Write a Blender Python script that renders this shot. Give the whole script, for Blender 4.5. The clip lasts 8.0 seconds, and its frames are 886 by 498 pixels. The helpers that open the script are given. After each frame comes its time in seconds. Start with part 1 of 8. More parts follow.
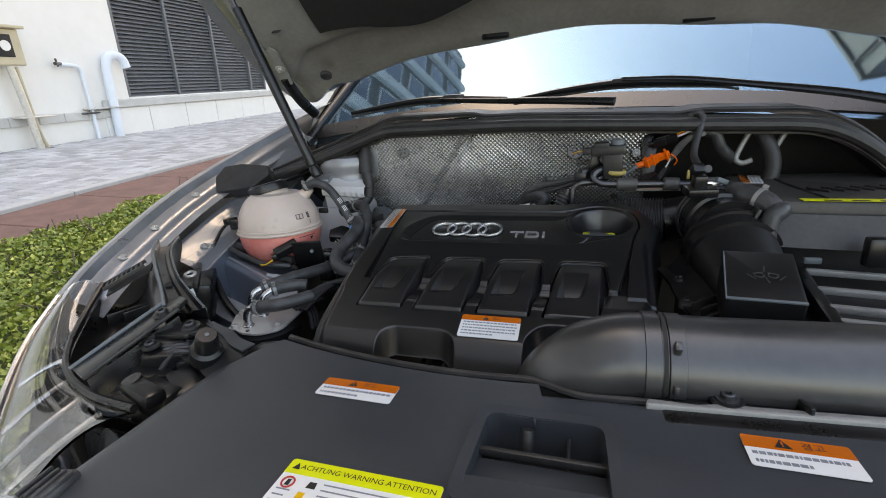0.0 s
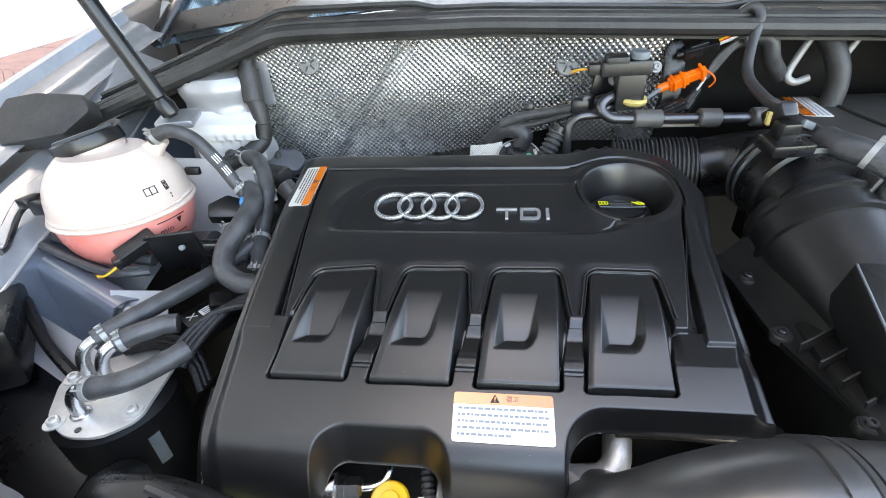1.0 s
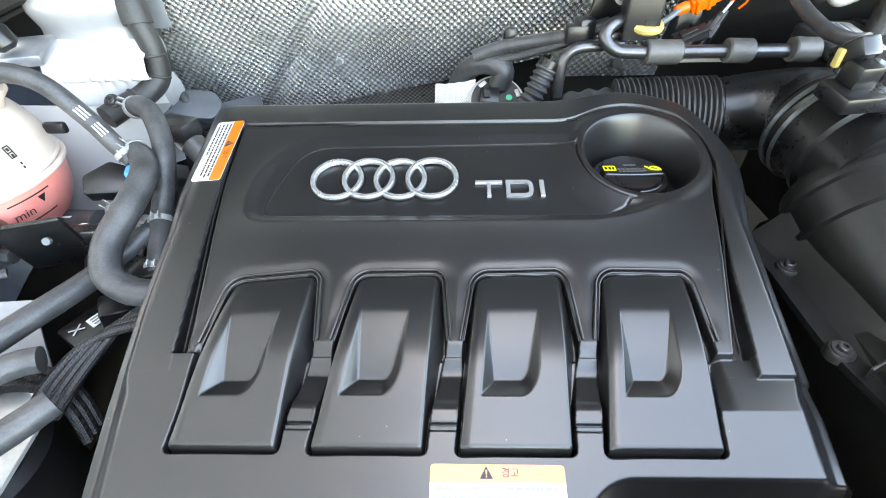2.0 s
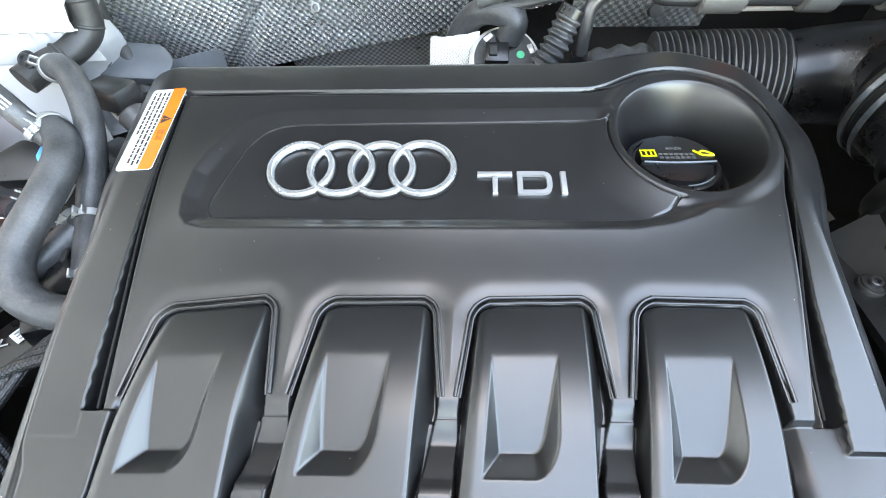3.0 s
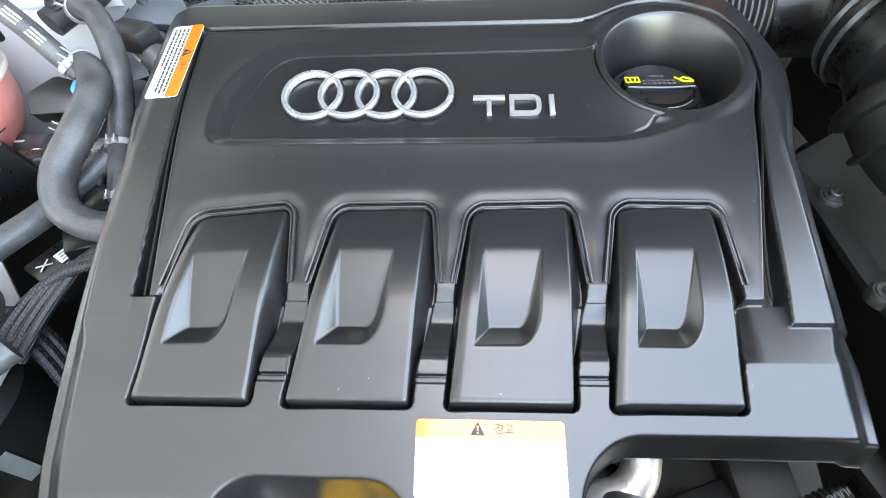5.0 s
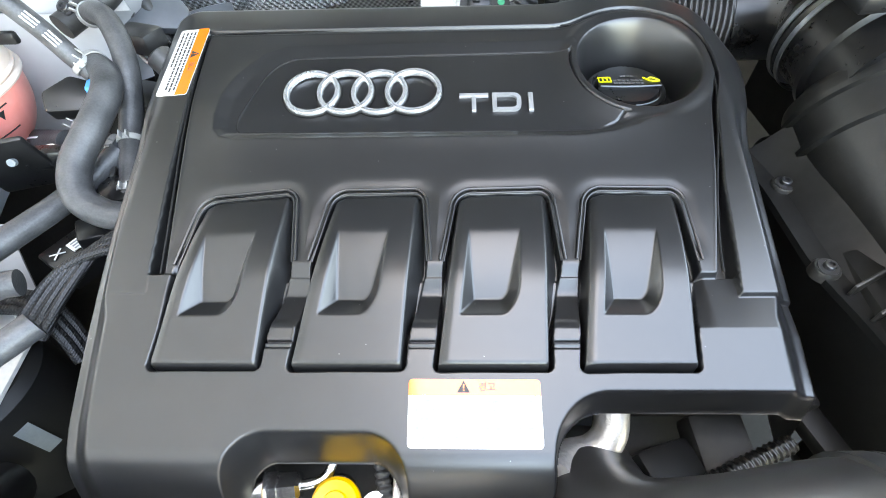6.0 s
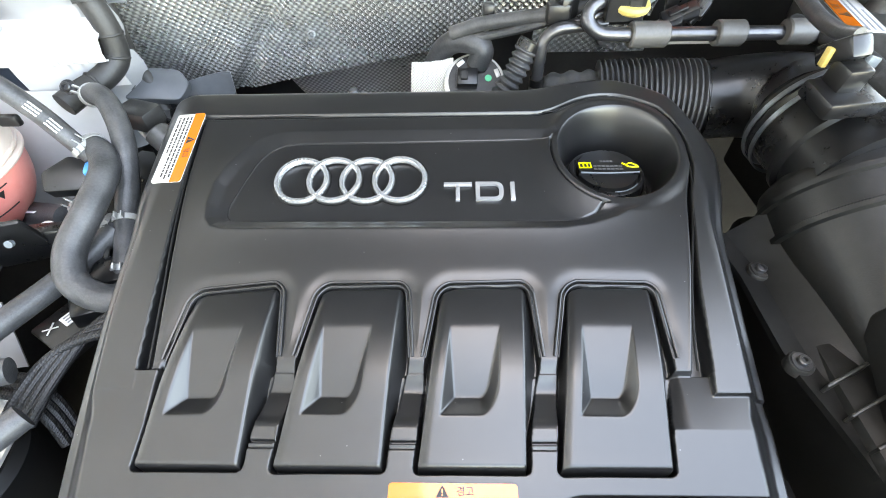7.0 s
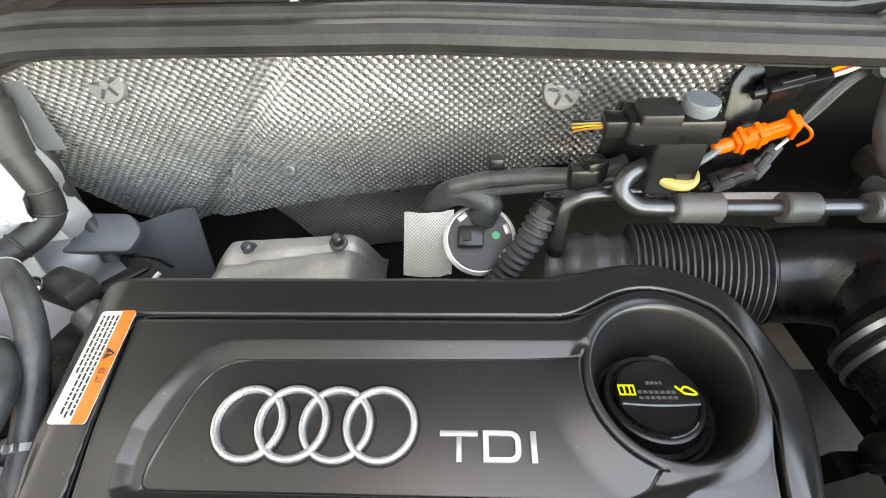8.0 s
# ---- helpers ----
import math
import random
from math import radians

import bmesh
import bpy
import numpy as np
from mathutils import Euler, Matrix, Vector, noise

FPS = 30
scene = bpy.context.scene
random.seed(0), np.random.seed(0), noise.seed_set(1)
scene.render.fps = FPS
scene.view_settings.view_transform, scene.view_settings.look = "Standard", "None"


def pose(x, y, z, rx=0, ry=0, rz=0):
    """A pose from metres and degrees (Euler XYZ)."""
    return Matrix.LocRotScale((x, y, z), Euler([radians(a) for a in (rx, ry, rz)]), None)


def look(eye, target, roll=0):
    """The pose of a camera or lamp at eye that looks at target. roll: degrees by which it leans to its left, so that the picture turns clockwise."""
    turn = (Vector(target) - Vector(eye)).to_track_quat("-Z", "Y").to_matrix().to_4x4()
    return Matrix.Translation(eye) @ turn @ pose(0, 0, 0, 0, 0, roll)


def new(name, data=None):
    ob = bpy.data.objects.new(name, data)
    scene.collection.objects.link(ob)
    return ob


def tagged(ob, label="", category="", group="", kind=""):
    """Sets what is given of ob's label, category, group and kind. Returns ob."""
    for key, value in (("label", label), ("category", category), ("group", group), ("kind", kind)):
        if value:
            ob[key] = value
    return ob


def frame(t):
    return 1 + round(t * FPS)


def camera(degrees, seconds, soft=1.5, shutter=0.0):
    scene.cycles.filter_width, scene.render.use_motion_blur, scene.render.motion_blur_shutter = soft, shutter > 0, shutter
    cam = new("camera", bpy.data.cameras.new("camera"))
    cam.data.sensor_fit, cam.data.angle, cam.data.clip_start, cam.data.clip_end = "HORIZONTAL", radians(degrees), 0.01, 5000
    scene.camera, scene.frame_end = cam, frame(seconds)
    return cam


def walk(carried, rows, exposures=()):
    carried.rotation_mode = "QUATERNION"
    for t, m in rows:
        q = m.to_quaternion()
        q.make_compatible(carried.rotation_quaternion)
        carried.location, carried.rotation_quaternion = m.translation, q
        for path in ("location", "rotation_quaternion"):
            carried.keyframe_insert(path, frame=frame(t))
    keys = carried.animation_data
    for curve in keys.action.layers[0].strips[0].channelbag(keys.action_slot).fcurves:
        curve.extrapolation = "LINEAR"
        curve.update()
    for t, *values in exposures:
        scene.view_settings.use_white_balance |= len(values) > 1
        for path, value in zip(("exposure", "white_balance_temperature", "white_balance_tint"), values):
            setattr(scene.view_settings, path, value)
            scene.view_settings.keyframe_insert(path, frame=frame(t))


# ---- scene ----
cam = camera(87.9, 8.0, soft=1.0)
# the car stands on a slight camber: its own axes are tilted against the level ground
CAR = pose(0, 0, 0, -3.27, -4.11, 0)
PATH = [
    (0, (0.1423, -0.5767, 1.2179), (-0.3303, 0.8833, 0.7650), -3.36),
    (0.5, (0.0677, -0.3821, 1.2665), (-0.2671, 1.0592, 0.6579), -3.99),
    (1, (0.0156, -0.2741, 1.2505), (-0.1705, 1.0825, 0.4229), -3.28),
    (1.5, (0.0111, -0.2031, 1.2398), (-0.0942, 1.0748, 0.2827), -2.82),
    (2, (-0.001, -0.134, 1.23), (-0.065, 1.381, -0.075), -1.8),
    (2.2, (-0.003, -0.112, 1.219), (-0.053, 1.38, -0.112), -1.4),
    (3.3, (0.004, -0.034, 1.205), (-0.082, 1.314, -0.271), -2.5),
    (3.5, (-0.001, -0.061, 1.209), (-0.095, 1.298, -0.255), -2.9),
    (4, (-0.002, -0.08, 1.206), (-0.117, 1.251, -0.282), -3.0),
    (4.5, (0.005, -0.088, 1.206), (-0.1, 1.213, -0.31), -3.2),
    (5, (0.009, -0.097, 1.203), (-0.089, 1.18, -0.333), -3.3),
    (6.5, (0.0174, -0.1379, 1.2325), (-0.0250, 0.9132, 0.0271), -2.11),
    (7, (0.0256, -0.0955, 1.2597), (-0.0234, 0.9920, 0.0872), -2.09),
    (7.5, (0.0073, 0.0290, 1.3052), (-0.0429, 1.1772, 0.1919), -1.73),
    (7.8, (0.0140, 0.0666, 1.3008), (-0.0340, 1.2481, 0.2229), -1.64),
    (8, (0.0262, 0.0732, 1.2886), (-0.0273, 1.2673, 0.2251), -1.72),
]
EXPOSURES = [(0, 2.5, 9900, 13), (0.5, 3.05, 9600, 14), (1.0, 4.1, 9200, 11), (1.5, 4.65, 9700, 9), (2.2, 5.05, 9500, 8), (3.3, 5.2, 9500, 8), (5.0, 5.2, 9650, 8), (7.0, 5.1, 10400, 10), (7.5, 4.75, 11300, 11), (8.0, 4.6, 12200, 11.5)]
walk(cam, [(t, CAR @ look(eye, target, roll)) for t, eye, target, roll in PATH], EXPOSURES)

# ---- light: bright hazy day, the sun stands behind the tall block and the bonnet shades the engine bay ----
world = bpy.data.worlds.new("sky")
scene.world = world
world.use_nodes = True
wn = world.node_tree.nodes
sky = wn.new("ShaderNodeTexSky")
sky.sky_type, sky.sun_disc = "NISHITA", False
sky.sun_elevation, sky.sun_rotation = radians(56), radians(-52)
sky.air_density, sky.dust_density, sky.ozone_density = 1.0, 2.2, 1.0
wn["Background"].inputs["Strength"].default_value = 0.15
world.node_tree.links.new(sky.outputs["Color"], wn["Background"].inputs["Color"])
sun = new("sun", bpy.data.lights.new("sun", "SUN"))
sun.data.energy, sun.data.angle, sun.data.color = 0.8, radians(6.0), (1.0, 0.96, 0.9)
SUN_FROM = Vector((math.sin(radians(-52)) * math.cos(radians(56)), math.cos(radians(-52)) * math.cos(radians(56)), math.sin(radians(56))))
sun.matrix_world = look(SUN_FROM * 20, (0, 0, 0))

# ---- materials ----
def mat(name, color, rough=0.5, metal=0.0, var=0.15, scale=30.0, bump=0.0, bscale=300.0, coat=0.0, color2=None, island=0.0, trans=0.0, ior=1.5, sss=0.0, emit=0.0, rvar=0.08, spec=0.5):
    """A surface with colour and gloss varied at two scales, and a fine relief."""
    m = bpy.data.materials.new(name)
    m.use_nodes = True
    t = m.node_tree
    n, ln = t.nodes, t.links
    b = n["Principled BSDF"]
    b.inputs["Metallic"].default_value = metal
    b.inputs["IOR"].default_value = ior
    b.inputs["Coat Weight"].default_value = coat
    b.inputs["Coat Roughness"].default_value = 0.05
    b.inputs["Transmission Weight"].default_value = trans
    b.inputs["Specular IOR Level"].default_value = spec
    if sss:
        b.inputs["Subsurface Weight"].default_value = sss
        b.inputs["Subsurface Radius"].default_value = (0.02, 0.012, 0.01)
    co = n.new("ShaderNodeTexCoord")
    big, fine = n.new("ShaderNodeTexNoise"), n.new("ShaderNodeTexNoise")
    for tex, sc, de in ((big, scale, 4.0), (fine, scale * 9, 3.0)):
        tex.inputs["Scale"].default_value, tex.inputs["Detail"].default_value = sc, de
        ln.new(co.outputs["Object"], tex.inputs["Vector"])
    both = n.new("ShaderNodeMath")
    both.operation = "MULTIPLY_ADD"
    both.inputs[1].default_value = 0.65
    ln.new(big.outputs["Fac"], both.inputs[0])
    low = n.new("ShaderNodeMath")
    low.operation = "MULTIPLY"
    low.inputs[1].default_value = 0.35
    ln.new(fine.outputs["Fac"], low.inputs[0])
    ln.new(low.outputs[0], both.inputs[2])
    if island:
        gi, oi = n.new("ShaderNodeNewGeometry"), n.new("ShaderNodeObjectInfo")
        add = n.new("ShaderNodeMath")
        add.operation = "ADD"
        ln.new(gi.outputs["Random Per Island"], add.inputs[0])
        ln.new(oi.outputs["Random"], add.inputs[1])
        mix = n.new("ShaderNodeMath")
        mix.operation = "MULTIPLY_ADD"
        mix.inputs[1].default_value = island * 0.5
        ln.new(add.outputs[0], mix.inputs[0])
        off = n.new("ShaderNodeMath")
        off.operation = "MULTIPLY_ADD"
        off.inputs[1].default_value, off.inputs[2].default_value = 1 - island, 0.0
        ln.new(both.outputs[0], off.inputs[0])
        ln.new(off.outputs[0], mix.inputs[2])
        both = mix
    ramp = n.new("ShaderNodeValToRGB")
    c1 = [c * (1 - var) for c in color]
    c2 = list(color2) if color2 else [min(1.0, c * (1 + var)) for c in color]
    ramp.color_ramp.elements[0].position, ramp.color_ramp.elements[0].color = 0.3, (*c1, 1)
    ramp.color_ramp.elements[1].position, ramp.color_ramp.elements[1].color = 0.7, (*c2, 1)
    ln.new(both.outputs[0], ramp.inputs["Fac"])
    ln.new(ramp.outputs["Color"], b.inputs["Base Color"])
    rr = n.new("ShaderNodeMapRange")
    rr.inputs["To Min"].default_value, rr.inputs["To Max"].default_value = max(0.02, rough - rvar), min(1, rough + rvar)
    ln.new(both.outputs[0], rr.inputs["Value"])
    ln.new(rr.outputs[0], b.inputs["Roughness"])
    if bump:
        g = n.new("ShaderNodeTexNoise")
        g.inputs["Scale"].default_value, g.inputs["Detail"].default_value = bscale, 2.0
        ln.new(co.outputs["Object"], g.inputs["Vector"])
        bp = n.new("ShaderNodeBump")
        bp.inputs["Strength"].default_value, bp.inputs["Distance"].default_value = bump, 1.0 / bscale
        ln.new(g.outputs["Fac"], bp.inputs["Height"])
        ln.new(bp.outputs["Normal"], b.inputs["Normal"])
    if emit:
        ln.new(ramp.outputs["Color"], b.inputs["Emission Color"])
        b.inputs["Emission Strength"].default_value = emit
    return m


COVER = mat("cover_plastic", (0.010, 0.010, 0.0105), 0.30, scale=8, var=0.25, bump=0.05, bscale=1800, rvar=0.02, spec=0.75)


def specks(m, scale, size, color):
    """Sparse grains of dust lying on a surface."""
    n, ln = m.node_tree.nodes, m.node_tree.links
    b = n["Principled BSDF"]
    co, vo = n.new("ShaderNodeTexCoord"), n.new("ShaderNodeTexVoronoi")
    vo.inputs["Scale"].default_value = scale
    ln.new(co.outputs["Object"], vo.inputs["Vector"])
    lt = n.new("ShaderNodeMath")
    lt.operation = "LESS_THAN"
    lt.inputs[1].default_value = size
    ln.new(vo.outputs["Distance"], lt.inputs[0])
    mx = n.new("ShaderNodeMix")
    mx.data_type = "RGBA"
    mx.inputs["B"].default_value = (*color, 1.0)
    ln.new(lt.outputs[0], mx.inputs["Factor"])
    ln.new(b.inputs["Base Color"].links[0].from_socket, mx.inputs["A"])
    ln.new(mx.outputs["Result"], b.inputs["Base Color"])


specks(COVER, 75.0, 0.028, (0.22, 0.22, 0.21))
BEZEL = mat("lamp_bezel", (0.05, 0.052, 0.055), 0.22, metal=0.4, scale=14, var=0.3)
RECESS = mat("smooth_black_plastic", (0.012, 0.012, 0.013), 0.42, scale=20, bump=0.05, bscale=1500)
BLACK = mat("black_plastic", (0.008, 0.008, 0.0085), 0.28, scale=30, var=0.4, bump=0.03, bscale=900, rvar=0.03)
MATTB = mat("matt_black_paint", (0.006, 0.006, 0.006), 0.55, scale=30, var=0.3, spec=0.25)
DUSTY = mat("dusty_black_plastic", (0.012, 0.012, 0.012), 0.40, scale=25, var=0.4, color2=(0.04, 0.039, 0.037), bump=0.08, bscale=700)
PANEL = mat("lock_panel_plastic", (0.036, 0.041, 0.047), 0.38, scale=18, var=0.15, bump=0.25, bscale=1600)
RUBBER = mat("rubber_hose", (0.026, 0.027, 0.029), 0.42, scale=60, var=0.35, color2=(0.07, 0.07, 0.072), bump=0.15, bscale=600)
SEALR = mat("seal_rubber", (0.014, 0.014, 0.014), 0.5, scale=30, var=0.4, color2=(0.038, 0.036, 0.034), bump=0.1, bscale=500)
PIPEB = mat("satin_black_pipe", (0.022, 0.022, 0.023), 0.33, scale=9, var=0.25, color2=(0.045, 0.045, 0.045), bump=0.04, bscale=900, spec=1.0)
BOXB = mat("dull_black_box", (0.0075, 0.0075, 0.0077), 0.40, scale=16, var=0.25, color2=(0.016, 0.0158, 0.0155), bump=0.06, bscale=800, spec=0.3)
BATT = mat("dusty_battery_lid", (0.035, 0.034, 0.032), 0.42, scale=16, var=0.3, color2=(0.065, 0.062, 0.058), bump=0.08, bscale=600)
DARK = mat("matt_dark", (0.012, 0.012, 0.012), 0.7, scale=20, var=0.5, color2=(0.03, 0.028, 0.026))
SILVER = mat("silver_paint", (0.27, 0.28, 0.30), 0.3, metal=0.55, scale=12, var=0.15, coat=0.6, bump=0.02)
INNERP = mat("underbonnet_paint", (0.30, 0.29, 0.27), 0.40, metal=0.35, scale=10, var=0.2, coat=0.15)
RAILP = mat("rail_paint", (0.20, 0.23, 0.28), 0.30, metal=0.5, scale=6, var=0.1, coat=0.4)
TOWERP = mat("inner_wing_paint", (0.30, 0.30, 0.305), 0.36, metal=0.25, scale=9, var=0.08, coat=0.3)
# darker copy of the inner wing paint, with the corner's shade put in
SHADEP = mat("shaded_inner_paint", (0.075, 0.08, 0.087), 0.45, metal=0.2, scale=10, var=0.2)
STEEL = mat("bright_steel", (0.62, 0.62, 0.63), 0.25, metal=1.0, scale=60, var=0.12, bump=0.03)
SLEEVEG = mat("grey_rubber_sleeve", (0.075, 0.072, 0.068), 0.42, scale=40, var=0.3)
CLAMPS = mat("worn_steel_band", (0.30, 0.32, 0.35), 0.30, metal=0.9, scale=40, var=0.3)
ZINC = mat("zinc_plate", (0.58, 0.56, 0.53), 0.36, metal=0.5, scale=25, var=0.15, bump=0.06, bscale=500)
CAST = mat("stamped_aluminium", (0.48, 0.46, 0.44), 0.45, metal=0.8, scale=25, var=0.2, bump=0.2, bscale=300)
TUBE = mat("dark_steel_tube", (0.10, 0.10, 0.105), 0.30, metal=0.8, scale=50, var=0.2)
CHROME = mat("satin_chrome", (0.54, 0.55, 0.56), 0.26, metal=0.75, scale=40, var=0.06)
CREAM = mat("sticker_cream", (0.50, 0.49, 0.46), 0.3, scale=40, var=0.03)
WHITE = mat("sticker_white", (0.78, 0.78, 0.77), 0.22, scale=40, var=0.03)
PRINTG = mat("worn_print", (0.09, 0.09, 0.09), 0.5, scale=60)
ORANGE = mat("sticker_orange", (0.62, 0.135, 0.012), 0.22, scale=40, var=0.04, coat=0.8)
YELLOW = mat("sticker_yellow", (0.72, 0.75, 0.02), 0.35, scale=40, var=0.04)
INK = mat("printed_ink", (0.015, 0.013, 0.012), 0.5, scale=60)
GREYINK = mat("grey_print", (0.20, 0.22, 0.25), 0.5, scale=60)
LIME = mat("yellow_print", (0.75, 0.72, 0.02), 0.45, scale=60, var=0.05)
WHITEINK = mat("white_print", (0.6, 0.6, 0.6), 0.5, scale=60)
ORANGEP = mat("orange_connector", (0.95, 0.14, 0.004), 0.4, scale=60, var=0.08)
YELLOWP = mat("yellow_dipstick", (0.85, 0.45, 0.01), 0.35, scale=60, var=0.06)
OCHRE = mat("ochre_ring", (0.5, 0.38, 0.12), 0.5, scale=60)
GREYP = mat("grey_plastic", (0.12, 0.14, 0.15), 0.45, scale=60)
BLUEP = mat("blue_clip", (0.02, 0.25, 0.6), 0.4, scale=60)
GREENP = mat("green_dot", (0.02, 0.45, 0.22), 0.4, scale=60)
REDP = mat("red_wire", (0.5, 0.03, 0.02), 0.45, scale=60)
BROWNW = mat("brown_wire", (0.4, 0.16, 0.03), 0.45, scale=60)
# paler copy of the inner wing paint, with the light on it put in
LITP = mat("lit_inner_paint", (0.50, 0.49, 0.49), 0.45, scale=9, var=0.05)
TANKTOP = mat("tank_milky", (0.60, 0.49, 0.43), 0.3, scale=14, var=0.05, sss=0.25)
TANKLOW = mat("tank_filled_pink", (0.80, 0.20, 0.17), 0.3, scale=10, var=0.10, color2=(0.84, 0.32, 0.27), sss=0.25)
LINER = mat("bonnet_liner", (0.012, 0.012, 0.012), 0.9, scale=60, var=0.4, bump=0.4, bscale=500)
CONC = mat("white_wall", (0.76, 0.75, 0.73), 0.8, scale=0.6, var=0.05, bump=0.1, bscale=60)
PAVER = mat("paving_block", (0.45, 0.45, 0.46), 0.85, scale=3.0, var=0.3, bump=0.3, bscale=120, island=0.7)
JOINT = mat("paving_sand", (0.15, 0.145, 0.135), 0.9, scale=6.0, var=0.25, bump=0.4, bscale=150)
REDPAVE = mat("red_paving", (0.21, 0.115, 0.095), 0.85, scale=6.0, var=0.25, bump=0.3, bscale=150)
KERB = mat("kerb_stone", (0.50, 0.50, 0.49), 0.85, scale=3.0, var=0.12, bump=0.2, bscale=120)
ASPHALT = mat("yard_concrete", (0.30, 0.28, 0.26), 0.85, scale=2.0, var=0.2, bump=0.5, bscale=90)
HEDGECORE = mat("hedge_core_shade", (0.05, 0.07, 0.02), 0.95, scale=8.0, var=0.4, bump=0.5, bscale=60)
LEAF = mat("hedge_leaf", (0.34, 0.46, 0.08), 0.45, scale=3.0, var=0.45, color2=(0.72, 0.70, 0.16), island=0.75)
TWIG = mat("hedge_twig", (0.16, 0.12, 0.09), 0.85, scale=20.0, var=0.3)
LOUV = mat("louvre_grey", (0.12, 0.13, 0.145), 0.5, scale=5.0, var=0.15)
BEIGE = mat("meter_beige", (0.52, 0.45, 0.32), 0.5, scale=6.0, var=0.12)
PIPEW = mat("white_pipe", (0.68, 0.74, 0.82), 0.45, scale=4.0, var=0.06)
FACADE = mat("facade_stone", (0.17, 0.165, 0.155), 0.7, scale=0.8, var=0.12)
GLASS = mat("window_glass", (0.05, 0.06, 0.07), 0.05, scale=2.0, var=0.1, spec=0.8, rvar=0.01)
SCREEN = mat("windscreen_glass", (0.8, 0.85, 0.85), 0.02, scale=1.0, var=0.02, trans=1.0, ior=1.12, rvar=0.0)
# a blue gloss mixed into the windscreen colours the mirrored sky pale blue
sky_tint_mix, sky_tint_gloss = SCREEN.node_tree.nodes.new("ShaderNodeMixShader"), SCREEN.node_tree.nodes.new("ShaderNodeBsdfGlossy")
sky_tint_mix.inputs["Fac"].default_value = 0.16
sky_tint_gloss.inputs["Color"].default_value, sky_tint_gloss.inputs["Roughness"].default_value = (0.36, 0.70, 1.0, 1.0), 0.03
SCREEN.node_tree.links.new(SCREEN.node_tree.nodes["Principled BSDF"].outputs[0], sky_tint_mix.inputs[1])
SCREEN.node_tree.links.new(sky_tint_gloss.outputs[0], sky_tint_mix.inputs[2])
SCREEN.node_tree.links.new(sky_tint_mix.outputs[0], SCREEN.node_tree.nodes["Material Output"].inputs["Surface"])
LENS = mat("lamp_lens", (0.9, 0.9, 0.9), 0.02, scale=4.0, var=0.02, trans=1.0, ior=1.45, rvar=0.01)
DASH = mat("dashboard", (0.03, 0.03, 0.033), 0.7, scale=20, var=0.2)


def foil_mat(name, color, rough, pitch, depth, groove=0.6, metal=0.8):
    """Bare sheet aluminium with a rolled pattern of small round studs."""
    m = mat(name, color, rough, metal=metal, scale=9, var=0.10)
    t = m.node_tree
    n, ln = t.nodes, t.links
    co = n.new("ShaderNodeTexCoord")
    mp = n.new("ShaderNodeMapping")
    mp.inputs["Rotation"].default_value = (0, radians(45), 0)
    mp.inputs["Scale"].default_value = (2 * math.pi / pitch,) * 3
    ln.new(co.outputs["Object"], mp.inputs["Vector"])
    sp = n.new("ShaderNodeSeparateXYZ")
    ln.new(mp.outputs[0], sp.inputs[0])
    out = []
    for ax in ("X", "Z"):
        s = n.new("ShaderNodeMath")
        s.operation = "SINE"
        ln.new(sp.outputs[ax], s.inputs[0])
        out.append(s)
    mul = n.new("ShaderNodeMath")
    mul.operation = "ADD"
    ln.new(out[0].outputs[0], mul.inputs[0])
    ln.new(out[1].outputs[0], mul.inputs[1])
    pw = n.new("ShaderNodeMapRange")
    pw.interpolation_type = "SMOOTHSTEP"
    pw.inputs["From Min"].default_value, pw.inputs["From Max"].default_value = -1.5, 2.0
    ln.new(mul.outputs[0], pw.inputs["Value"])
    bp = n.new("ShaderNodeBump")
    bp.inputs["Strength"].default_value, bp.inputs["Distance"].default_value = 1.0, depth
    ln.new(pw.outputs[0], bp.inputs["Height"])
    b = n["Principled BSDF"]
    ln.new(bp.outputs["Normal"], b.inputs["Normal"])
    # shade between the studs, put into the base colour
    gap_shade = n.new("ShaderNodeMix")
    gap_shade.data_type = "RGBA"
    gap_shade.inputs["A"].default_value = [c * groove for c in color] + [1.0]
    ln.new(pw.outputs[0], gap_shade.inputs["Factor"])
    ln.new(b.inputs["Base Color"].links[0].from_socket, gap_shade.inputs["B"])
    ln.new(gap_shade.outputs["Result"], b.inputs["Base Color"])
    return m


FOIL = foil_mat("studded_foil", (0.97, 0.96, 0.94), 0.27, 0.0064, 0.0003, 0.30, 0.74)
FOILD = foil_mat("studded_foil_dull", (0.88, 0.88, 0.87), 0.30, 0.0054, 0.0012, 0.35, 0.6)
CLIPD = mat("weathered_clip", (0.20, 0.20, 0.195), 0.5, metal=0.3, scale=90, var=0.25, bump=0.1)
CLIPG = mat("grey_clip", (0.30, 0.30, 0.29), 0.45, metal=0.3, scale=50)
BADGE = mat("satin_badge", (0.38, 0.38, 0.39), 0.35, metal=0.6, scale=40, var=0.06)
FOILF = foil_mat("fine_foil", (0.86, 0.84, 0.78), 0.45, 0.0022, 0.0006)
BRAID = foil_mat("braided_sleeve", (0.045, 0.045, 0.047), 0.45, 0.0018, 0.0003)

# ---- building helpers ----
BASES = {}


def thing(name, base, label, category, group="", car=True, kind=""):
    """An empty at the base of a thing. Its parts are drawn in the car's (or the world's) own axes."""
    ob = new(name)
    ob.empty_display_size = 0.02
    ob.matrix_world = (CAR if car else Matrix()) @ Matrix.Translation(base)
    BASES[ob] = Vector(base)
    return tagged(ob, label, category, group, kind)


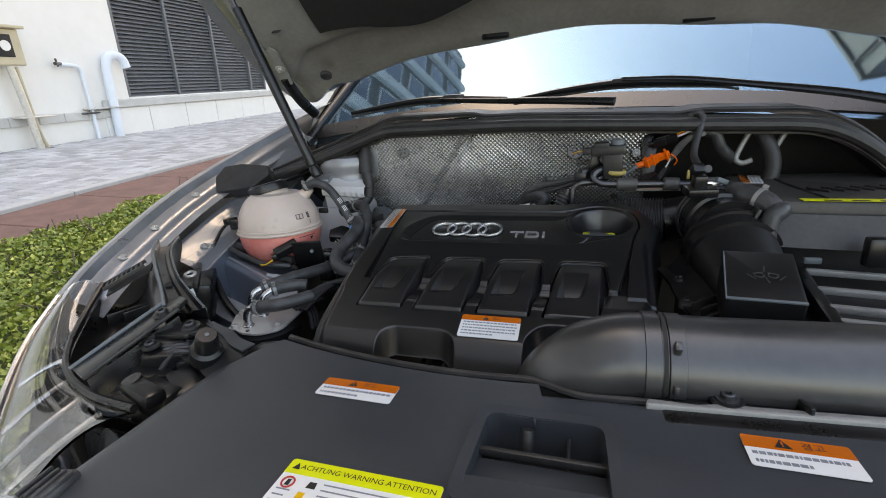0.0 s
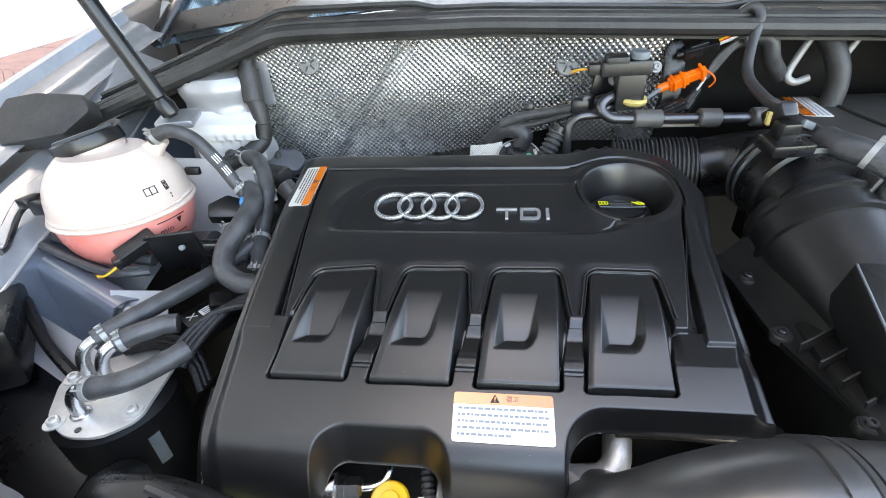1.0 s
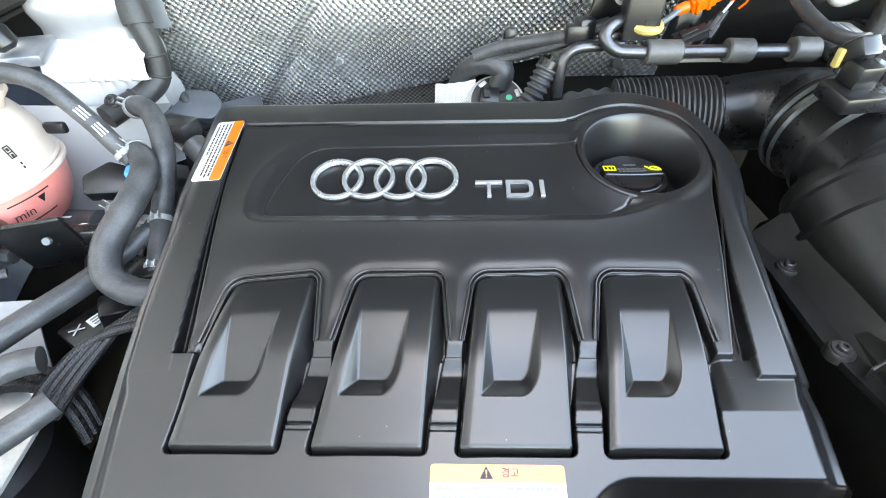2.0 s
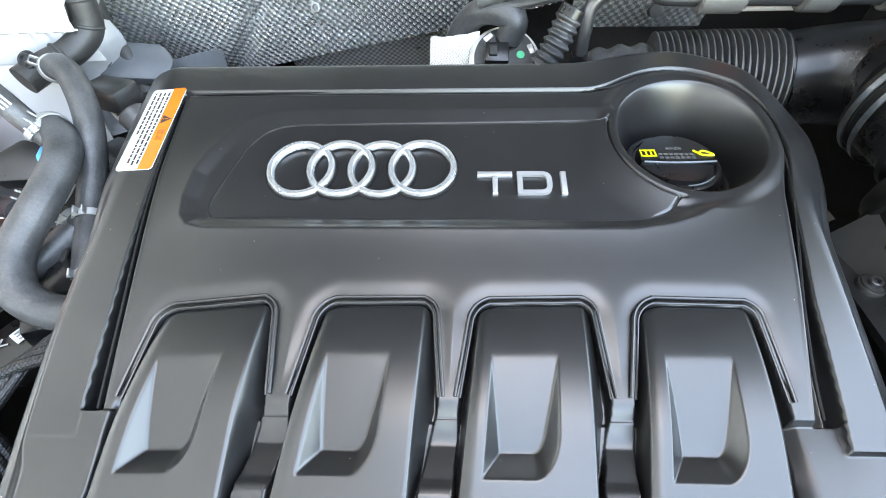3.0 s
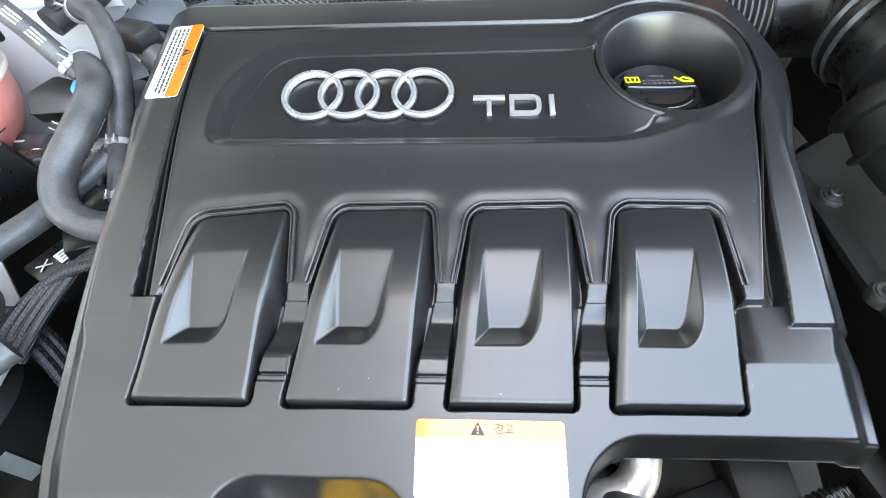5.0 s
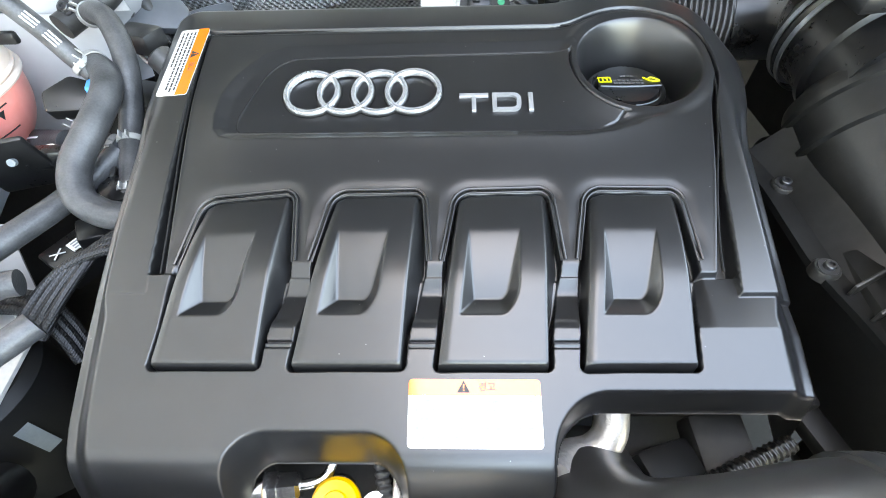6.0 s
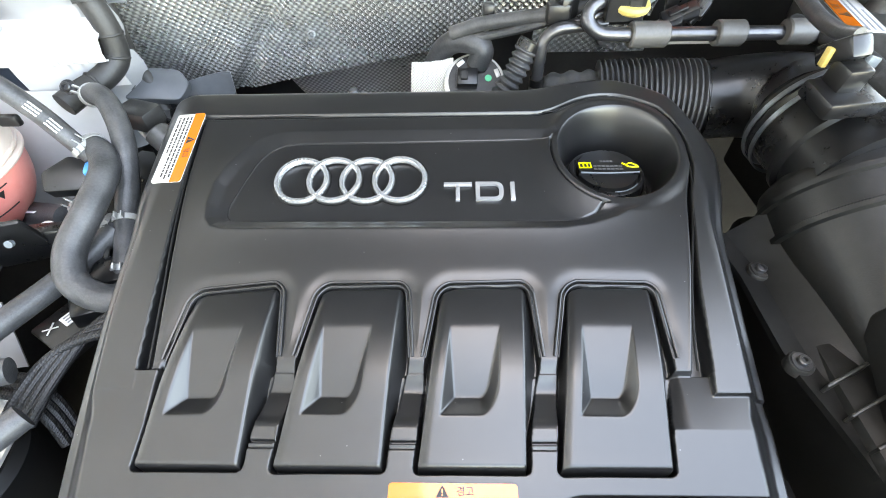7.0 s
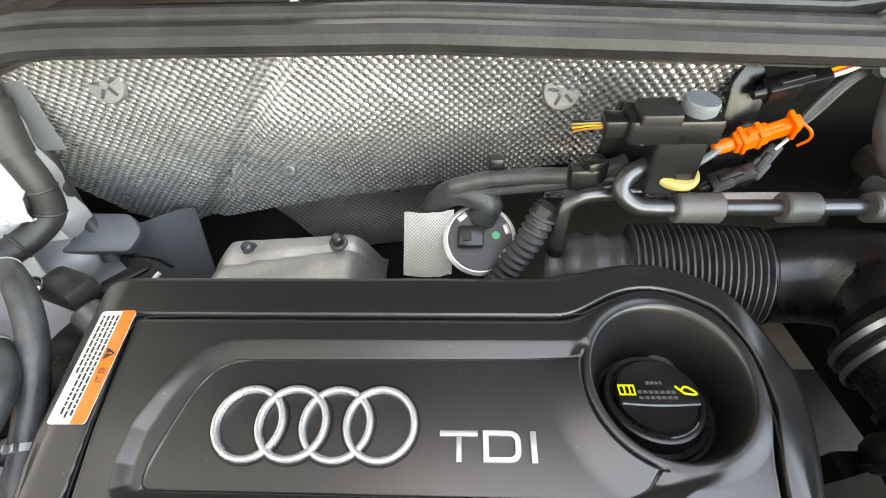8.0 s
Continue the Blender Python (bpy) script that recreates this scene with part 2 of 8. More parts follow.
def mesh_of(name, bm, smooth=35):
    me = bpy.data.meshes.new(name)
    if isinstance(bm, tuple):
        me.from_pydata(*bm)
        me.update()
        me.polygons.foreach_set("use_smooth", [True] * len(me.polygons))
    else:
        bmesh.ops.recalc_face_normals(bm, faces=bm.faces)
        lim = radians(smooth)
        for e in bm.edges:
            e.smooth = len(e.link_faces) == 2 and e.calc_face_angle(0) < lim
        for f in bm.faces:
            f.smooth = True
        bm.to_mesh(me)
        bm.free()
    return me


def part(name, bm, material, parent, label="", smooth=35):
    """Links a bmesh as one mesh object under a thing or under a part."""
    me = mesh_of(name, bm, smooth)
    me.materials.append(material)
    ob = new(name, me)
    ob.parent = parent
    if parent in BASES:
        ob.location = -BASES[parent]
    return tagged(ob, label)


def single(name, bm, material, label, category, car=True, kind="", group="", smooth=35):
    """A thing that is one mesh, drawn in the car's or the world's axes."""
    me = mesh_of(name, bm, smooth)
    me.materials.append(material)
    ob = new(name, me)
    if car:
        ob.matrix_world = CAR
    return tagged(ob, label, category, group, kind)


def B():
    return bmesh.new()


def join(*bms):
    out = bms[0]
    for b in bms[1:]:
        tmp = bpy.data.meshes.new("tmp")
        b.to_mesh(tmp)
        b.free()
        out.from_mesh(tmp)
        bpy.data.meshes.remove(tmp)
    return out


def box(c, s, bevel=0.002, rot=(0, 0, 0), seg=2):
    bm = B()
    bmesh.ops.create_cube(bm, size=1)
    bmesh.ops.scale(bm, vec=s, verts=bm.verts)
    if bevel:
        bmesh.ops.bevel(bm, geom=bm.edges[:], offset=min(bevel, min(s) * 0.45), segments=seg, profile=0.5, affect="EDGES")
    bmesh.ops.transform(bm, matrix=pose(*c, *rot), verts=bm.verts)
    return bm


def ring_of(c, u, v, r, n):
    return [c + u * (r * math.cos(2 * math.pi * k / n)) + v * (r * math.sin(2 * math.pi * k / n)) for k in range(n)]


def axes_for(d):
    d = d.normalized()
    u = d.orthogonal().normalized()
    return u, d.cross(u)


def lathe(p0, d, prof, n=28, caps=True):
    """A turned body: prof holds (distance along d, radius)."""
    bm = B()
    p0, d = Vector(p0), Vector(d).normalized()
    u, v = axes_for(d)
    rows = [[bm.verts.new(q) for q in ring_of(p0 + d * s, u, v, max(r, 1e-5), n)] for s, r in prof]
    for a, b in zip(rows, rows[1:]):
        for k in range(n):
            bm.faces.new((a[k], a[(k + 1) % n], b[(k + 1) % n], b[k]))
    if caps:
        bm.faces.new(rows[0][::-1])
        bm.faces.new(rows[-1])
    return bm


def cyl(p0, p1, r, n=20, bevel=0.0):
    p0, p1 = Vector(p0), Vector(p1)
    h = (p1 - p0).length
    b = min(bevel, r * 0.4, h * 0.4)
    prof = [(0, r - b), (b, r), (h - b, r), (h, r - b)] if b else [(0, r), (h, r)]
    return lathe(p0, p1 - p0, prof, n)


def spline(pts, steps=8):
    """A smooth line through points."""
    p = [Vector(q) for q in pts]
    p = [p[0] * 2 - p[1]] + p + [p[-1] * 2 - p[-2]]
    out = []
    for i in range(1, len(p) - 2):
        a, b, c, d = p[i - 1:i + 3]
        for k in range(steps):
            t = k / steps
            out.append(0.5 * ((2 * b) + (c - a) * t + (2 * a - 5 * b + 4 * c - d) * t * t + (3 * b - a - 3 * c + d) * t ** 3))
    out.append(p[-2].copy())
    return out


def tube(pts, r, n=14, steps=8, ribs=0, depth=0.0, flat=1.0, smooth=True, hollow=False):
    """A hose or wire along a smooth line; ribs makes it corrugated."""
    path = spline(pts, steps) if smooth else [Vector(q) for q in pts]
    if ribs:
        lens = [0.0]
        for a, b in zip(path, path[1:]):
            lens.append(lens[-1] + (b - a).length)
        total, fine = lens[-1], []
        m = ribs * 6
        j = 0
        for k in range(m + 1):
            s = total * k / m
            while j < len(lens) - 2 and lens[j + 1] < s:
                j += 1
            f = (s - lens[j]) / max(lens[j + 1] - lens[j], 1e-9)
            fine.append(path[j].lerp(path[j + 1], f))
        path = fine
    bm = B()
    u = None
    rows = []
    for i, q in enumerate(path):
        d = (path[min(i + 1, len(path) - 1)] - path[max(i - 1, 0)]).normalized()
        u = d.orthogonal().normalized() if u is None else (u - d * u.dot(d)).normalized()
        v = d.cross(u)
        f = i / (len(path) - 1)
        rad = r(f) if callable(r) else r
        if ribs:
            rad += depth * max(-1, min(1, 1.6 * math.sin(2 * math.pi * i / 6)))
        rows.append([bm.verts.new(q + u * (rad * math.cos(2 * math.pi * k / n)) + v * (rad * flat * math.sin(2 * math.pi * k / n))) for k in range(n)])
    for a, b in zip(rows, rows[1:]):
        for k in range(n):
            bm.faces.new((a[k], a[(k + 1) % n], b[(k + 1) % n], b[k]))
    bm.faces.new(rows[0][::-1])
    bm.faces.new(rows[-1])
    return bm


def torus(c, d, R, r, n=40, m=12, flat=1.0, arc=(0, 360)):
    bm = B()
    c, d = Vector(c), Vector(d).normalized()
    u, v = axes_for(d)
    rows = []
    full = arc[1] - arc[0] >= 360
    cnt = n if full else n + 1
    for i in range(cnt):
        a = radians(arc[0] + (arc[1] - arc[0]) * i / n)
        e = u * math.cos(a) + v * math.sin(a)
        rows.append([bm.verts.new(c + e * (R + r * math.cos(2 * math.pi * k / m)) + d * (r * flat * math.sin(2 * math.pi * k / m))) for k in range(m)])
    for i in range(n):
        a, b = rows[i], rows[(i + 1) % cnt]
        for k in range(m):
            bm.faces.new((a[k], a[(k + 1) % m], b[(k + 1) % m], b[k]))
    if not full:
        bm.faces.new(rows[0][::-1])
        bm.faces.new(rows[-1])
    return bm


def rounded(poly, r, seg=6):
    """The outline of a polygon with its corners rounded."""
    out = []
    k = len(poly)
    for i in range(k):
        a, b, c = Vector(poly[i - 1]), Vector(poly[i]), Vector(poly[(i + 1) % k])
        rr = r[i] if isinstance(r, (list, tuple)) else r
        la, lc = (a - b).length, (c - b).length
        q = min(rr, la * 0.48, lc * 0.48)
        p0, p1 = b + (a - b) / la * q, b + (c - b) / lc * q
        for s in range(seg + 1):
            t = s / seg
            out.append(p0 * (1 - t) ** 2 + b * 2 * t * (1 - t) + p1 * t * t)
    return out


def slab(poly, m, h, bevel=0.0, r=0.0, seg=6):
    """A plate: a 2D outline (rounded by r), h thick, laid by the matrix m."""
    pts = rounded([(*q, 0) for q in poly], r, seg) if r else [Vector((*q, 0)) for q in poly]
    bm = B()
    vs = [bm.verts.new(p) for p in pts]
    f = bm.faces.new(vs)
    ext = bmesh.ops.extrude_face_region(bm, geom=[f])
    top = [g for g in ext["geom"] if isinstance(g, bmesh.types.BMVert)]
    bmesh.ops.translate(bm, vec=(0, 0, h), verts=top)
    if bevel:
        tf = [g for g in ext["geom"] if isinstance(g, bmesh.types.BMFace)][0]
        bmesh.ops.bevel(bm, geom=list(tf.edges), offset=bevel, segments=2, profile=0.5, affect="EDGES")
    bmesh.ops.transform(bm, matrix=m, verts=bm.verts)
    return bm


def frame_at(o, x_to, up):
    """A pose with its x axis towards x_to and its z axis near up."""
    o = Vector(o)
    x = (Vector(x_to) - o).normalized()
    z = Vector(up)
    z = (z - x * z.dot(x)).normalized()
    y = z.cross(x)
    return Matrix(((x.x, y.x, z.x, o.x), (x.y, y.y, z.y, o.y), (x.z, y.z, z.z, o.z), (0, 0, 0, 1)))


def sheet(fn, nu, nv, thick=0.0, closed=False):
    """A curved sheet: fn(u, v) gives a place, for u and v from 0 to 1; thick gives it a back face."""
    P = [[Vector(fn(i / nu, j / nv)) for j in range(nv + 1)] for i in range(nu + 1)]
    bm = B()
    V = [[bm.verts.new(p) for p in row] for row in P]
    faces = [bm.faces.new((V[i][j], V[i + 1][j], V[i + 1][j + 1], V[i][j + 1])) for i in range(nu) for j in range(nv)]
    if thick:
        bm.normal_update()
        bmesh.ops.solidify(bm, geom=faces, thickness=thick)
    return bm


def words(text, size, m, bold=0.0, thick=0.0):
    """Lettering in the built-in font as a flat mesh, centred, laid by m."""
    cu = bpy.data.curves.new("words", "FONT")
    cu.body, cu.size, cu.align_x, cu.align_y, cu.extrude, cu.offset = text, size, "CENTER", "CENTER", thick, bold
    cu.resolution_u = 3
    ob = bpy.data.objects.new("words", cu)
    me = bpy.data.meshes.new_from_object(ob)
    bm = B()
    bm.from_mesh(me)
    bpy.data.objects.remove(ob)
    bpy.data.curves.remove(cu)
    bpy.data.meshes.remove(me)
    bmesh.ops.transform(bm, matrix=m, verts=bm.verts)
    return bm


def bolt(parent, p, d=(0, 0, 1), r=0.006, material=None, washer=True, name="bolt"):
    p, d = Vector(p), Vector(d).normalized()
    prof = [(0, r * 1.7), (r * 0.25, r * 1.7)] if washer else [(0, r)]
    prof += [(r * 0.25, r), (r * 0.95, r), (r * 1.1, r * 0.85), (r * 1.1, r * 0.5), (r * 0.6, r * 0.45), (r * 0.6, 0.0001)]
    return part(name, lathe(p, d, prof, 18, True), material or ZINC, parent, smooth=25)


def basis(u, v, d, o):
    return Matrix(((u.x, v.x, d.x, o.x), (u.y, v.y, d.y, o.y), (u.z, v.z, d.z, o.z), (0, 0, 0, 1)))


def clip_band(parent, p, d, R, w=0.008, material=None, name="hose_clip", side=(0, 0, 1)):
    """A spring band round a hose with its two ears."""
    p, d = Vector(p), Vector(d).normalized()
    u = Vector(side)
    u = (u - d * u.dot(d)).normalized()
    v = d.cross(u)
    bm = lathe(p - d * w / 2, d, [(0, R), (0, R + 0.0012), (w, R + 0.0012), (w, R)], 24, False)
    for s in (-1, 1):
        ear = box((0, 0, 0), (0.006, 0.0014, w), 0.0004)
        bmesh.ops.transform(ear, matrix=basis(u, v, d, p + u * (R + 0.004) + v * s * 0.003), verts=ear.verts)
        bm = join(bm, ear)
    return part(name, bm, material or STEEL, parent)

# ---- engine cover ----
def zb(y):
    """The crown of the cover's top along the car."""
    return 0.9475 + 0.36 * y - 0.26 * y * y


def sd_poly(x, y, poly):
    """Signed distance to a polygon, negative inside."""
    d = np.full(x.shape, 1e9)
    s = np.ones(x.shape)
    k = len(poly)
    for i in range(k):
        ax, ay = poly[i]
        bx, by = poly[i - 1]
        ex, ey = bx - ax, by - ay
        wx, wy = x - ax, y - ay
        t = np.clip((wx * ex + wy * ey) / (ex * ex + ey * ey), 0, 1)
        d = np.minimum(d, (wx - ex * t) ** 2 + (wy - ey * t) ** 2)
        c1, c2, c3 = y >= ay, y < by, ex * wy > ey * wx
        flip = (c1 & c2 & c3) | (~c1 & ~c2 & ~c3)
        s = np.where(flip, -s, s)
    return s * np.sqrt(d)


def sd_box(x, y, x0, x1, y0, y1, r):
    qx, qy = np.abs(x - (x0 + x1) / 2) - (x1 - x0) / 2 + r, np.abs(y - (y0 + y1) / 2) - (y1 - y0) / 2 + r
    return np.hypot(np.maximum(qx, 0), np.maximum(qy, 0)) + np.minimum(np.maximum(qx, qy), 0) - r


def smin(a, b, k):
    h = np.clip(0.5 + 0.5 * (b - a) / k, 0, 1)
    return b * (1 - h) + a * h - k * h * (1 - h)


def ss(a, b, v):
    t = np.clip((v - a) / (b - a), 0, 1)
    return t * t * (3 - 2 * t)


BOWL = (0.167, 0.2485)
PADS = [
    ((-0.1715, 0.1130), (-0.1123, 0.1180), (-0.1175, 0.0015), (-0.1857, 0.0015)),
    ((-0.0756, 0.1175), (-0.0168, 0.1180), (-0.0240, 0.0015), (-0.0940, 0.0015)),
    ((0.0150, 0.1175), (0.0751, 0.1185), (0.0693, 0.0015), (0.0000, 0.0015)),
    ((0.1095, 0.1185), (0.1680, 0.1175), (0.1612, 0.0015), (0.0924, 0.0015)),
]


def pad_edges(pad, w):
    """Crest lines of a pad and the foot of its side faces, from its rear end (w 0) to its front (w 1)."""
    (lx, ly), (rx, ry), (fx, fy), (gx, gy) = pad
    foot_l = np.interp(w, [0, 0.12, 0.46, 0.70, 0.80, 1], [0.0022, 0.0028, 0.0050, 0.0040, 0.0026, 0.0022])
    foot_r = np.interp(w, [0, 0.06, 0.46, 0.70, 0.80, 1], [0.0030, 0.0040, 0.0106, 0.0058, 0.0026, 0.0022])
    dy = w * 0.116
    cut_l = 0.0100 - np.sqrt(np.maximum(0, 0.0100 ** 2 - np.maximum(0, 0.0100 - dy) ** 2))
    cut_r = 0.0066 - np.sqrt(np.maximum(0, 0.0066 ** 2 - np.maximum(0, 0.0066 - dy) ** 2))
    cl, cr = lx + (gx - lx) * w, rx + (fx - rx) * w
    xl, xr = cl - foot_l + cut_l, cr + foot_r - cut_r
    return np.maximum(cl, xl + 0.0012), np.minimum(cr, xr - 0.0008), xl, xr


def pad_outline(pad, grow=0.0, front=1.0, n=26):
    """The pad's foot line from its left front corner round the rear end, grown outwards by a margin."""
    w = (np.linspace(0, 1, n) ** 2.2) * front
    cl, cr, xl, xr = pad_edges(pad, w)
    (lx, ly), (rx, ry), (fx, fy), (gx, gy) = pad
    ya, yb = ly + 0.0020 + (gy - ly - 0.0020) * w, ry + 0.0020 + (fy - ry - 0.0020) * w
    x, y = np.concatenate([xl[::-1], xr]), np.concatenate([ya[::-1], yb])
    tx, ty = np.gradient(x), np.gradient(y)
    tl = np.hypot(tx, ty)
    return x - ty / tl * grow, y + tx / tl * grow


def cover_height(x, y):
    z = zb(y) - 42 * np.maximum(0, -0.044 - y) ** 2
    z = z - 0.010 * ss(0.225, 0.262, np.abs(x + 0.004)) * ss(-0.1, 0.1, y)
    # outline with its two arches at the front
    out = sd_poly(x, y, [(-0.246, 0.315), (-0.238, 0.1), (-0.226, -0.03), (-0.205, -0.14), (0.215, -0.14), (0.224, -0.03), (0.228, 0.1), (0.236, 0.25), (0.17, 0.315)])
    out = smin(out, np.hypot(x - 0.170, y - 0.252) - 0.0735, 0.03) - 0.011
    holes = np.minimum(sd_box(x, y, -0.1335, -0.0185, -0.4, -0.0350, 0.028), sd_box(x, y, 0.0705, 0.6, -0.4, -0.0125, 0.036))
    d = np.maximum(out, -holes)
    r = np.where(-holes > out, 0.0018, 0.0022 + 0.0053 * ss(0.17, 0.22, y))
    e = np.maximum(d + r, 0)
    drop = np.where(e < 0.97 * r, r - np.sqrt(np.maximum(r ** 2 - e ** 2, 0)), 0.757 * r + (e - 0.97 * r) * 6.0)
    # inner panel with the joint round it, the joint opening to a wedge towards the front
    panel = sd_poly(x, y, [(-0.2138, 0.2895), (-0.2097, 0.212), (-0.1929, 0.0602), (-0.150, -0.2), (0.140, -0.2), (0.1879, 0.0602), (0.2045, 0.1349), (0.2225, 0.232), (0.205, 0.2895)])
    panel = smin(panel, np.hypot(x - 0.166, y - 0.2535) - 0.0595, 0.02)
    wing = sd_poly(x, y, [(-0.2150, 0.2910), (-0.2112, 0.212), (-0.2012, 0.047), (-0.35, 0.047), (-0.35, -0.2), (0.35, -0.2), (0.35, 0.0463), (0.1990, 0.0463), (0.2060, 0.125), (0.2238, 0.232), (0.206, 0.2910)])
    wing = smin(wing, np.hypot(x - 0.166, y - 0.2535) - 0.0608, 0.02)
    back = ss(0.0594, 0.0610, y)
    z = z - 0.0030 * np.exp(-(panel / 0.0013) ** 2) * back
    gap = ss(-0.0006, 0.0016, panel) * ss(0.0010, -0.0012, wing)
    z = z - 0.016 * gap * back
    z = z - 0.0016 * ss(0.0012, -0.004, panel) * back
    # side flanges: a shoulder and a narrow ledge outside it, kinked where the front part widens
    kink = 0.004 * ss(0.046, 0.030, y)
    ledge = ss(-0.0160 - kink, -0.0060, out) * ss(0.196, 0.204, np.abs(x)) * ss(0.215, 0.165, y)
    z = z - 0.0085 * ledge
    # sunk field for the emblem: a sloping border between its outer crease and a fine groove, running into the filler bowl
    rb = np.hypot(x - BOWL[0], y - BOWL[1])
    field = sd_poly(x, y, [(-0.1660, 0.1790), (-0.1664, 0.1900), (-0.1604, 0.2140), (-0.1524, 0.2375), (-0.1425, 0.2515), (-0.1326, 0.2572), (-0.118, 0.2596), (0.112, 0.2625), (0.150, 0.240), (0.1480, 0.1935), (0.1389, 0.1835), (0.1266, 0.1787), (0.105, 0.1775)])
    field = np.maximum(field, 0.0575 - rb)
    border = sd_poly(x, y, [(-0.1760, 0.1700), (-0.1822, 0.1770), (-0.1847, 0.1913), (-0.1833, 0.2128), (-0.1767, 0.2322), (-0.1675, 0.2493), (-0.1551, 0.2640), (-0.1377, 0.2712), (-0.1113, 0.2725), (0.115, 0.2732), (0.150, 0.262), (0.2000, 0.235), (0.2005, 0.2034), (0.1795, 0.1905), (0.1539, 0.1770), (0.1346, 0.1708), (0.1113, 0.1673), (-0.165, 0.1673)])
    whole = np.minimum(border, rb - 0.056)
    fall = np.clip(-border, 0, 1) / np.maximum(np.clip(-border, 0, 1) + np.clip(field, 0, 1), 1e-6)
    fall = np.where(field < 0, 1.0, 0.82 * fall + 0.18 * ss(0, 1, fall))
    lip = ss(0.0575, 0.0670, rb)
    z = z - 0.0028 * fall * np.where(field < 0, 1.0, lip)
    # the ground round the border swells a little towards its crease
    crest = np.exp(-np.maximum(border, 0) / 0.016) * ss(-0.011, 0.0015, border) * ss(0.268, 0.215, y) * ss(0.215, 0.165, x) * lip
    z = z + 0.0030 * crest
    side = 1 - ss(0.150, 0.205, x)
    z = z - 0.0005 * ss(0.0006, -0.0006, field)
    # filler bowl with its raised lip
    z = z + 0.0046 * np.clip((0.084 - rb) / 0.0265, 0, 1) ** 1.6 * ss(0.0, -0.002, field)
    z = z + 0.0020 * ss(0.066, 0.056, rb) * ss(0.049, 0.054, rb) * (1 - side * ss(0.004, -0.004, whole))
    z = z - 0.0018 * np.exp(-((rb - 0.0574) / 0.0009) ** 2) * ss(0.003, -0.001, field - 0.002)
    zf = 0.978
    wall = ss(0.0525, 0.0400, rb)
    z = np.where(rb < 0.0525, z * (1 - wall) + np.minimum(z, zf) * wall, z)
    # bays for the four pads with a fine double bead round their rear ends
    bay = np.full(x.shape, 0.02)
    for pad in PADS:
        ox, oy = pad_outline(pad, -0.0030)
        oy[0], oy[-1] = oy[0] + 0.0010, oy[-1] + 0.0010
        near = (x > ox.min() - 0.02) & (x < ox.max() + 0.02) & (y > oy.min() - 0.02) & (y < oy.max() + 0.02)
        bay[near] = np.minimum(bay[near], sd_poly(x[near], y[near], list(zip(ox, oy))) - 0.0036)
    # the ground falls off a little round their rear ends
    z = z - 0.0012 * np.exp(-(np.maximum(bay - 0.004, 0) / 0.0055) ** 2) * ss(0.066, 0.090, y) * ss(0.0, 0.003, bay)
    # flat dark step in front of the panel, and valleys between the pads
    inside = ss(0.0006, -0.0006, wing) * np.where(x < 0, 1 - 0.97 * ss(0.1835, 0.1875, -x), 1 - 0.12 * ss(0.190, 0.212, x))
    step = np.clip((y - 0.0245) / 0.036, 0, 1)
    between = ss(-0.200, -0.186, x) * ss(0.176, 0.164, x)
    ends = ss(0.0612, 0.0594, y) * (1 - between) + ss(0.0690, 0.0480, y) * between
    valley = (0.0120 * step + 0.0020 * between * ss(0.0245, 0.033, y)) * inside * ends * (1 - 0.40 * ss(0.172, 0.180, x))
    # bridges between the pads with the fine joint in front of them
    for x0, x1 in ((-0.1164, -0.0970), (-0.0235, -0.0020), (0.0698, 0.0905)):
        bx = ss(x0 - 0.002, x0, x) * ss(x1 + 0.002, x1, x)
        z = z - 0.0012 * bx * ss(0.0160, 0.0168, y) * ss(0.030, 0.024, y)
        z = z - 0.0040 * bx * np.exp(-((y - 0.0163) / 0.0008) ** 2) - 0.0012 * bx * np.exp(-((y - 0.0128) / 0.0007) ** 2)
    z = z - np.maximum(valley, (0.0105 + 0.0055 * ss(0.06, 0.03, y)) * ss(0.0008, -0.0010, bay))
    return z - drop, np.where(-holes > out, np.where(x > 0, 0.024, 0.040), 0.075), drop


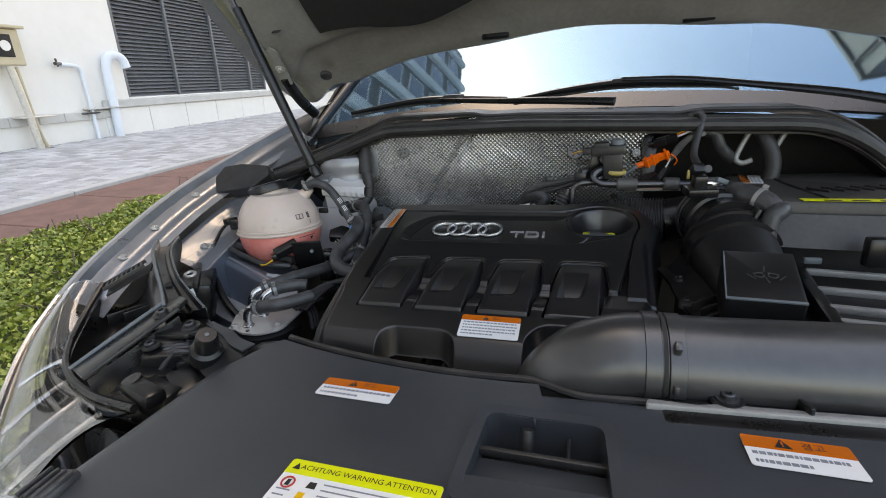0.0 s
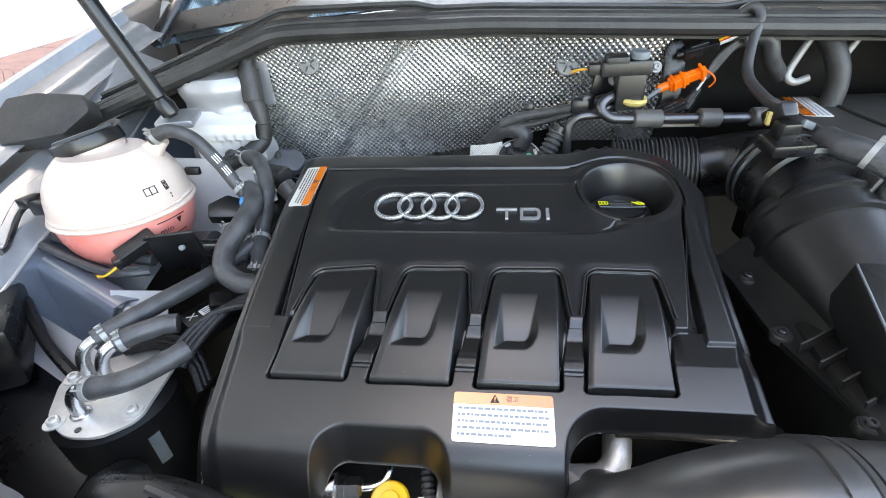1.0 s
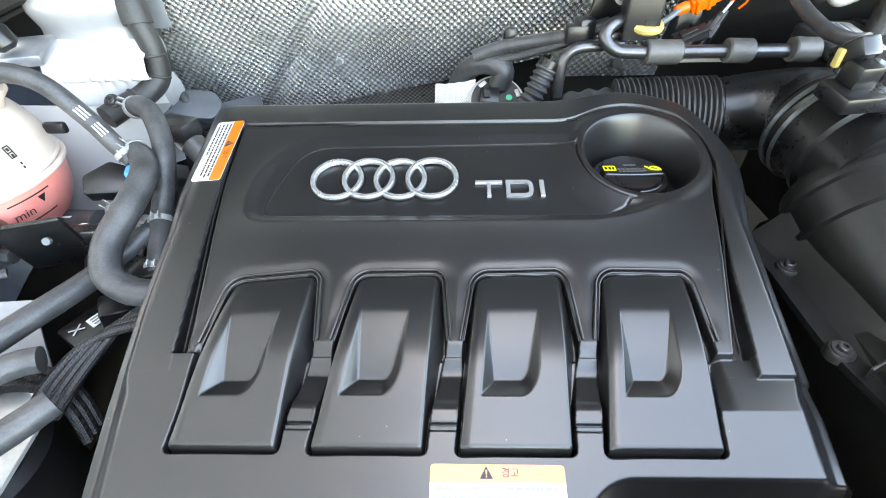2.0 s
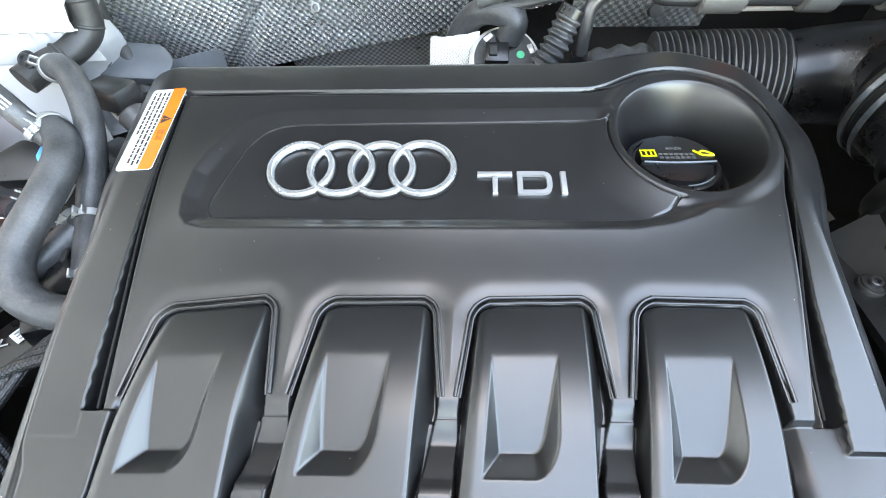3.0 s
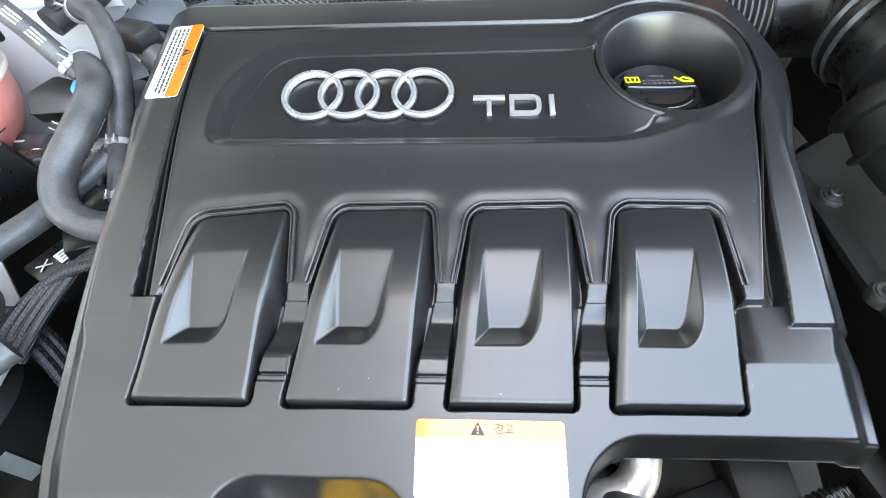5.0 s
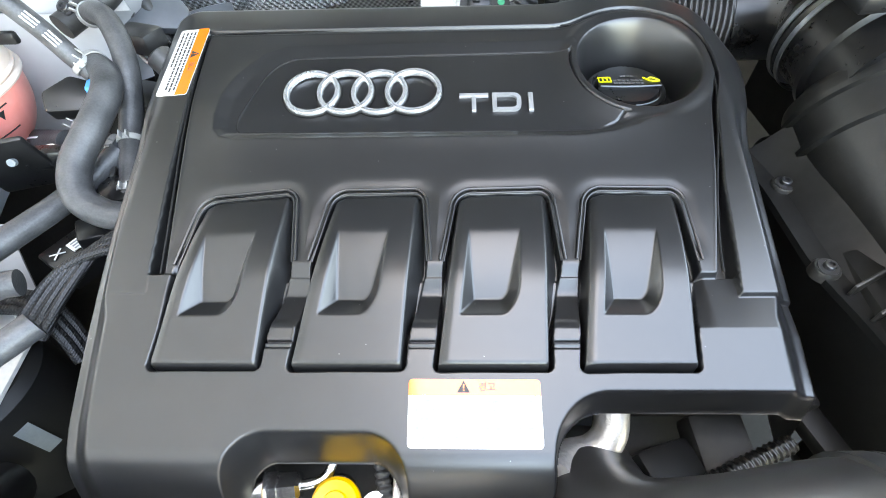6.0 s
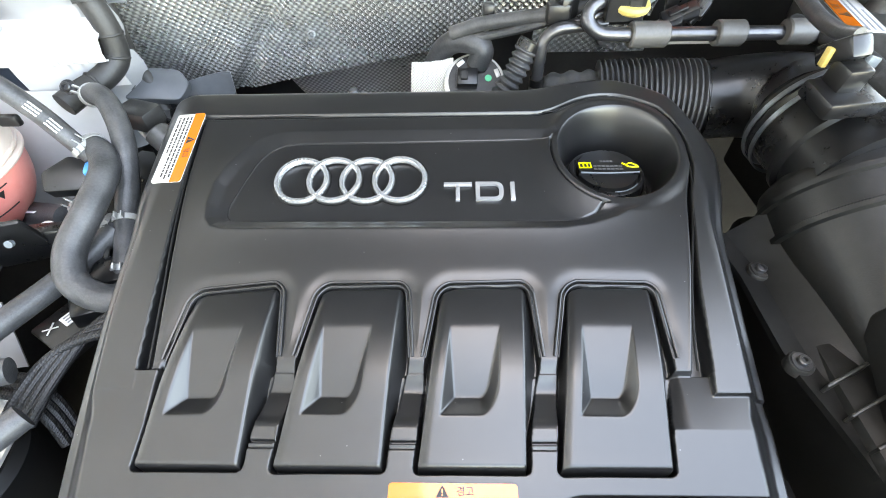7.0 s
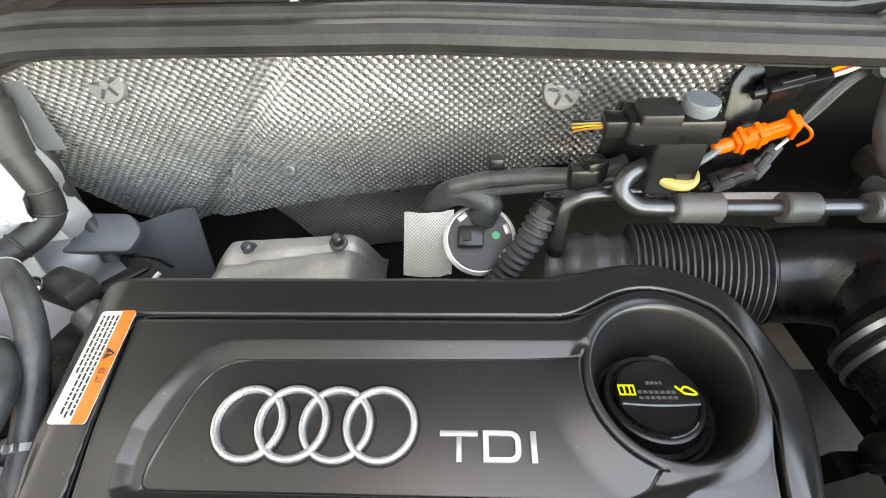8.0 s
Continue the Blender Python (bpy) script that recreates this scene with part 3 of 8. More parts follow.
def engine_cover():
    t = thing("engine_cover", (0, 0.1, 0.90), "black moulded plastic engine cover with four raised pads and emblem", "engine cover")
    st = 0.00064
    xs, ys = np.arange(-0.285, 0.285, st), np.arange(-0.130, 0.350, st)
    X, Y = np.meshgrid(xs, ys)
    Z, deepest, drop = cover_height(X, Y)
    Z = Z + np.maximum(drop - deepest, 0)
    keep = (drop < deepest + 0.006) & (Z > 0.83)
    ny, nx = X.shape
    idx = np.arange(nx * ny).reshape(ny, nx)
    quad = keep[:-1, :-1] & keep[1:, :-1] & keep[:-1, 1:] & keep[1:, 1:]
    f = np.stack([idx[:-1, :-1][quad], idx[:-1, 1:][quad], idx[1:, 1:][quad], idx[1:, :-1][quad]], -1)
    used = np.unique(f)
    back = np.full(nx * ny, -1)
    back[used] = np.arange(len(used))
    v = np.stack([X.ravel()[used], Y.ravel()[used], Z.ravel()[used]], -1)
    part("body", (v.tolist(), [], back[f].tolist()), COVER, t)
    # four raised pads, each with a scooped pocket
    for pad in PADS:
        (lx, ly), (rx, ry), (fx, fy), (gx, gy) = pad
        n, m, k = 96, 168, 7
        w = np.concatenate([[0.0], np.linspace(0, 1, m) ** 1.25, [1.0]])[:, None]
        cl, cr, xl, xr = pad_edges(pad, w)
        u = np.linspace(0, 1, n)[None, :]
        f = np.linspace(0, 1, k)[None, 1:]
        top = cl + (cr - cl) * u
        px = np.concatenate([(cl + (xl - cl) * f)[:, ::-1], top, cr + (xr - cr) * f], 1)
        v = (px - lx) / (rx - lx)
        py = (ly + (ry - ly) * np.clip(v, 0, 1) + 0.0020) * (1 - w) + gy * w
        rise = -0.0030 + 0.0100 * (1 - (1 - np.minimum(w / 0.62, 1)) ** 2) - 0.0040 * ss(0.5, 1.0, w)
        # the pocket: a floor dipping to the front, a steep wall on one side and a rounded sloping one on the other
        wid = 0.060 + 0.007 * w
        pu = (top - (lx + (gx - lx) * w)) / ((rx + (fx - rx) * w) - (lx + (gx - lx) * w))
        left = (pu - 0.150) * wid
        qx, qy = (pu - 0.725) * wid * 1.7 + 0.021, (w - 0.757) * 0.116 + 0.021
        far_side = 0.021 - (np.hypot(np.maximum(qx, 0), np.maximum(qy, 0)) + np.minimum(np.maximum(qx, qy), 0))
        walls = np.stack(np.broadcast_arrays(0.029 * (w - 0.270), 1.35 * left, 0.78 * far_side))
        kk = 0.00030
        soft = -kk * np.log(np.exp(-np.maximum(-0.008, walls) / kk).sum(0))
        h = rise - kk * np.log(1 + np.exp(np.minimum(40, soft / kk)))
        h = h - 0.0016 * np.maximum(0, 1 - u * 0.060 / 0.0060) ** 2 - 0.0012 * np.maximum(0, 1 - (1 - u) * 0.060 / 0.0018) ** 2
        h = h - 0.0014 * np.maximum(0, 1 - (1 - w) * 0.116 / 0.002) ** 2 - 0.0012 * np.maximum(0, 1 - w * 0.116 / 0.003) ** 2
        foot = np.interp(w, [0, 0.1, 0.45, 0.75, 0.85, 1], [0.006, 0.008, 0.0155, 0.022, 0.034, 0.034])
        hl = h[:, :1] - (foot + h[:, :1]) * f[:, ::-1] ** 1.25
        hr = h[:, -1:] - (foot + h[:, -1:]) * f
        pz = np.concatenate([hl, h, hr], 1)
        pz[0] = np.minimum(pz[0], -0.010)
        pz[-1] = -0.034
        pz = zb(py) + pz
        rows, cols = px.shape
        o = (np.arange(rows - 1)[:, None] * cols + np.arange(cols - 1)[None, :]).ravel()
        fs = np.stack([o, o + cols, o + cols + 1, o + 1], -1)
        part("raised_pad", (np.stack([px.ravel(), py.ravel(), pz.ravel()], -1).tolist(), [], fs.tolist()), COVER, t)
    # seams: the fine groove round the emblem's field and the joint round the inner panel
    arc = [(BOWL[0] + 0.0577 * math.cos(radians(a)), BOWL[1] + 0.0577 * math.sin(radians(a))) for a in range(172, 250, 8)]
    groove = [(0.1440, 0.1905), (0.1389, 0.1845), (0.1266, 0.1792), (0.105, 0.1777), (0.05, 0.1777), (0.0, 0.1779), (-0.08, 0.1782), (-0.155, 0.1787), (-0.1640, 0.1802), (-0.1668, 0.1850), (-0.1664, 0.1950), (-0.1604, 0.2150), (-0.1524, 0.2378), (-0.1425, 0.2515), (-0.1326, 0.2572), (-0.118, 0.2594), (-0.03, 0.2600), (0.06, 0.2608), (0.100, 0.2622), (0.1085, 0.2605)] + arc
    joint = [(-0.1951, 0.0612), (-0.2004, 0.1142), (-0.2078, 0.177), (-0.2154, 0.2700), (-0.2147, 0.2799), (-0.2086, 0.2876), (-0.1956, 0.2905), (-0.12, 0.2920), (-0.0385, 0.2934), (0.06, 0.2938), (0.105, 0.2938), (0.1162, 0.2945), (0.1277, 0.3000), (0.142, 0.3068), (0.156, 0.3112), (0.1721, 0.3120), (0.19, 0.3062), (0.2011, 0.2972), (0.2120, 0.2830), (0.2198, 0.2661), (0.2239, 0.2440), (0.2239, 0.2185), (0.2152, 0.1771), (0.2018, 0.1254), (0.1938, 0.0847), (0.1912, 0.0612)]
    for name, line, rr, sink in (("groove_seam", groove, 0.00055, 0.0001), ("panel_joint", joint, 0.00085, 0.0006)):
        pts = spline([(*q, 0) for q in line], 6)
        lx, ly = np.array([p.x for p in pts]), np.array([p.y for p in pts])
        lz = cover_height(lx, ly)[0]
        if name == "panel_joint":
            lz = zb(ly) - 0.0016
        part(name, tube([(a, b, c - sink) for a, b, c in zip(lx, ly, lz)], rr, 6, 2, smooth=False), MATTB, t)
    # fine double bead round the rear end of each bay
    for pad in PADS:
        for off, rr in ((0.0009, 0.00080), (0.0036, 0.00105)):
            lx, ly = pad_outline(pad, off, 0.43, 34)
            base = zb(ly) - 0.0014 + (0.0007 if off > 0.002 else -0.0004)
            part("bead", tube(list(zip(lx, ly, base)), rr, 8, 2), COVER, t)
    # emblem: four interlaced rings, raised and lettered badge beside it
    nrm = Vector((0, -0.27, 1)).normalized()
    for k in range(4):
        cx = -0.1088 + 0.0284 * k
        c = Vector((cx, 0.2165, zb(0.2165) - 0.0012 + 0.0006 * (k % 2)))
        bm = lathe(c - nrm * 0.003, nrm, [(0, 0.0240), (0.0030, 0.0239), (0.0043, 0.0231), (0.0046, 0.0216), (0.0042, 0.0201), (0.0030, 0.0193), (0, 0.0192)], 64, False)
        part("emblem_ring", bm, CHROME, t, "satin silver ring of the emblem")
        bm = lathe(c - nrm * 0.003, nrm, [(0, 0.0256), (0.0012, 0.0254), (0.0014, 0.0238)], 64, False)
        part("ring_seat", bm, MATTB, t)
    zt = zb(0.2055) - 0.0047
    for ch, x0, w in (("T", 0.0264, 0.0119), ("D", 0.0532, 0.0117), ("I", 0.0727, 0.0019)):
        m = frame_at((x0, 0.2055, zt), (x0 + 1, 0.2055, zt), nrm)
        h, s = 0.0092, 0.0035
        if ch == "T":
            bm = join(slab([(-w, h), (w, h), (w, h - s), (-w, h - s)], m, 0.0026, 0.0004), slab([(-s / 2, h - s), (s / 2, h - s), (s / 2, -h), (-s / 2, -h)], m, 0.0026, 0.0004))
        elif ch == "I":
            bm = slab([(-w, -h), (w, -h), (w, h), (-w, h)], m, 0.0026, 0.0004)
        else:
            bm = B()
            ov, iv = rounded([(-w, -h, 0), (w, -h, 0), (w, h, 0), (-w, h, 0)], [0.0001, 0.0075, 0.0075, 0.0001], 6), rounded([(-w + s, -h + 0.0030, 0), (w - s, -h + 0.0030, 0), (w - s, h - 0.0030, 0), (-w + s, h - 0.0030, 0)], [0.0001, 0.0045, 0.0045, 0.0001], 6)
            k = len(ov)
            rows = [[bm.verts.new(q + Vector((0, 0, zz))) for q in pts] for pts, zz in ((ov, 0), (ov, 0.0026), (iv, 0.0026), (iv, 0))]
            for a, b in zip(rows, rows[1:]):
                for i in range(k):
                    bm.faces.new((a[i], a[(i + 1) % k], b[(i + 1) % k], b[i]))
            bmesh.ops.transform(bm, matrix=m, verts=bm.verts)
        part("badge_letter", bm, BADGE, t, "satin silver letter %s of the badge" % ch)
    return t


def sticker(parent, m, w, h, band, rows=3, name="warning_sticker", title="경고", band_mat=None, paper=None, ink=None):
    """A warning sticker in its own plane: x right, y up, z off the surface; the head band carries a triangle and a word."""
    st = part(name, slab([(-w / 2, -h / 2), (w / 2, -h / 2), (w / 2, h / 2), (-w / 2, h / 2)], m @ pose(0, 0, 0.0002), 0.0006, 0, 0.003), paper or WHITE, parent, "white sticker with a coloured head band")
    up = pose(0, 0, 0.0009)
    part("head_band", slab([(-w / 2, h / 2 - band), (w / 2, h / 2 - band), (w / 2, h / 2), (-w / 2, h / 2)], m @ up, 0.0003, 0, [0.0001, 0.0001, 0.003, 0.003]), band_mat or ORANGE, st)
    s = band * 0.36
    tri = slab([(-s * 1.15, -s * 0.9), (s * 1.15, -s * 0.9), (0, s * 1.1)], m @ pose(-s * 1.6 - 0.001, h / 2 - band / 2, 0.0013), 0.0002)
    part("triangle_sign", tri, INK, st)
    ex = join(slab([(-s * 0.12, -s * 0.2), (s * 0.12, -s * 0.2), (s * 0.14, s * 0.5), (-s * 0.14, s * 0.5)], m @ pose(-s * 1.6 - 0.001, h / 2 - band / 2, 0.0016), 0.0001), slab([(-s * 0.12, -s * 0.65), (s * 0.12, -s * 0.65), (s * 0.12, -s * 0.4), (-s * 0.12, -s * 0.4)], m @ pose(-s * 1.6 - 0.001, h / 2 - band / 2, 0.0016), 0.0001))
    part("exclamation_mark", ex, band_mat or ORANGE, st)
    part("heading", words(title, band * 0.62, m @ pose(s * 2.2, h / 2 - band / 2, 0.0014)), INK, st)
    rnd = random.Random(int(w * 1e5) + rows)
    lh = (h - band) * 0.86 / rows
    for r in range(rows):
        y = h / 2 - band - lh * (r + 0.65)
        x = -w / 2 + 0.004
        end = w / 2 - 0.004 if r < rows - 1 else w * 0.1
        bm = B()
        while x < end - 0.003:
            l = min(rnd.uniform(0.0015, 0.005), end - x)
            bm = join(bm, slab([(x, y - lh * 0.19), (x + l, y - lh * 0.19), (x + l, y + lh * 0.19), (x, y + lh * 0.19)], m @ pose(0, 0, 0.0009), 0.0002))
            x += l + 0.0010
        part("text_line", bm, ink or GREYINK, st)
    return st


COVER_OB = engine_cover()
sticker(COVER_OB, frame_at((0.0224, -0.0250, zb(-0.0250) + 0.0003), (1.0224, -0.0250, zb(-0.0250)), (0, -0.372, 1)), 0.0815, 0.0400, 0.0098, 5)
sticker(COVER_OB, frame_at((-0.2265, 0.2528, zb(0.2528) - 0.0002), (-0.2395, -0.7472, zb(0.2528) - 0.237), (-0.10, -0.23, 1)), 0.0815, 0.0280, 0.0105, 4, paper=CREAM, ink=INK)


def oil_cap():
    t = thing("oil_filler_cap", (BOWL[0], BOWL[1], 0.978), "black plastic oil filler cap with yellow symbols in the cover's bowl", "oil cap")
    c = Vector((0.164, 0.2490, 0.966))
    part("cap", lathe(c, (0, 0, 1), [(0, 0.0345), (0.024, 0.0345), (0.026, 0.0338), (0.027, 0.0320), (0.027, 0.0300), (0.0255, 0.0292), (0.0255, 0.0278), (0.0290, 0.0268), (0.0290, 0.0001)], 56), BLACK, t)
    part("collar", lathe(c, (0, 0, 1), [(0, 0.0405), (0.014, 0.0405), (0.016, 0.0395), (0.016, 0.0360), (0.013, 0.0352)], 56, False), BLACK, t)
    # raised half behind the grip's edge, carrying the lettering and the symbols
    part("grip_plate", slab([(0.0275 * math.cos(radians(a)), 0.0275 * math.sin(radians(a))) for a in range(-12, 193, 6)], pose(c.x, c.y - 0.002, 0.9945), 0.0045, 0.0008), BLACK, t)
    part("rim_line", tube([(c.x + x, c.y - 0.0088 - 0.0016 * math.cos(x * 52), 0.9994) for x in (-0.026, -0.013, 0, 0.013, 0.026)], 0.0008, 6, 4), GREYP, t, "pale line along the edge of the grip")
    part("front_line", tube([(c.x + 0.030 * math.sin(radians(a)), c.y - 0.030 * math.cos(radians(a)), 0.9935) for a in range(2, 52, 8)], 0.0006, 6, 3), GREYP, t, "pale edge line at the cap's front")
    z = 0.9993
    bm = B()
    for row, n, x0, x1 in ((0.0068, 4, -0.006, 0.006), (-0.0004, 7, -0.0135, 0.0135), (-0.0046, 7, -0.0135, 0.0135)):
        for i in range(n):
            a = x0 + (x1 - x0) * i / n
            b = a + (x1 - x0) / n * 0.72
            bm = join(bm, slab([(a, row - 0.0011), (b, row - 0.0011), (b, row + 0.0011), (a, row + 0.0011)], pose(c.x, c.y, z), 0.0005))
    part("lettering_bar", bm, PRINTG, t, "worn grey lettering on the cap")
    bm = B()
    for x0, y0, w, h in ((-0.0265, -0.003, 0.0115, 0.0011), (-0.0265, 0.0040, 0.0115, 0.0011), (-0.0265, -0.003, 0.0011, 0.0080), (-0.0228, -0.003, 0.0011, 0.0080), (-0.0192, -0.003, 0.0011, 0.0080), (-0.0161, -0.003, 0.0011, 0.0080)):
        bm = join(bm, slab([(x0, y0), (x0 + w, y0), (x0 + w, y0 + h), (x0, y0 + h)], pose(c.x, c.y, z), 0.0006))
    part("book_symbol", bm, LIME, t, "yellow book symbol")
    bm = tube([(c.x + 0.0135, c.y + 0.0045, z), (c.x + 0.0165, c.y + 0.0015, z), (c.x + 0.0195, c.y + 0.0040, z), (c.x + 0.0230, c.y + 0.0030, z), (c.x + 0.0268, c.y - 0.0015, z), (c.x + 0.0190, c.y - 0.0012, z), (c.x + 0.0165, c.y + 0.0012, z)], 0.0008, 6, 3)
    part("oil_can_symbol", bm, LIME, t, "yellow oil can symbol")


oil_cap()

# ---- large structure of the engine bay ----
def vnoise(p, s):
    return noise.noise(Vector(p) * s)


# lock carrier panel across the front
def lock_panel():
    t = thing("lock_carrier_panel", (0.0, -0.3, 0.90), "dark grey grained plastic lock carrier cover with warning stickers", "front panel")

    def back(x):
        return -0.105 - 0.30 * (x + 0.24) + 0.55 * (x + 0.24) ** 2 if x < 0.10 else -0.163 + 0.03 * (x - 0.1) + 0.10 * (x - 0.1) ** 2

    def fn(u, v):
        x = -0.292 + 1.15 * u
        y1 = back(x) if x > -0.235 else -0.1065 - (-0.235 - x) * 2.6
        y = y1 + (-0.50 - y1) * v
        z = 0.941 - 14.0 * max(0, -0.255 - x) ** 2
        z -= 0.55 * max(0, -0.36 - y) ** 1.5
        z -= 0.9 * max(0, (0.012 - (y1 - y)))
        return x, y, z
    nu, nv = 212, 90
    bm = sheet(fn, nu, nv)
    # the opening over the catch
    dead = [f for f in bm.faces if 0.056 < f.calc_center_median().x < 0.170 and -0.290 < f.calc_center_median().y < -0.210]
    bmesh.ops.delete(bm, geom=dead, context="FACES")
    bmesh.ops.solidify(bm, geom=bm.faces[:], thickness=0.003)
    part("panel", bm, PANEL, t)
    # moulded rim of the opening and the catch inside it
    z = 0.9425
    o = rounded([(0.047, -0.32, 0), (0.178, -0.32, 0), (0.172, -0.199, 0), (0.050, -0.199, 0)], 0.016)
    i = rounded([(0.057, -0.31, 0), (0.168, -0.31, 0), (0.163, -0.2105, 0), (0.060, -0.2105, 0)], 0.012)
    bm = B()
    rows = [[bm.verts.new(q + Vector((0, 0, zz))) for q in pts] for pts, zz in ((o, z - 0.004), (o, z + 0.0035), (i, z + 0.0025), (i, z - 0.045))]
    k = len(o)
    for a, b in zip(rows, rows[1:]):
        for j in range(k):
            bm.faces.new((a[j], a[(j + 1) % k], b[(j + 1) % k], b[j]))
    part("opening_rim", bm, PANEL, t)
    part("opening_shelf", box((0.1125, -0.281, 0.925), (0.112, 0.062, 0.012), 0.003, (-8, 0, 0)), PANEL, t)
    part("catch_bar", box((0.1125, -0.247, 0.931), (0.110, 0.006, 0.008), 0.002), DUSTY, t)
    part("catch_bar", box((0.1125, -0.240, 0.918), (0.110, 0.005, 0.010), 0.002), BLACK, t)
    part("catch_hook", tube([(0.098, -0.222, 0.94), (0.098, -0.228, 0.925), (0.098, -0.235, 0.90), (0.098, -0.23, 0.87)], 0.006), DUSTY, t)
    part("catch_plate", box((0.134, -0.228, 0.905), (0.003, 0.030, 0.05), 0.001), TUBE, t)
    part("well", box((0.1125, -0.25, 0.865), (0.16, 0.13, 0.01), 0.002), DARK, t)
    # bonnet buffer
    part("rubber_buffer", box((-0.268, -0.386, 0.943), (0.030, 0.038, 0.012), 0.005, (0, -6, 8)), RUBBER, t, "ribbed rubber bonnet buffer")
    for s in range(4):
        part("buffer_rib", box((-0.280 + 0.008 * s, -0.386, 0.9495), (0.003, 0.030, 0.004), 0.001, (0, -6, 8)), RUBBER, t)
    # rubber lip along the rear edge
    part("sealing_lip", tube([(x, back(x) + 0.004, 0.938) for x in [-0.235 + 0.047 * k for k in range(20)]], 0.0045, 8, 3), SEALR, t)
    sticker(t, frame_at((-0.0805, -0.2065, 0.9450), (0.9195, -0.2165, 0.9450), (0, 0, 1)), 0.0850, 0.0300, 0.0125, 2)
    sticker(t, frame_at((0.3085, -0.2140, 0.9450), (1.3085, -0.2140, 0.9450), (0, 0, 1)), 0.0760, 0.0365, 0.0150, 2)
    # large multi-lingual sticker with a yellow head
    m = frame_at((-0.020, -0.352, 0.9450), (0.98, -0.352, 0.9450), (0, 0.0, 1))
    st = part("instruction_sticker", slab([(-0.066, -0.042), (0.066, -0.042), (0.066, 0.042), (-0.066, 0.042)], m @ pose(0, 0, 0.0002), 0.0006, 0, 0.003), WHITE, t, "pale instruction sticker with a yellow head band")
    part("head_band", slab([(-0.066, 0.027), (0.066, 0.027), (0.066, 0.042), (-0.066, 0.042)], m @ pose(0, 0, 0.0009), 0.0003, 0, [0.0001, 0.0001, 0.003, 0.003]), YELLOW, st)
    part("heading", words("ACHTUNG WARNING ATTENTION", 0.0073, m @ pose(0.004, 0.0345, 0.0014)), INK, st)
    part("triangle_sign", slab([(-0.0035, -0.003), (0.0035, -0.003), (0, 0.0035)], m @ pose(-0.058, 0.0345, 0.0013), 0.0002), INK, st)
    part("prohibition_ring", torus(m @ Vector((-0.056, 0.018, 0.0012)), (0, 0, 1), 0.0052, 0.0008, 24, 6), REDP, st)
    part("hand_symbol", slab([(-0.002, -0.003), (0.002, -0.003), (0.0015, 0.003), (-0.0015, 0.003)], m @ pose(-0.056, 0.018, 0.0010), 0.0003), INK, st)
    part("engine_symbol", slab([(-0.004, -0.003), (0.004, -0.003), (0.003, 0.003), (-0.003, 0.003)], m @ pose(-0.035, 0.019, 0.0010), 0.0003), INK, st)
    part("voltage_symbol", slab([(-0.003, -0.006), (0.003, -0.006), (0.003, 0.006), (-0.003, 0.006)], m @ pose(-0.039, 0.005, 0.0010), 0.0003), YELLOWP, st)
    rnd = random.Random(4)
    for r in range(11):
        y = 0.022 - 0.0055 * r
        for x0, x1 in ((-0.062, -0.046), (-0.026, 0.058)):
            if r < 2 and x0 < -0.04:
                continue
            l = rnd.uniform(0.6, 1.0) * (x1 - x0)
            part("text_line", slab([(x0, y - 0.0006), (x0 + l, y - 0.0006), (x0 + l, y + 0.0006), (x0, y + 0.0006)], m @ pose(0, 0, 0.0009), 0.0002), GREYINK, st)
    return t


lock_panel()


# firewall heat shield
def shield_y(x, z):
    w = 0.447 + (1.165 - z) * 0.42
    w += 0.012 * math.sin(9 * x + 2.2) + 0.010 * vnoise((x * 1.0, 0.3, z * 1.3), 7.0)
    w += 0.007 * abs(vnoise((x, 1.7, z), 11.0)) + 0.0012 * abs(vnoise((x, 4.0, z), 34.0))
    # pressed cushions and creases
    w -= 0.016 * math.exp(-((x + 0.10) / 0.12) ** 2 - ((z - 1.085) / 0.05) ** 2)
    for a, b, c, amp in ((1.0, -0.75, 0.99, 0.010), (0.6, 1.0, 0.985, 0.008), (1.0, 0.2, 0.27, 0.006), (1.0, 0.9, 0.85, 0.007)):
        dd = a * x + b * z * 1.0 + c - (1.0 if b > 0.5 else 0.0)
        w += amp * math.exp(-(dd / 0.012) ** 2)
    return w


SHIELD_OUT = [(-0.350, 1.172), (0.258, 1.172), (0.258, 1.040), (0.135, 1.024), (0.02, 0.988), (-0.06, 0.968), (-0.17, 0.948), (-0.29, 0.924), (-0.360, 0.916), (-0.395, 0.940), (-0.420, 1.020), (-0.412, 1.055), (-0.370, 1.085), (-0.362, 1.13)]


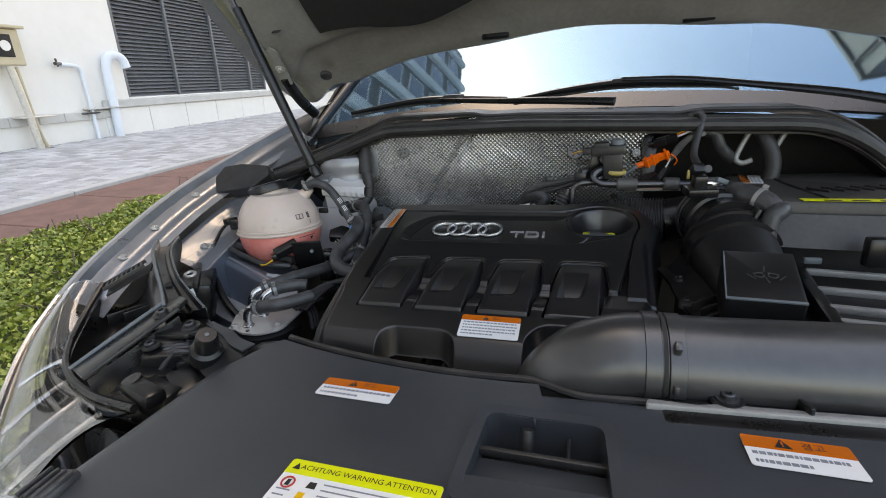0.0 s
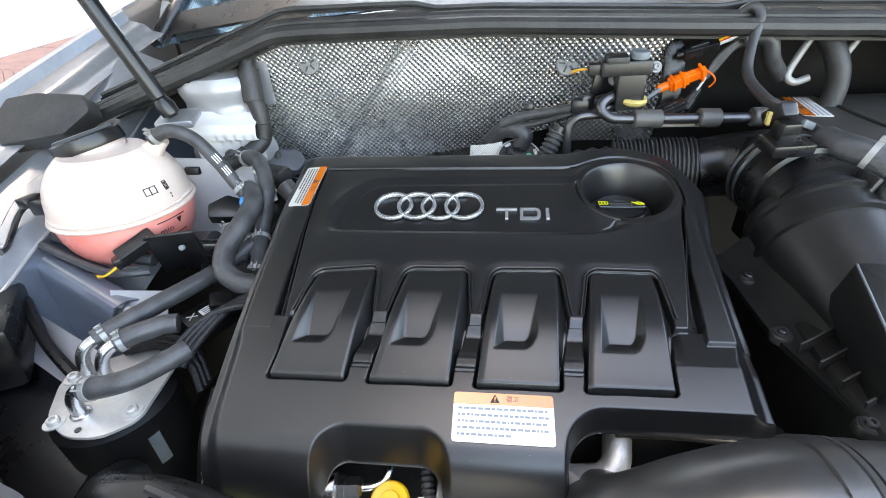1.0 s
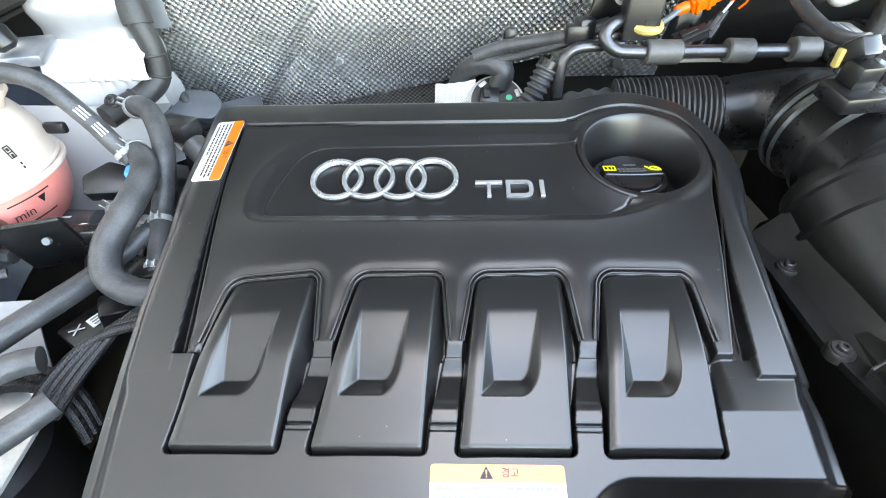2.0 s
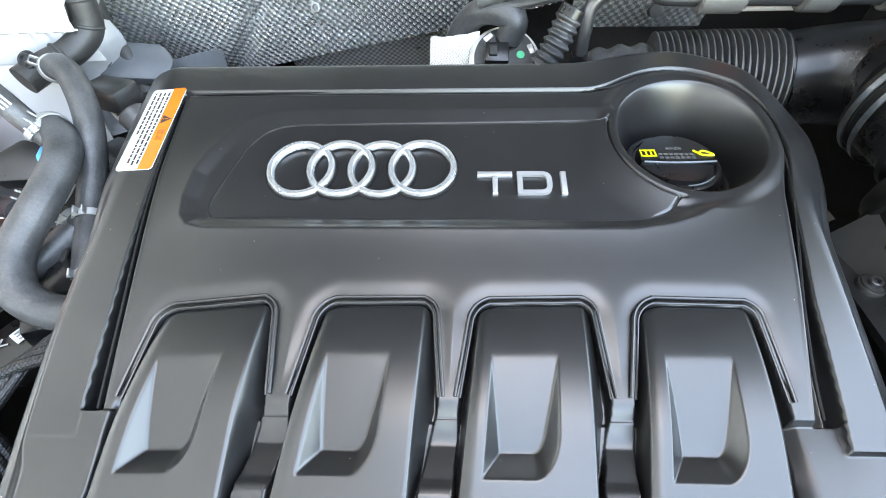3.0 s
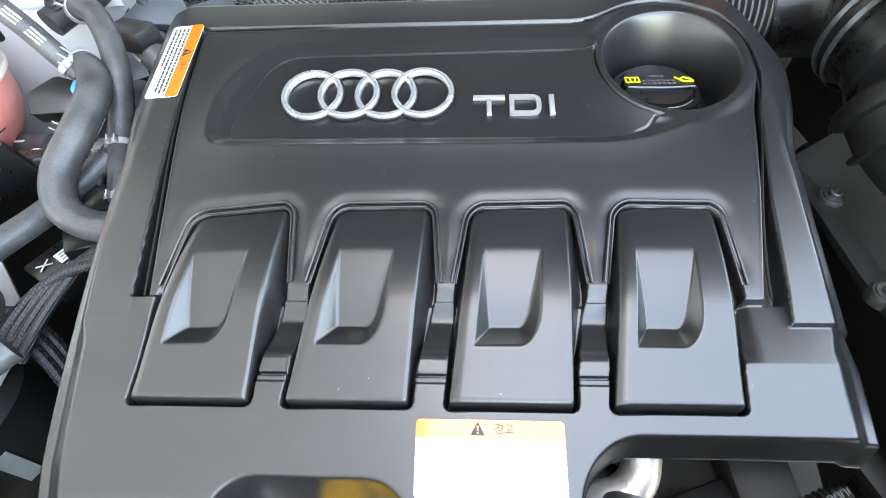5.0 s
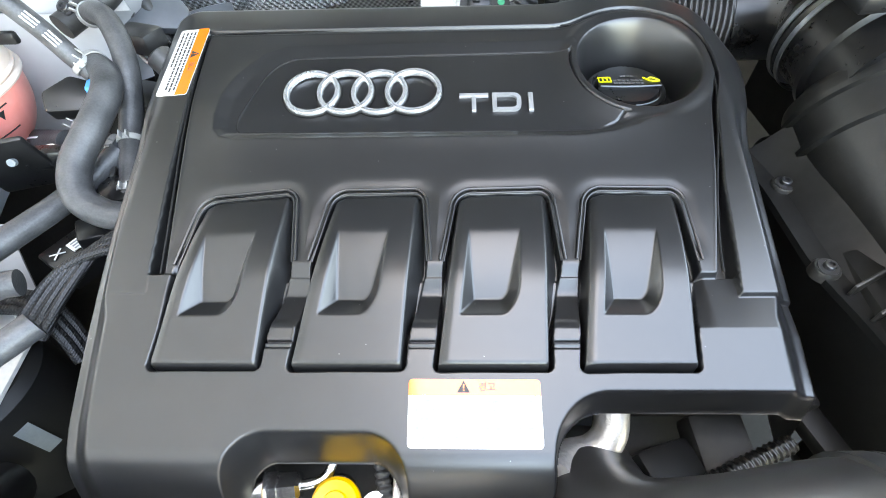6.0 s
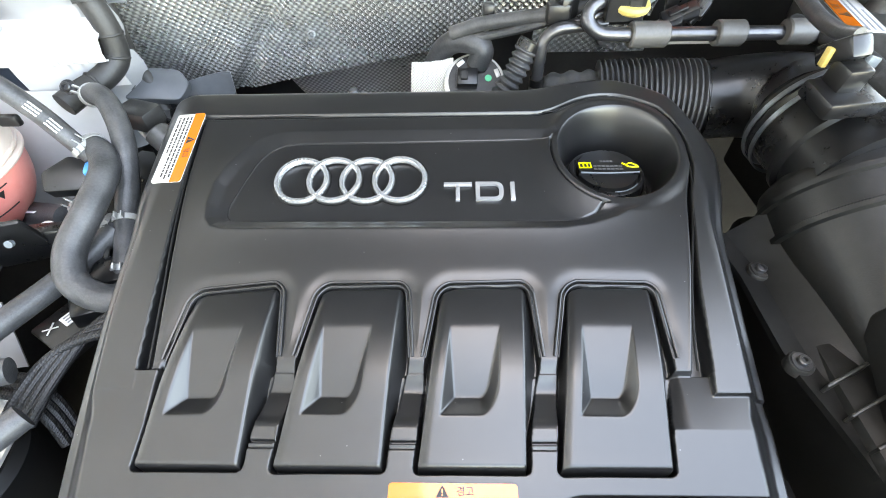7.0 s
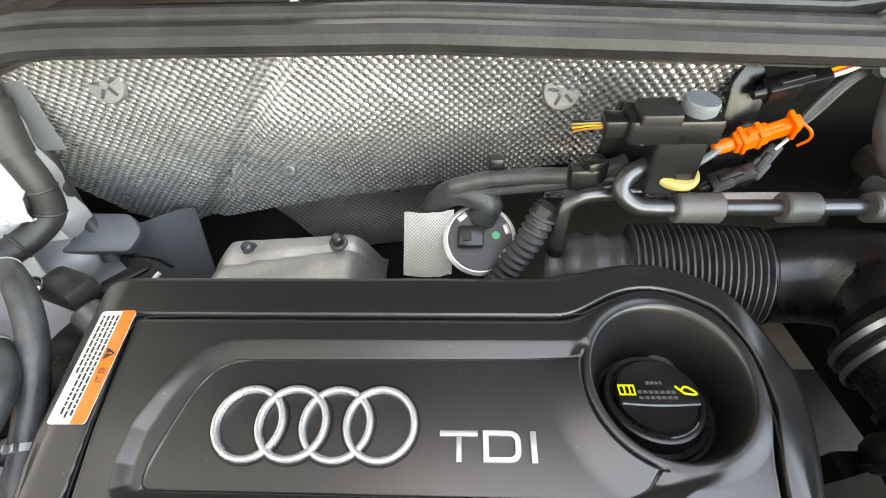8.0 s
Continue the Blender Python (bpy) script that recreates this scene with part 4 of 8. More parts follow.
def heat_shield():
    t = thing("heat_shield", (0.0, 0.48, 1.0), "crumpled bright studded aluminium heat shield on the bulkhead", "heat shield")
    # crumpled base on a coarse net, then small round studs pressed on a fine one
    cx, cz = np.linspace(-0.43, 0.275, 180), np.linspace(0.90, 1.185, 80)
    coarse = np.array([[shield_y(a, c) for a in cx] for c in cz])
    st = 0.00092
    xs, zs = np.arange(-0.425, 0.27, st), np.arange(0.905, 1.18, st)
    fi, fj = (xs - cx[0]) / (cx[1] - cx[0]), (zs - cz[0]) / (cz[1] - cz[0])
    i0, j0 = np.clip(fi.astype(int), 0, len(cx) - 2), np.clip(fj.astype(int), 0, len(cz) - 2)
    wi, wj = (fi - i0)[None, :], (fj - j0)[:, None]
    Y = (coarse[np.ix_(j0, i0)] * (1 - wi) + coarse[np.ix_(j0, i0 + 1)] * wi) * (1 - wj) + (coarse[np.ix_(j0 + 1, i0)] * (1 - wi) + coarse[np.ix_(j0 + 1, i0 + 1)] * wi) * wj
    X, Z = np.meshgrid(xs, zs)
    q = 2 * math.pi / 0.0064 / math.sqrt(2)
    dome = np.clip((np.sin((X + Z) * q) + np.sin((X - Z) * q) + 0.5) / 2.5, 0, 1)
    Y = Y - 0.0017 * dome ** 0.8
    ok = sd_poly(X, Z, SHIELD_OUT) < 0
    ids = np.full(ok.shape, -1)
    ids[ok] = np.arange(ok.sum())
    quad = ok[:-1, :-1] & ok[1:, :-1] & ok[:-1, 1:] & ok[1:, 1:]
    fs = np.stack([ids[:-1, :-1][quad], ids[:-1, 1:][quad], ids[1:, 1:][quad], ids[1:, :-1][quad]], -1).tolist()
    vs = np.stack([X[ok], Y[ok], Z[ok]], -1).tolist()
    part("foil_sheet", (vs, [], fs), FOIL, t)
    for x, z in ((-0.277, 1.137), (0.116, 1.123)):
        y = shield_y(x, z) - 0.004
        dn = Vector((0, -1, 0.25))
        cp = part("push_clip", lathe((x, y + 0.006, z), dn, [(0, 0.0165), (0.004, 0.0165), (0.0055, 0.0155), (0.006, 0.012), (0.0055, 0.004), (0.007, 0.0035), (0.007, 0.0001)], 32), CLIPD, t, "grey round spring clip with five slots")
        u, v = axes_for(dn)
        for k in range(5):
            a = radians(90 + 72 * k)
            e = u * math.cos(a) + v * math.sin(a)
            b = box((0, 0, 0), (0.0085, 0.0028, 0.002), 0.0004)
            bmesh.ops.transform(b, matrix=basis(e, dn.normalized().cross(e), dn.normalized(), Vector((x, y + 0.006, z)) + dn.normalized() * 0.0055 + e * 0.0085), verts=b.verts)
            part("slot", b, RUBBER, cp)
    x, z = -0.164, 1.0126
    part("stud", lathe((x, shield_y(x, z) + 0.002, z), (0.1, -1, 0.3), [(0, 0.0065), (0.010, 0.0055), (0.0105, 0.003), (0.004, 0.0025), (0.004, 0.0001)], 20), CLIPD, t)
    # lower, duller piece behind the engine
    def low(u, v):
        x = -0.245 + 0.245 * u + 0.05 * (1 - u) * v
        z = 1.00 - 0.20 * v
        return x, 0.545 + 0.10 * v + 0.012 * math.sin(18 * x + 9 * z) + 0.006 * vnoise((x, 0, z), 14), z
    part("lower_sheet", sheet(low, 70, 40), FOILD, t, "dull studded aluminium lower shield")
    part("bolt_hole", lathe((-0.055, 0.598, 0.938), (0, -1, 0.3), [(0, 0.006), (0.012, 0.006), (0.012, 0.0001)], 20), DARK, t)
    # small right-hand tail of the shield
    def tail(u, v):
        x = 0.115 + 0.14 * u
        z = 1.045 - 0.04 * v
        return x, 0.452 + 0.02 * v + 0.004 * vnoise((x, 0, z), 20), z
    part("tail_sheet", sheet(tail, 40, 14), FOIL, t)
    part("bolt_hole", lathe((0.195, 0.452, 1.028), (0, -1, 0.3), [(0, 0.006), (0.008, 0.006), (0.008, 0.0001)], 16), DARK, t)


heat_shield()


def arc_line(x):
    """Height of the bulkhead seal across the car."""
    a = abs(x)
    if x < 0:
        return 1.203 - 0.33 * max(0, a - 0.30)
    return 1.203 - 0.045 * a - 3.2 * max(0, a - 0.50) ** 2


# bulkhead, seal and cowl
def bulkhead():
    t = thing("bulkhead", (0, 0.6, 0.9), "dark sound-proofed bulkhead behind the engine", "bulkhead", kind="structure")

    def fn(u, v):
        x = -0.62 + 1.54 * u
        z = arc_line(x) - 0.02 - 0.85 * v
        return x, 0.50 + 0.16 * min(1, v * 3.6) + 0.004 * vnoise((x, 0, z), 9), z
    part("wall", sheet(fn, 60, 30, 0.01), DARK, t)
    # lip that carries the seal
    def lip(u, v):
        x = -0.66 + 1.58 * u
        return x, 0.425 + 0.12 * v, arc_line(x) - 0.030 + 0.006 * v
    part("flange", sheet(lip, 80, 6, 0.004), SEALR, t)
    for off, dz, r in ((0.0, -0.006, 0.0115), (0.017, 0.004, 0.0085)):
        pts = [(x, 0.418 + off - 0.10 * max(0, abs(x - 0.11) - 0.41), arc_line(x) + dz - 0.012) for x in [-0.66 + 0.05 * k for k in range(32)]]
        part("rubber_seal", tube(pts, r, 10, 4), SEALR, t)


bulkhead()


def cowl():
    t = thing("cowl_panel", (0, 0.6, 1.18), "black plastic cowl panel below the windscreen", "cowl")

    def fn(u, v):
        x = -0.64 + 1.54 * u
        y = 0.44 + 0.26 * v
        z = arc_line(x) + 0.000 + 0.012 * math.sin(math.pi * v) + 0.004 * v
        z += 0.008 * math.exp(-((x - 0.36) / 0.025) ** 2) * 0 + 0.007 * float(1 / (1 + math.exp(-(abs(x - 0.12) - 0.21) * 160))) * (1 if v < 0.45 else 0.3)
        return x, y, z
    part("panel", sheet(fn, 140, 20, 0.003), RECESS, t)
    part("rear_edge", sheet(lambda u, v: Vector(fn(u, 0.93 + 0.06 * v)) + Vector((0, 0, 0.004)), 100, 2, 0.003), BLACK, t)
    part("front_edge", tube([Vector(fn(k / 60, 0.03)) + Vector((0, 0, 0.002)) for k in range(61)], 0.004, 8, 2), DUSTY, t)


cowl()


def windscreen():
    t = thing("windscreen", (0, 0.9, 1.2), "raked windscreen reflecting the pale sky", "windscreen", kind="structure")

    def pane(u, v, off=0.0):
        x = -0.70 + 1.62 * u
        w = (x - 0.05) / 0.75
        y = 0.70 + 0.10 * w * w * -1.0 + 0.85 * v + 0.02
        z = 1.195 + 0.50 * v + 0.05 * v * (1 - v) - 0.05 * w * w + off
        return x * (1 - 0.10 * v), y + 0.08, z
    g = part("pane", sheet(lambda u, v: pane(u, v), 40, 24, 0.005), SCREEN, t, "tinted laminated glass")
    g.visible_shadow = False
    for s in (0, 1):
        part("pillar", tube([pane(s, v, 0.006) for v in (0, 0.25, 0.5, 0.75, 1)], 0.014, 12, 4), BLACK, t)
    part("lower_border", sheet(lambda u, v: pane(u, 0.02 + 0.075 * v, 0.004), 40, 3), BLACK, t)
    # the dashboard behind the glass
    part("dashboard", sheet(lambda u, v: (-0.66 + 1.36 * u, 0.84 + 0.7 * v, 1.13 + 0.05 * math.sin(3 * v)), 20, 8, 0.01), DASH, t)
    # plain surfaces added to close the cabin, its dimness put into their dark colour
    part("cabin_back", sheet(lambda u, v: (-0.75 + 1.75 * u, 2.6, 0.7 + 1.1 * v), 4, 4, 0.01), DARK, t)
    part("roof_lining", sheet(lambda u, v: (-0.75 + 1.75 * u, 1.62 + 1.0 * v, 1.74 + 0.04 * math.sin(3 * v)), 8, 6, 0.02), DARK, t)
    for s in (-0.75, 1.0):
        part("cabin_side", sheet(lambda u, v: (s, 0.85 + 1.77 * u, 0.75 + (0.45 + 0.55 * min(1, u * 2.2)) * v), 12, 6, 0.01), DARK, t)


windscreen()


def wiper(p_arm, blade, arm_r=0.006):
    t = thing("wiper", p_arm[0], "black windscreen wiper arm with blade", "wiper", group="wipers")
    part("arm", tube(p_arm, lambda f: arm_r * (1.9 - 0.9 * f), 10, 5, flat=0.7), BLACK, t)
    part("blade", tube(blade, lambda f: 0.0105 - 0.005 * abs(2 * f - 1), 8, 5), BLACK, t)
    part("rubber", tube([(x, y, z - 0.010) for x, y, z in blade], 0.003, 6, 5), RUBBER, t)
    mid = Vector(blade[len(blade) // 2])
    part("joint", box(mid + Vector((0, -0.006, 0.004)), (0.060, 0.016, 0.014), 0.004), BLACK, t)


wiper([(0.195, 0.56, 1.222), (0.06, 0.60, 1.232), (-0.08, 0.66, 1.240), (-0.22, 0.70, 1.25), (-0.30, 0.72, 1.256)], [(-0.52, 0.68, 1.232), (-0.36, 0.71, 1.252), (-0.22, 0.725, 1.255), (-0.07, 0.72, 1.246)])
wiper([(0.72, 0.58, 1.19), (0.62, 0.60, 1.215), (0.48, 0.62, 1.24), (0.34, 0.625, 1.262), (0.21, 0.63, 1.270)], [(-0.05, 0.70, 1.240), (0.08, 0.68, 1.255), (0.22, 0.655, 1.262), (0.40, 0.655, 1.252), (0.46, 0.66, 1.243)])


# bonnet, propped open
def hood_point(x, s):
    """s runs from the rear edge (0) to the front edge (1) along the raised bonnet."""
    w = (x - 0.11) / 0.81
    y = 0.70 + 0.055 * w * w - 0.78 * s + 0.13 * s * s
    z = 1.385 - 0.130 * abs(w) ** 2.2 * (1 + 1.4 * s) + 0.44 * s + 0.38 * s * s
    return Vector((x, y, z))


def bonnet():
    t = thing("bonnet", (0, 0.66, 1.25), "open silver car bonnet with a black liner underneath", "bonnet")
    part("outer_skin", sheet(lambda u, v: hood_point(-0.745 + 1.70 * u, -0.02 + 1.04 * v) + Vector((0, 0.02, 0.035)), 60, 40, 0.002), SILVER, t)

    def inner(u, v):
        x = -0.735 + 1.68 * u
        p = hood_point(x, v)
        w = abs(x - 0.11) / 0.81
        c0 = 0.055 + 0.02 * math.sin(5 * x)
        c1 = 0.165 + 0.035 * math.cos(2 * math.pi * (x - 0.05) / 0.55)
        dent = 0.030 / (1 + math.exp(-(v - c0) * 130)) * (1 - 0.85 / (1 + math.exp(-(v - c1) * 110)))
        dent += 0.018 * math.exp(-((w - 0.86) / 0.06) ** 2)
        dent += 0.010 * vnoise((x, v, 0), 4.0)
        edge = 0.030 * max(0, 1 - (1 - w) / 0.05) ** 2 + 0.026 * max(0, 1 - v / 0.03) ** 2
        return p + Vector((0, -dent * 0.4, dent + edge - 0.004))
    part("inner_frame", sheet(inner, 90, 70, 0.002), INNERP, t, "silver-grey pressed inner frame")

    def liner(u, v):
        x = -0.50 + 1.22 * u
        cut = 0.20 + 0.035 * math.cos(2 * math.pi * (x - 0.05) / 0.55) + 0.24 * max(0, abs(x - 0.11) - 0.47)
        s = cut + (0.93 - cut) * v
        return hood_point(x, s) + Vector((0, -0.008, -0.012 + 0.006 * vnoise((x, s, 2), 9)))
    part("liner", sheet(liner, 60, 40, 0.006), LINER, t, "black fibre sound-deadening liner")
    for x, s in ((-0.09, 0.035), (0.37, 0.03)):
        p = hood_point(x, s)
        part("rear_stop", box(p + Vector((0, -0.006, 0.002)), (0.07, 0.014, 0.014), 0.005, (-30, 0, 0)), BLACK, t)
    p = hood_point(-0.575, 0.10)
    part("rubber_plug", lathe(p + Vector((0, -0.004, 0.012)), (0.2, -0.5, -0.85), [(0, 0.016), (0.008, 0.016), (0.010, 0.013), (0.008, 0.010), (0.008, 0.0001)], 24), RUBBER, t)
    a, b = hood_point(-0.655, 0.21) + Vector((0, -0.014, -0.012)), hood_point(-0.672, 0.01) + Vector((0, -0.010, -0.030))
    h = part("hinge", tube([a, a.lerp(b, 0.5) + Vector((0, -0.006, -0.008)), b], 0.015, 12, 6, flat=0.6), BLACK, t, "black bonnet hinge arm")
    part("hinge_plate", slab([(-0.02, -0.016), (0.085, -0.016), (0.10, 0.0), (0.085, 0.016), (-0.02, 0.016)], frame_at(a, hood_point(-0.64, 0.34), (0.1, -0.5, -0.86)), 0.004, 0.001, 0.006), INNERP, t)
    bolt(t, hood_point(-0.645, 0.25) + Vector((0, -0.014, -0.014)), (0.1, -0.5, -0.86), 0.0075, ZINC)
    part("hinge_foot", box((-0.705, 0.772, 1.190), (0.030, 0.010, 0.070), 0.004, (-20, 20, 15)), TOWERP, t, "pale hinge foot")
    for s in (0.22, 0.36):
        part("drain_slot", box(hood_point(-0.60, s + 0.12) + Vector((0, -0.004, -0.002)), (0.022, 0.010, 0.003), 0.001, (35, 0, 0)), DARK, t)
    edge = [hood_point(-0.66, s) + Vector((0, -0.004, -0.002)) for s in (0.12, 0.25, 0.4, 0.55)]
    part("edge_beam", tube(edge, 0.006, 8, 5), INNERP, t)


bonnet()


def gas_strut():
    t = thing("gas_strut", (-0.424, 0.308, 1.10), "black gas strut holding the bonnet open", "gas strut")
    a, d = Vector((-0.424, 0.308, 1.105)), Vector((-0.335, -0.06, 0.94)).normalized()
    part("cylinder", cyl(a + d * 0.02, a + d * 0.36, 0.0105, 20, 0.002), BLACK, t)
    part("rod", cyl(a + d * 0.35, a + d * 0.62, 0.005, 14), TUBE, t)
    part("ball_socket", lathe(a - d * 0.006, d, [(0, 0.006), (0.004, 0.0115), (0.018, 0.0125), (0.026, 0.009)], 18), BLACK, t)


gas_strut()


# wing (fender) with its inner flange
def fender_edge(s):
    pts = spline([(-0.722, -0.066, 0.953), (-0.729, 0.0, 0.990), (-0.732, 0.06, 1.018), (-0.735, 0.20, 1.078), (-0.735, 0.38, 1.135), (-0.73, 0.70, 1.222), (-0.73, 1.0, 1.29)], 6)
    f = s * (len(pts) - 1)
    i = min(int(f), len(pts) - 2)
    return pts[i].lerp(pts[i + 1], f - i)


def fender():
    t = thing("fender", (-0.75, 0.3, 0.6), "silver painted front wing with folded inner flange", "fender")

    def outer(u, v):
        p = fender_edge(u)
        a = v * 1.45
        return p + Vector((-0.10 * math.sin(a) - 0.05 * v, 0, -0.07 * (1 - math.cos(a)) - 0.42 * v * v))
    part("outer_skin", sheet(outer, 60, 20, 0.0015), SILVER, t)

    def flange(u, v):
        p = fender_edge(u * 0.8 + 0.02)
        k = [(0, 0, 0), (0.006, 0, -0.002), (0.010, 0, -0.020), (0.040, 0, -0.028), (0.052, 0, -0.040), (0.075, 0, -0.046)]
        f = v * (len(k) - 1)
        i = min(int(f), len(k) - 2)
        return p + Vector(k[i]).lerp(Vector(k[i + 1]), f - i)
    part("flange", sheet(flange, 80, 15, 0.0015), SILVER, t)
    for s in (0.30, 0.42, 0.55):
        p = fender_edge(s) + Vector((0.030, 0, -0.0235))
        bolt(t, p, (0.25, 0, 1), 0.0055)
        part("slot", box(p + Vector((0.0, 0.045, 0.004)), (0.012, 0.032, 0.002), 0.0008, (18, 8, 0)), DARK, t)


fender()


def inner_wing():
    t = thing("inner_wing", (-0.55, 0.3, 0.85), "silver body-coloured inner wing sheet metal", "inner wing", kind="structure")

    def fn(u, v):
        y = 0.10 + 0.47 * u
        e = fender_edge(0.36 + 0.44 * u)
        x = e.x + 0.07 + 0.075 * v
        z = e.z - 0.048 - 0.030 * v - 0.012 * max(0, v - 0.8) / 0.2
        return x, y + 0.0 * v, z + 0.004 * vnoise((x, y, 0), 12)
    part("upper_sheet", sheet(fn, 50, 24, 0.0015), SILVER, t)
    part("sheet_edge", tube([Vector(fn(k / 16, 1.0)) for k in range(17)], 0.0025, 8, 3), TOWERP, t, "bright cut edge of the sheet")
    part("sheet_seam", tube([Vector(fn(k / 16, 0.45 + 0.12 * math.sin(k * 0.9))) + Vector((0, 0, 0.0005)) for k in range(14)], 0.0012, 6, 3), DARK, t)
    for u in (0.12, 0.42):
        bolt(t, Vector(fn(u, 0.62)) + Vector((0, 0, 0.001)), (0.3, 0, 1), 0.0055, ZINC)
    part("inner_side", sheet(lambda u, v: Vector(fn(u, 1.0)) + Vector((0.045 * v - 0.02 * math.sin(3.1 * v), 0, -0.16 * v)), 24, 12, 0.0015), RAILP, t)

    def tower(u, v):
        a = radians(200 + 150 * u)
        r = 0.062 + 0.012 * v + 0.004 * math.sin(v * 25)
        return -0.425 + r * math.cos(a), 0.455 + r * math.sin(a), 1.125 - 0.20 * v
    part("strut_tower", sheet(tower, 36, 24, 0.002), TOWERP, t)
    part("tower_cap", lathe((-0.425, 0.455, 1.118), (0, 0, 1), [(0, 0.062), (0.010, 0.058), (0.014, 0.04), (0.018, 0.03)], 40), TOWERP, t)

    def side(u, v):
        x = -0.372 + 0.030 * u
        return x, 0.446 + 0.004 * u, 1.165 - 0.085 * v
    part("side_sheet", sheet(side, 10, 14, 0.002), SILVER, t)
    # longitudinal rail with its bright folded edge, and the pale shelf at its foot
    def rail(u, v):
        p = Vector((-0.650, 0.206, 0.952)).lerp(Vector((-0.435, 0.112, 0.925)), u)
        k = [(0.02, 0.035, -0.030), (0.012, 0.022, -0.004), (0.006, 0.012, 0.001), (0, 0.0, 0.0), (-0.002, -0.004, -0.006), (-0.003, -0.006, -0.03), (-0.004, -0.008, -0.075), (-0.005, -0.010, -0.13)]
        f = v * (len(k) - 1)
        i = min(int(f), len(k) - 2)
        return p + Vector(k[i]).lerp(Vector(k[i + 1]), f - i)
    part("rail", sheet(rail, 24, 28, 0.002), RAILP, t, "blue-grey painted rail plate with a bright folded edge")
    part("rail_fold", tube([rail(s, 0.36) for s in (0, 0.25, 0.5, 0.75, 1)], 0.0032, 10, 4), TOWERP, t, "bright folded edge of the rail")
    part("shelf", sheet(lambda u, v: Vector((-0.600, 0.150, 0.880)).lerp(Vector((-0.420, 0.072, 0.872)), u) + Vector((-0.020, -0.040, -0.010)) * v, 14, 6, 0.003), TOWERP, t, "pale flat shelf at the rail's foot")
    part("end_gusset", sheet(lambda u, v: Vector((-0.455, 0.135, 0.935)).lerp(Vector((-0.395, 0.150, 0.925)), u) + Vector((0.010 * v, -0.035 * v, -0.055 * v)), 8, 8, 0.002), TOWERP, t)
    bolt(t, (-0.428, 0.122, 0.912), (0.1, -0.6, 0.7), 0.006, ZINC, False)
    # grey sheets and bracket below the shield's corner, their shade put into the paint
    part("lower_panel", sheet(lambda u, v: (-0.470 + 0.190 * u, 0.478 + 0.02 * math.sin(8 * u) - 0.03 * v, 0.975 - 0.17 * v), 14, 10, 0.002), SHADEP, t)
    part("corner_bracket", slab([(-0.035, -0.018), (0.030, -0.022), (0.042, 0.0), (0.030, 0.020), (-0.030, 0.024)], frame_at((-0.350, 0.436, 0.984), (-0.300, 0.449, 0.977), (-0.1, -0.6, 0.8)), 0.012, 0.003, 0.008), SHADEP, t, "grey sheet bracket, shade put into its paint")
    bolt(t, (-0.372, 0.424, 0.996), (-0.1, -0.6, 0.8), 0.0055, TUBE)
    part("bracket_wire", tube([(-0.340, 0.430, 0.955), (-0.318, 0.425, 0.966), (-0.300, 0.428, 0.960), (-0.292, 0.435, 0.940)], 0.0022, 8, 6), BLACK, t)
    # side panel behind the tank and the wheel-house wall below
    # the sunlight on the tank panel is put into its paint
    part("tank_panel", sheet(lambda u, v: (-0.545 + 0.172 * u, 0.348 + 0.035 * u - 0.015 * v, 1.030 - 0.02 * u - 0.16 * v + 0.006 * math.sin(9 * v)), 16, 16, 0.002), LITP, t, "side panel in paint paled for the light on it")
    part("wheel_house", sheet(lambda u, v: (-0.690 + 0.03 * math.sin(3 * v) + 0.9 * max(0, 0.27 - 0.92 * u), -0.27 + 0.92 * u, 0.855 - 0.50 * v + 0.12 * max(0, u - 0.3) * (1 - v)), 20, 16, 0.004), DARK, t, "dark wheel-house wall")
    part("front_wall", sheet(lambda u, v: (-0.50 + 0.16 * u, -0.235 + 0.0 * v, 0.86 - 0.50 * v), 8, 8, 0.004), DARK, t)


inner_wing()

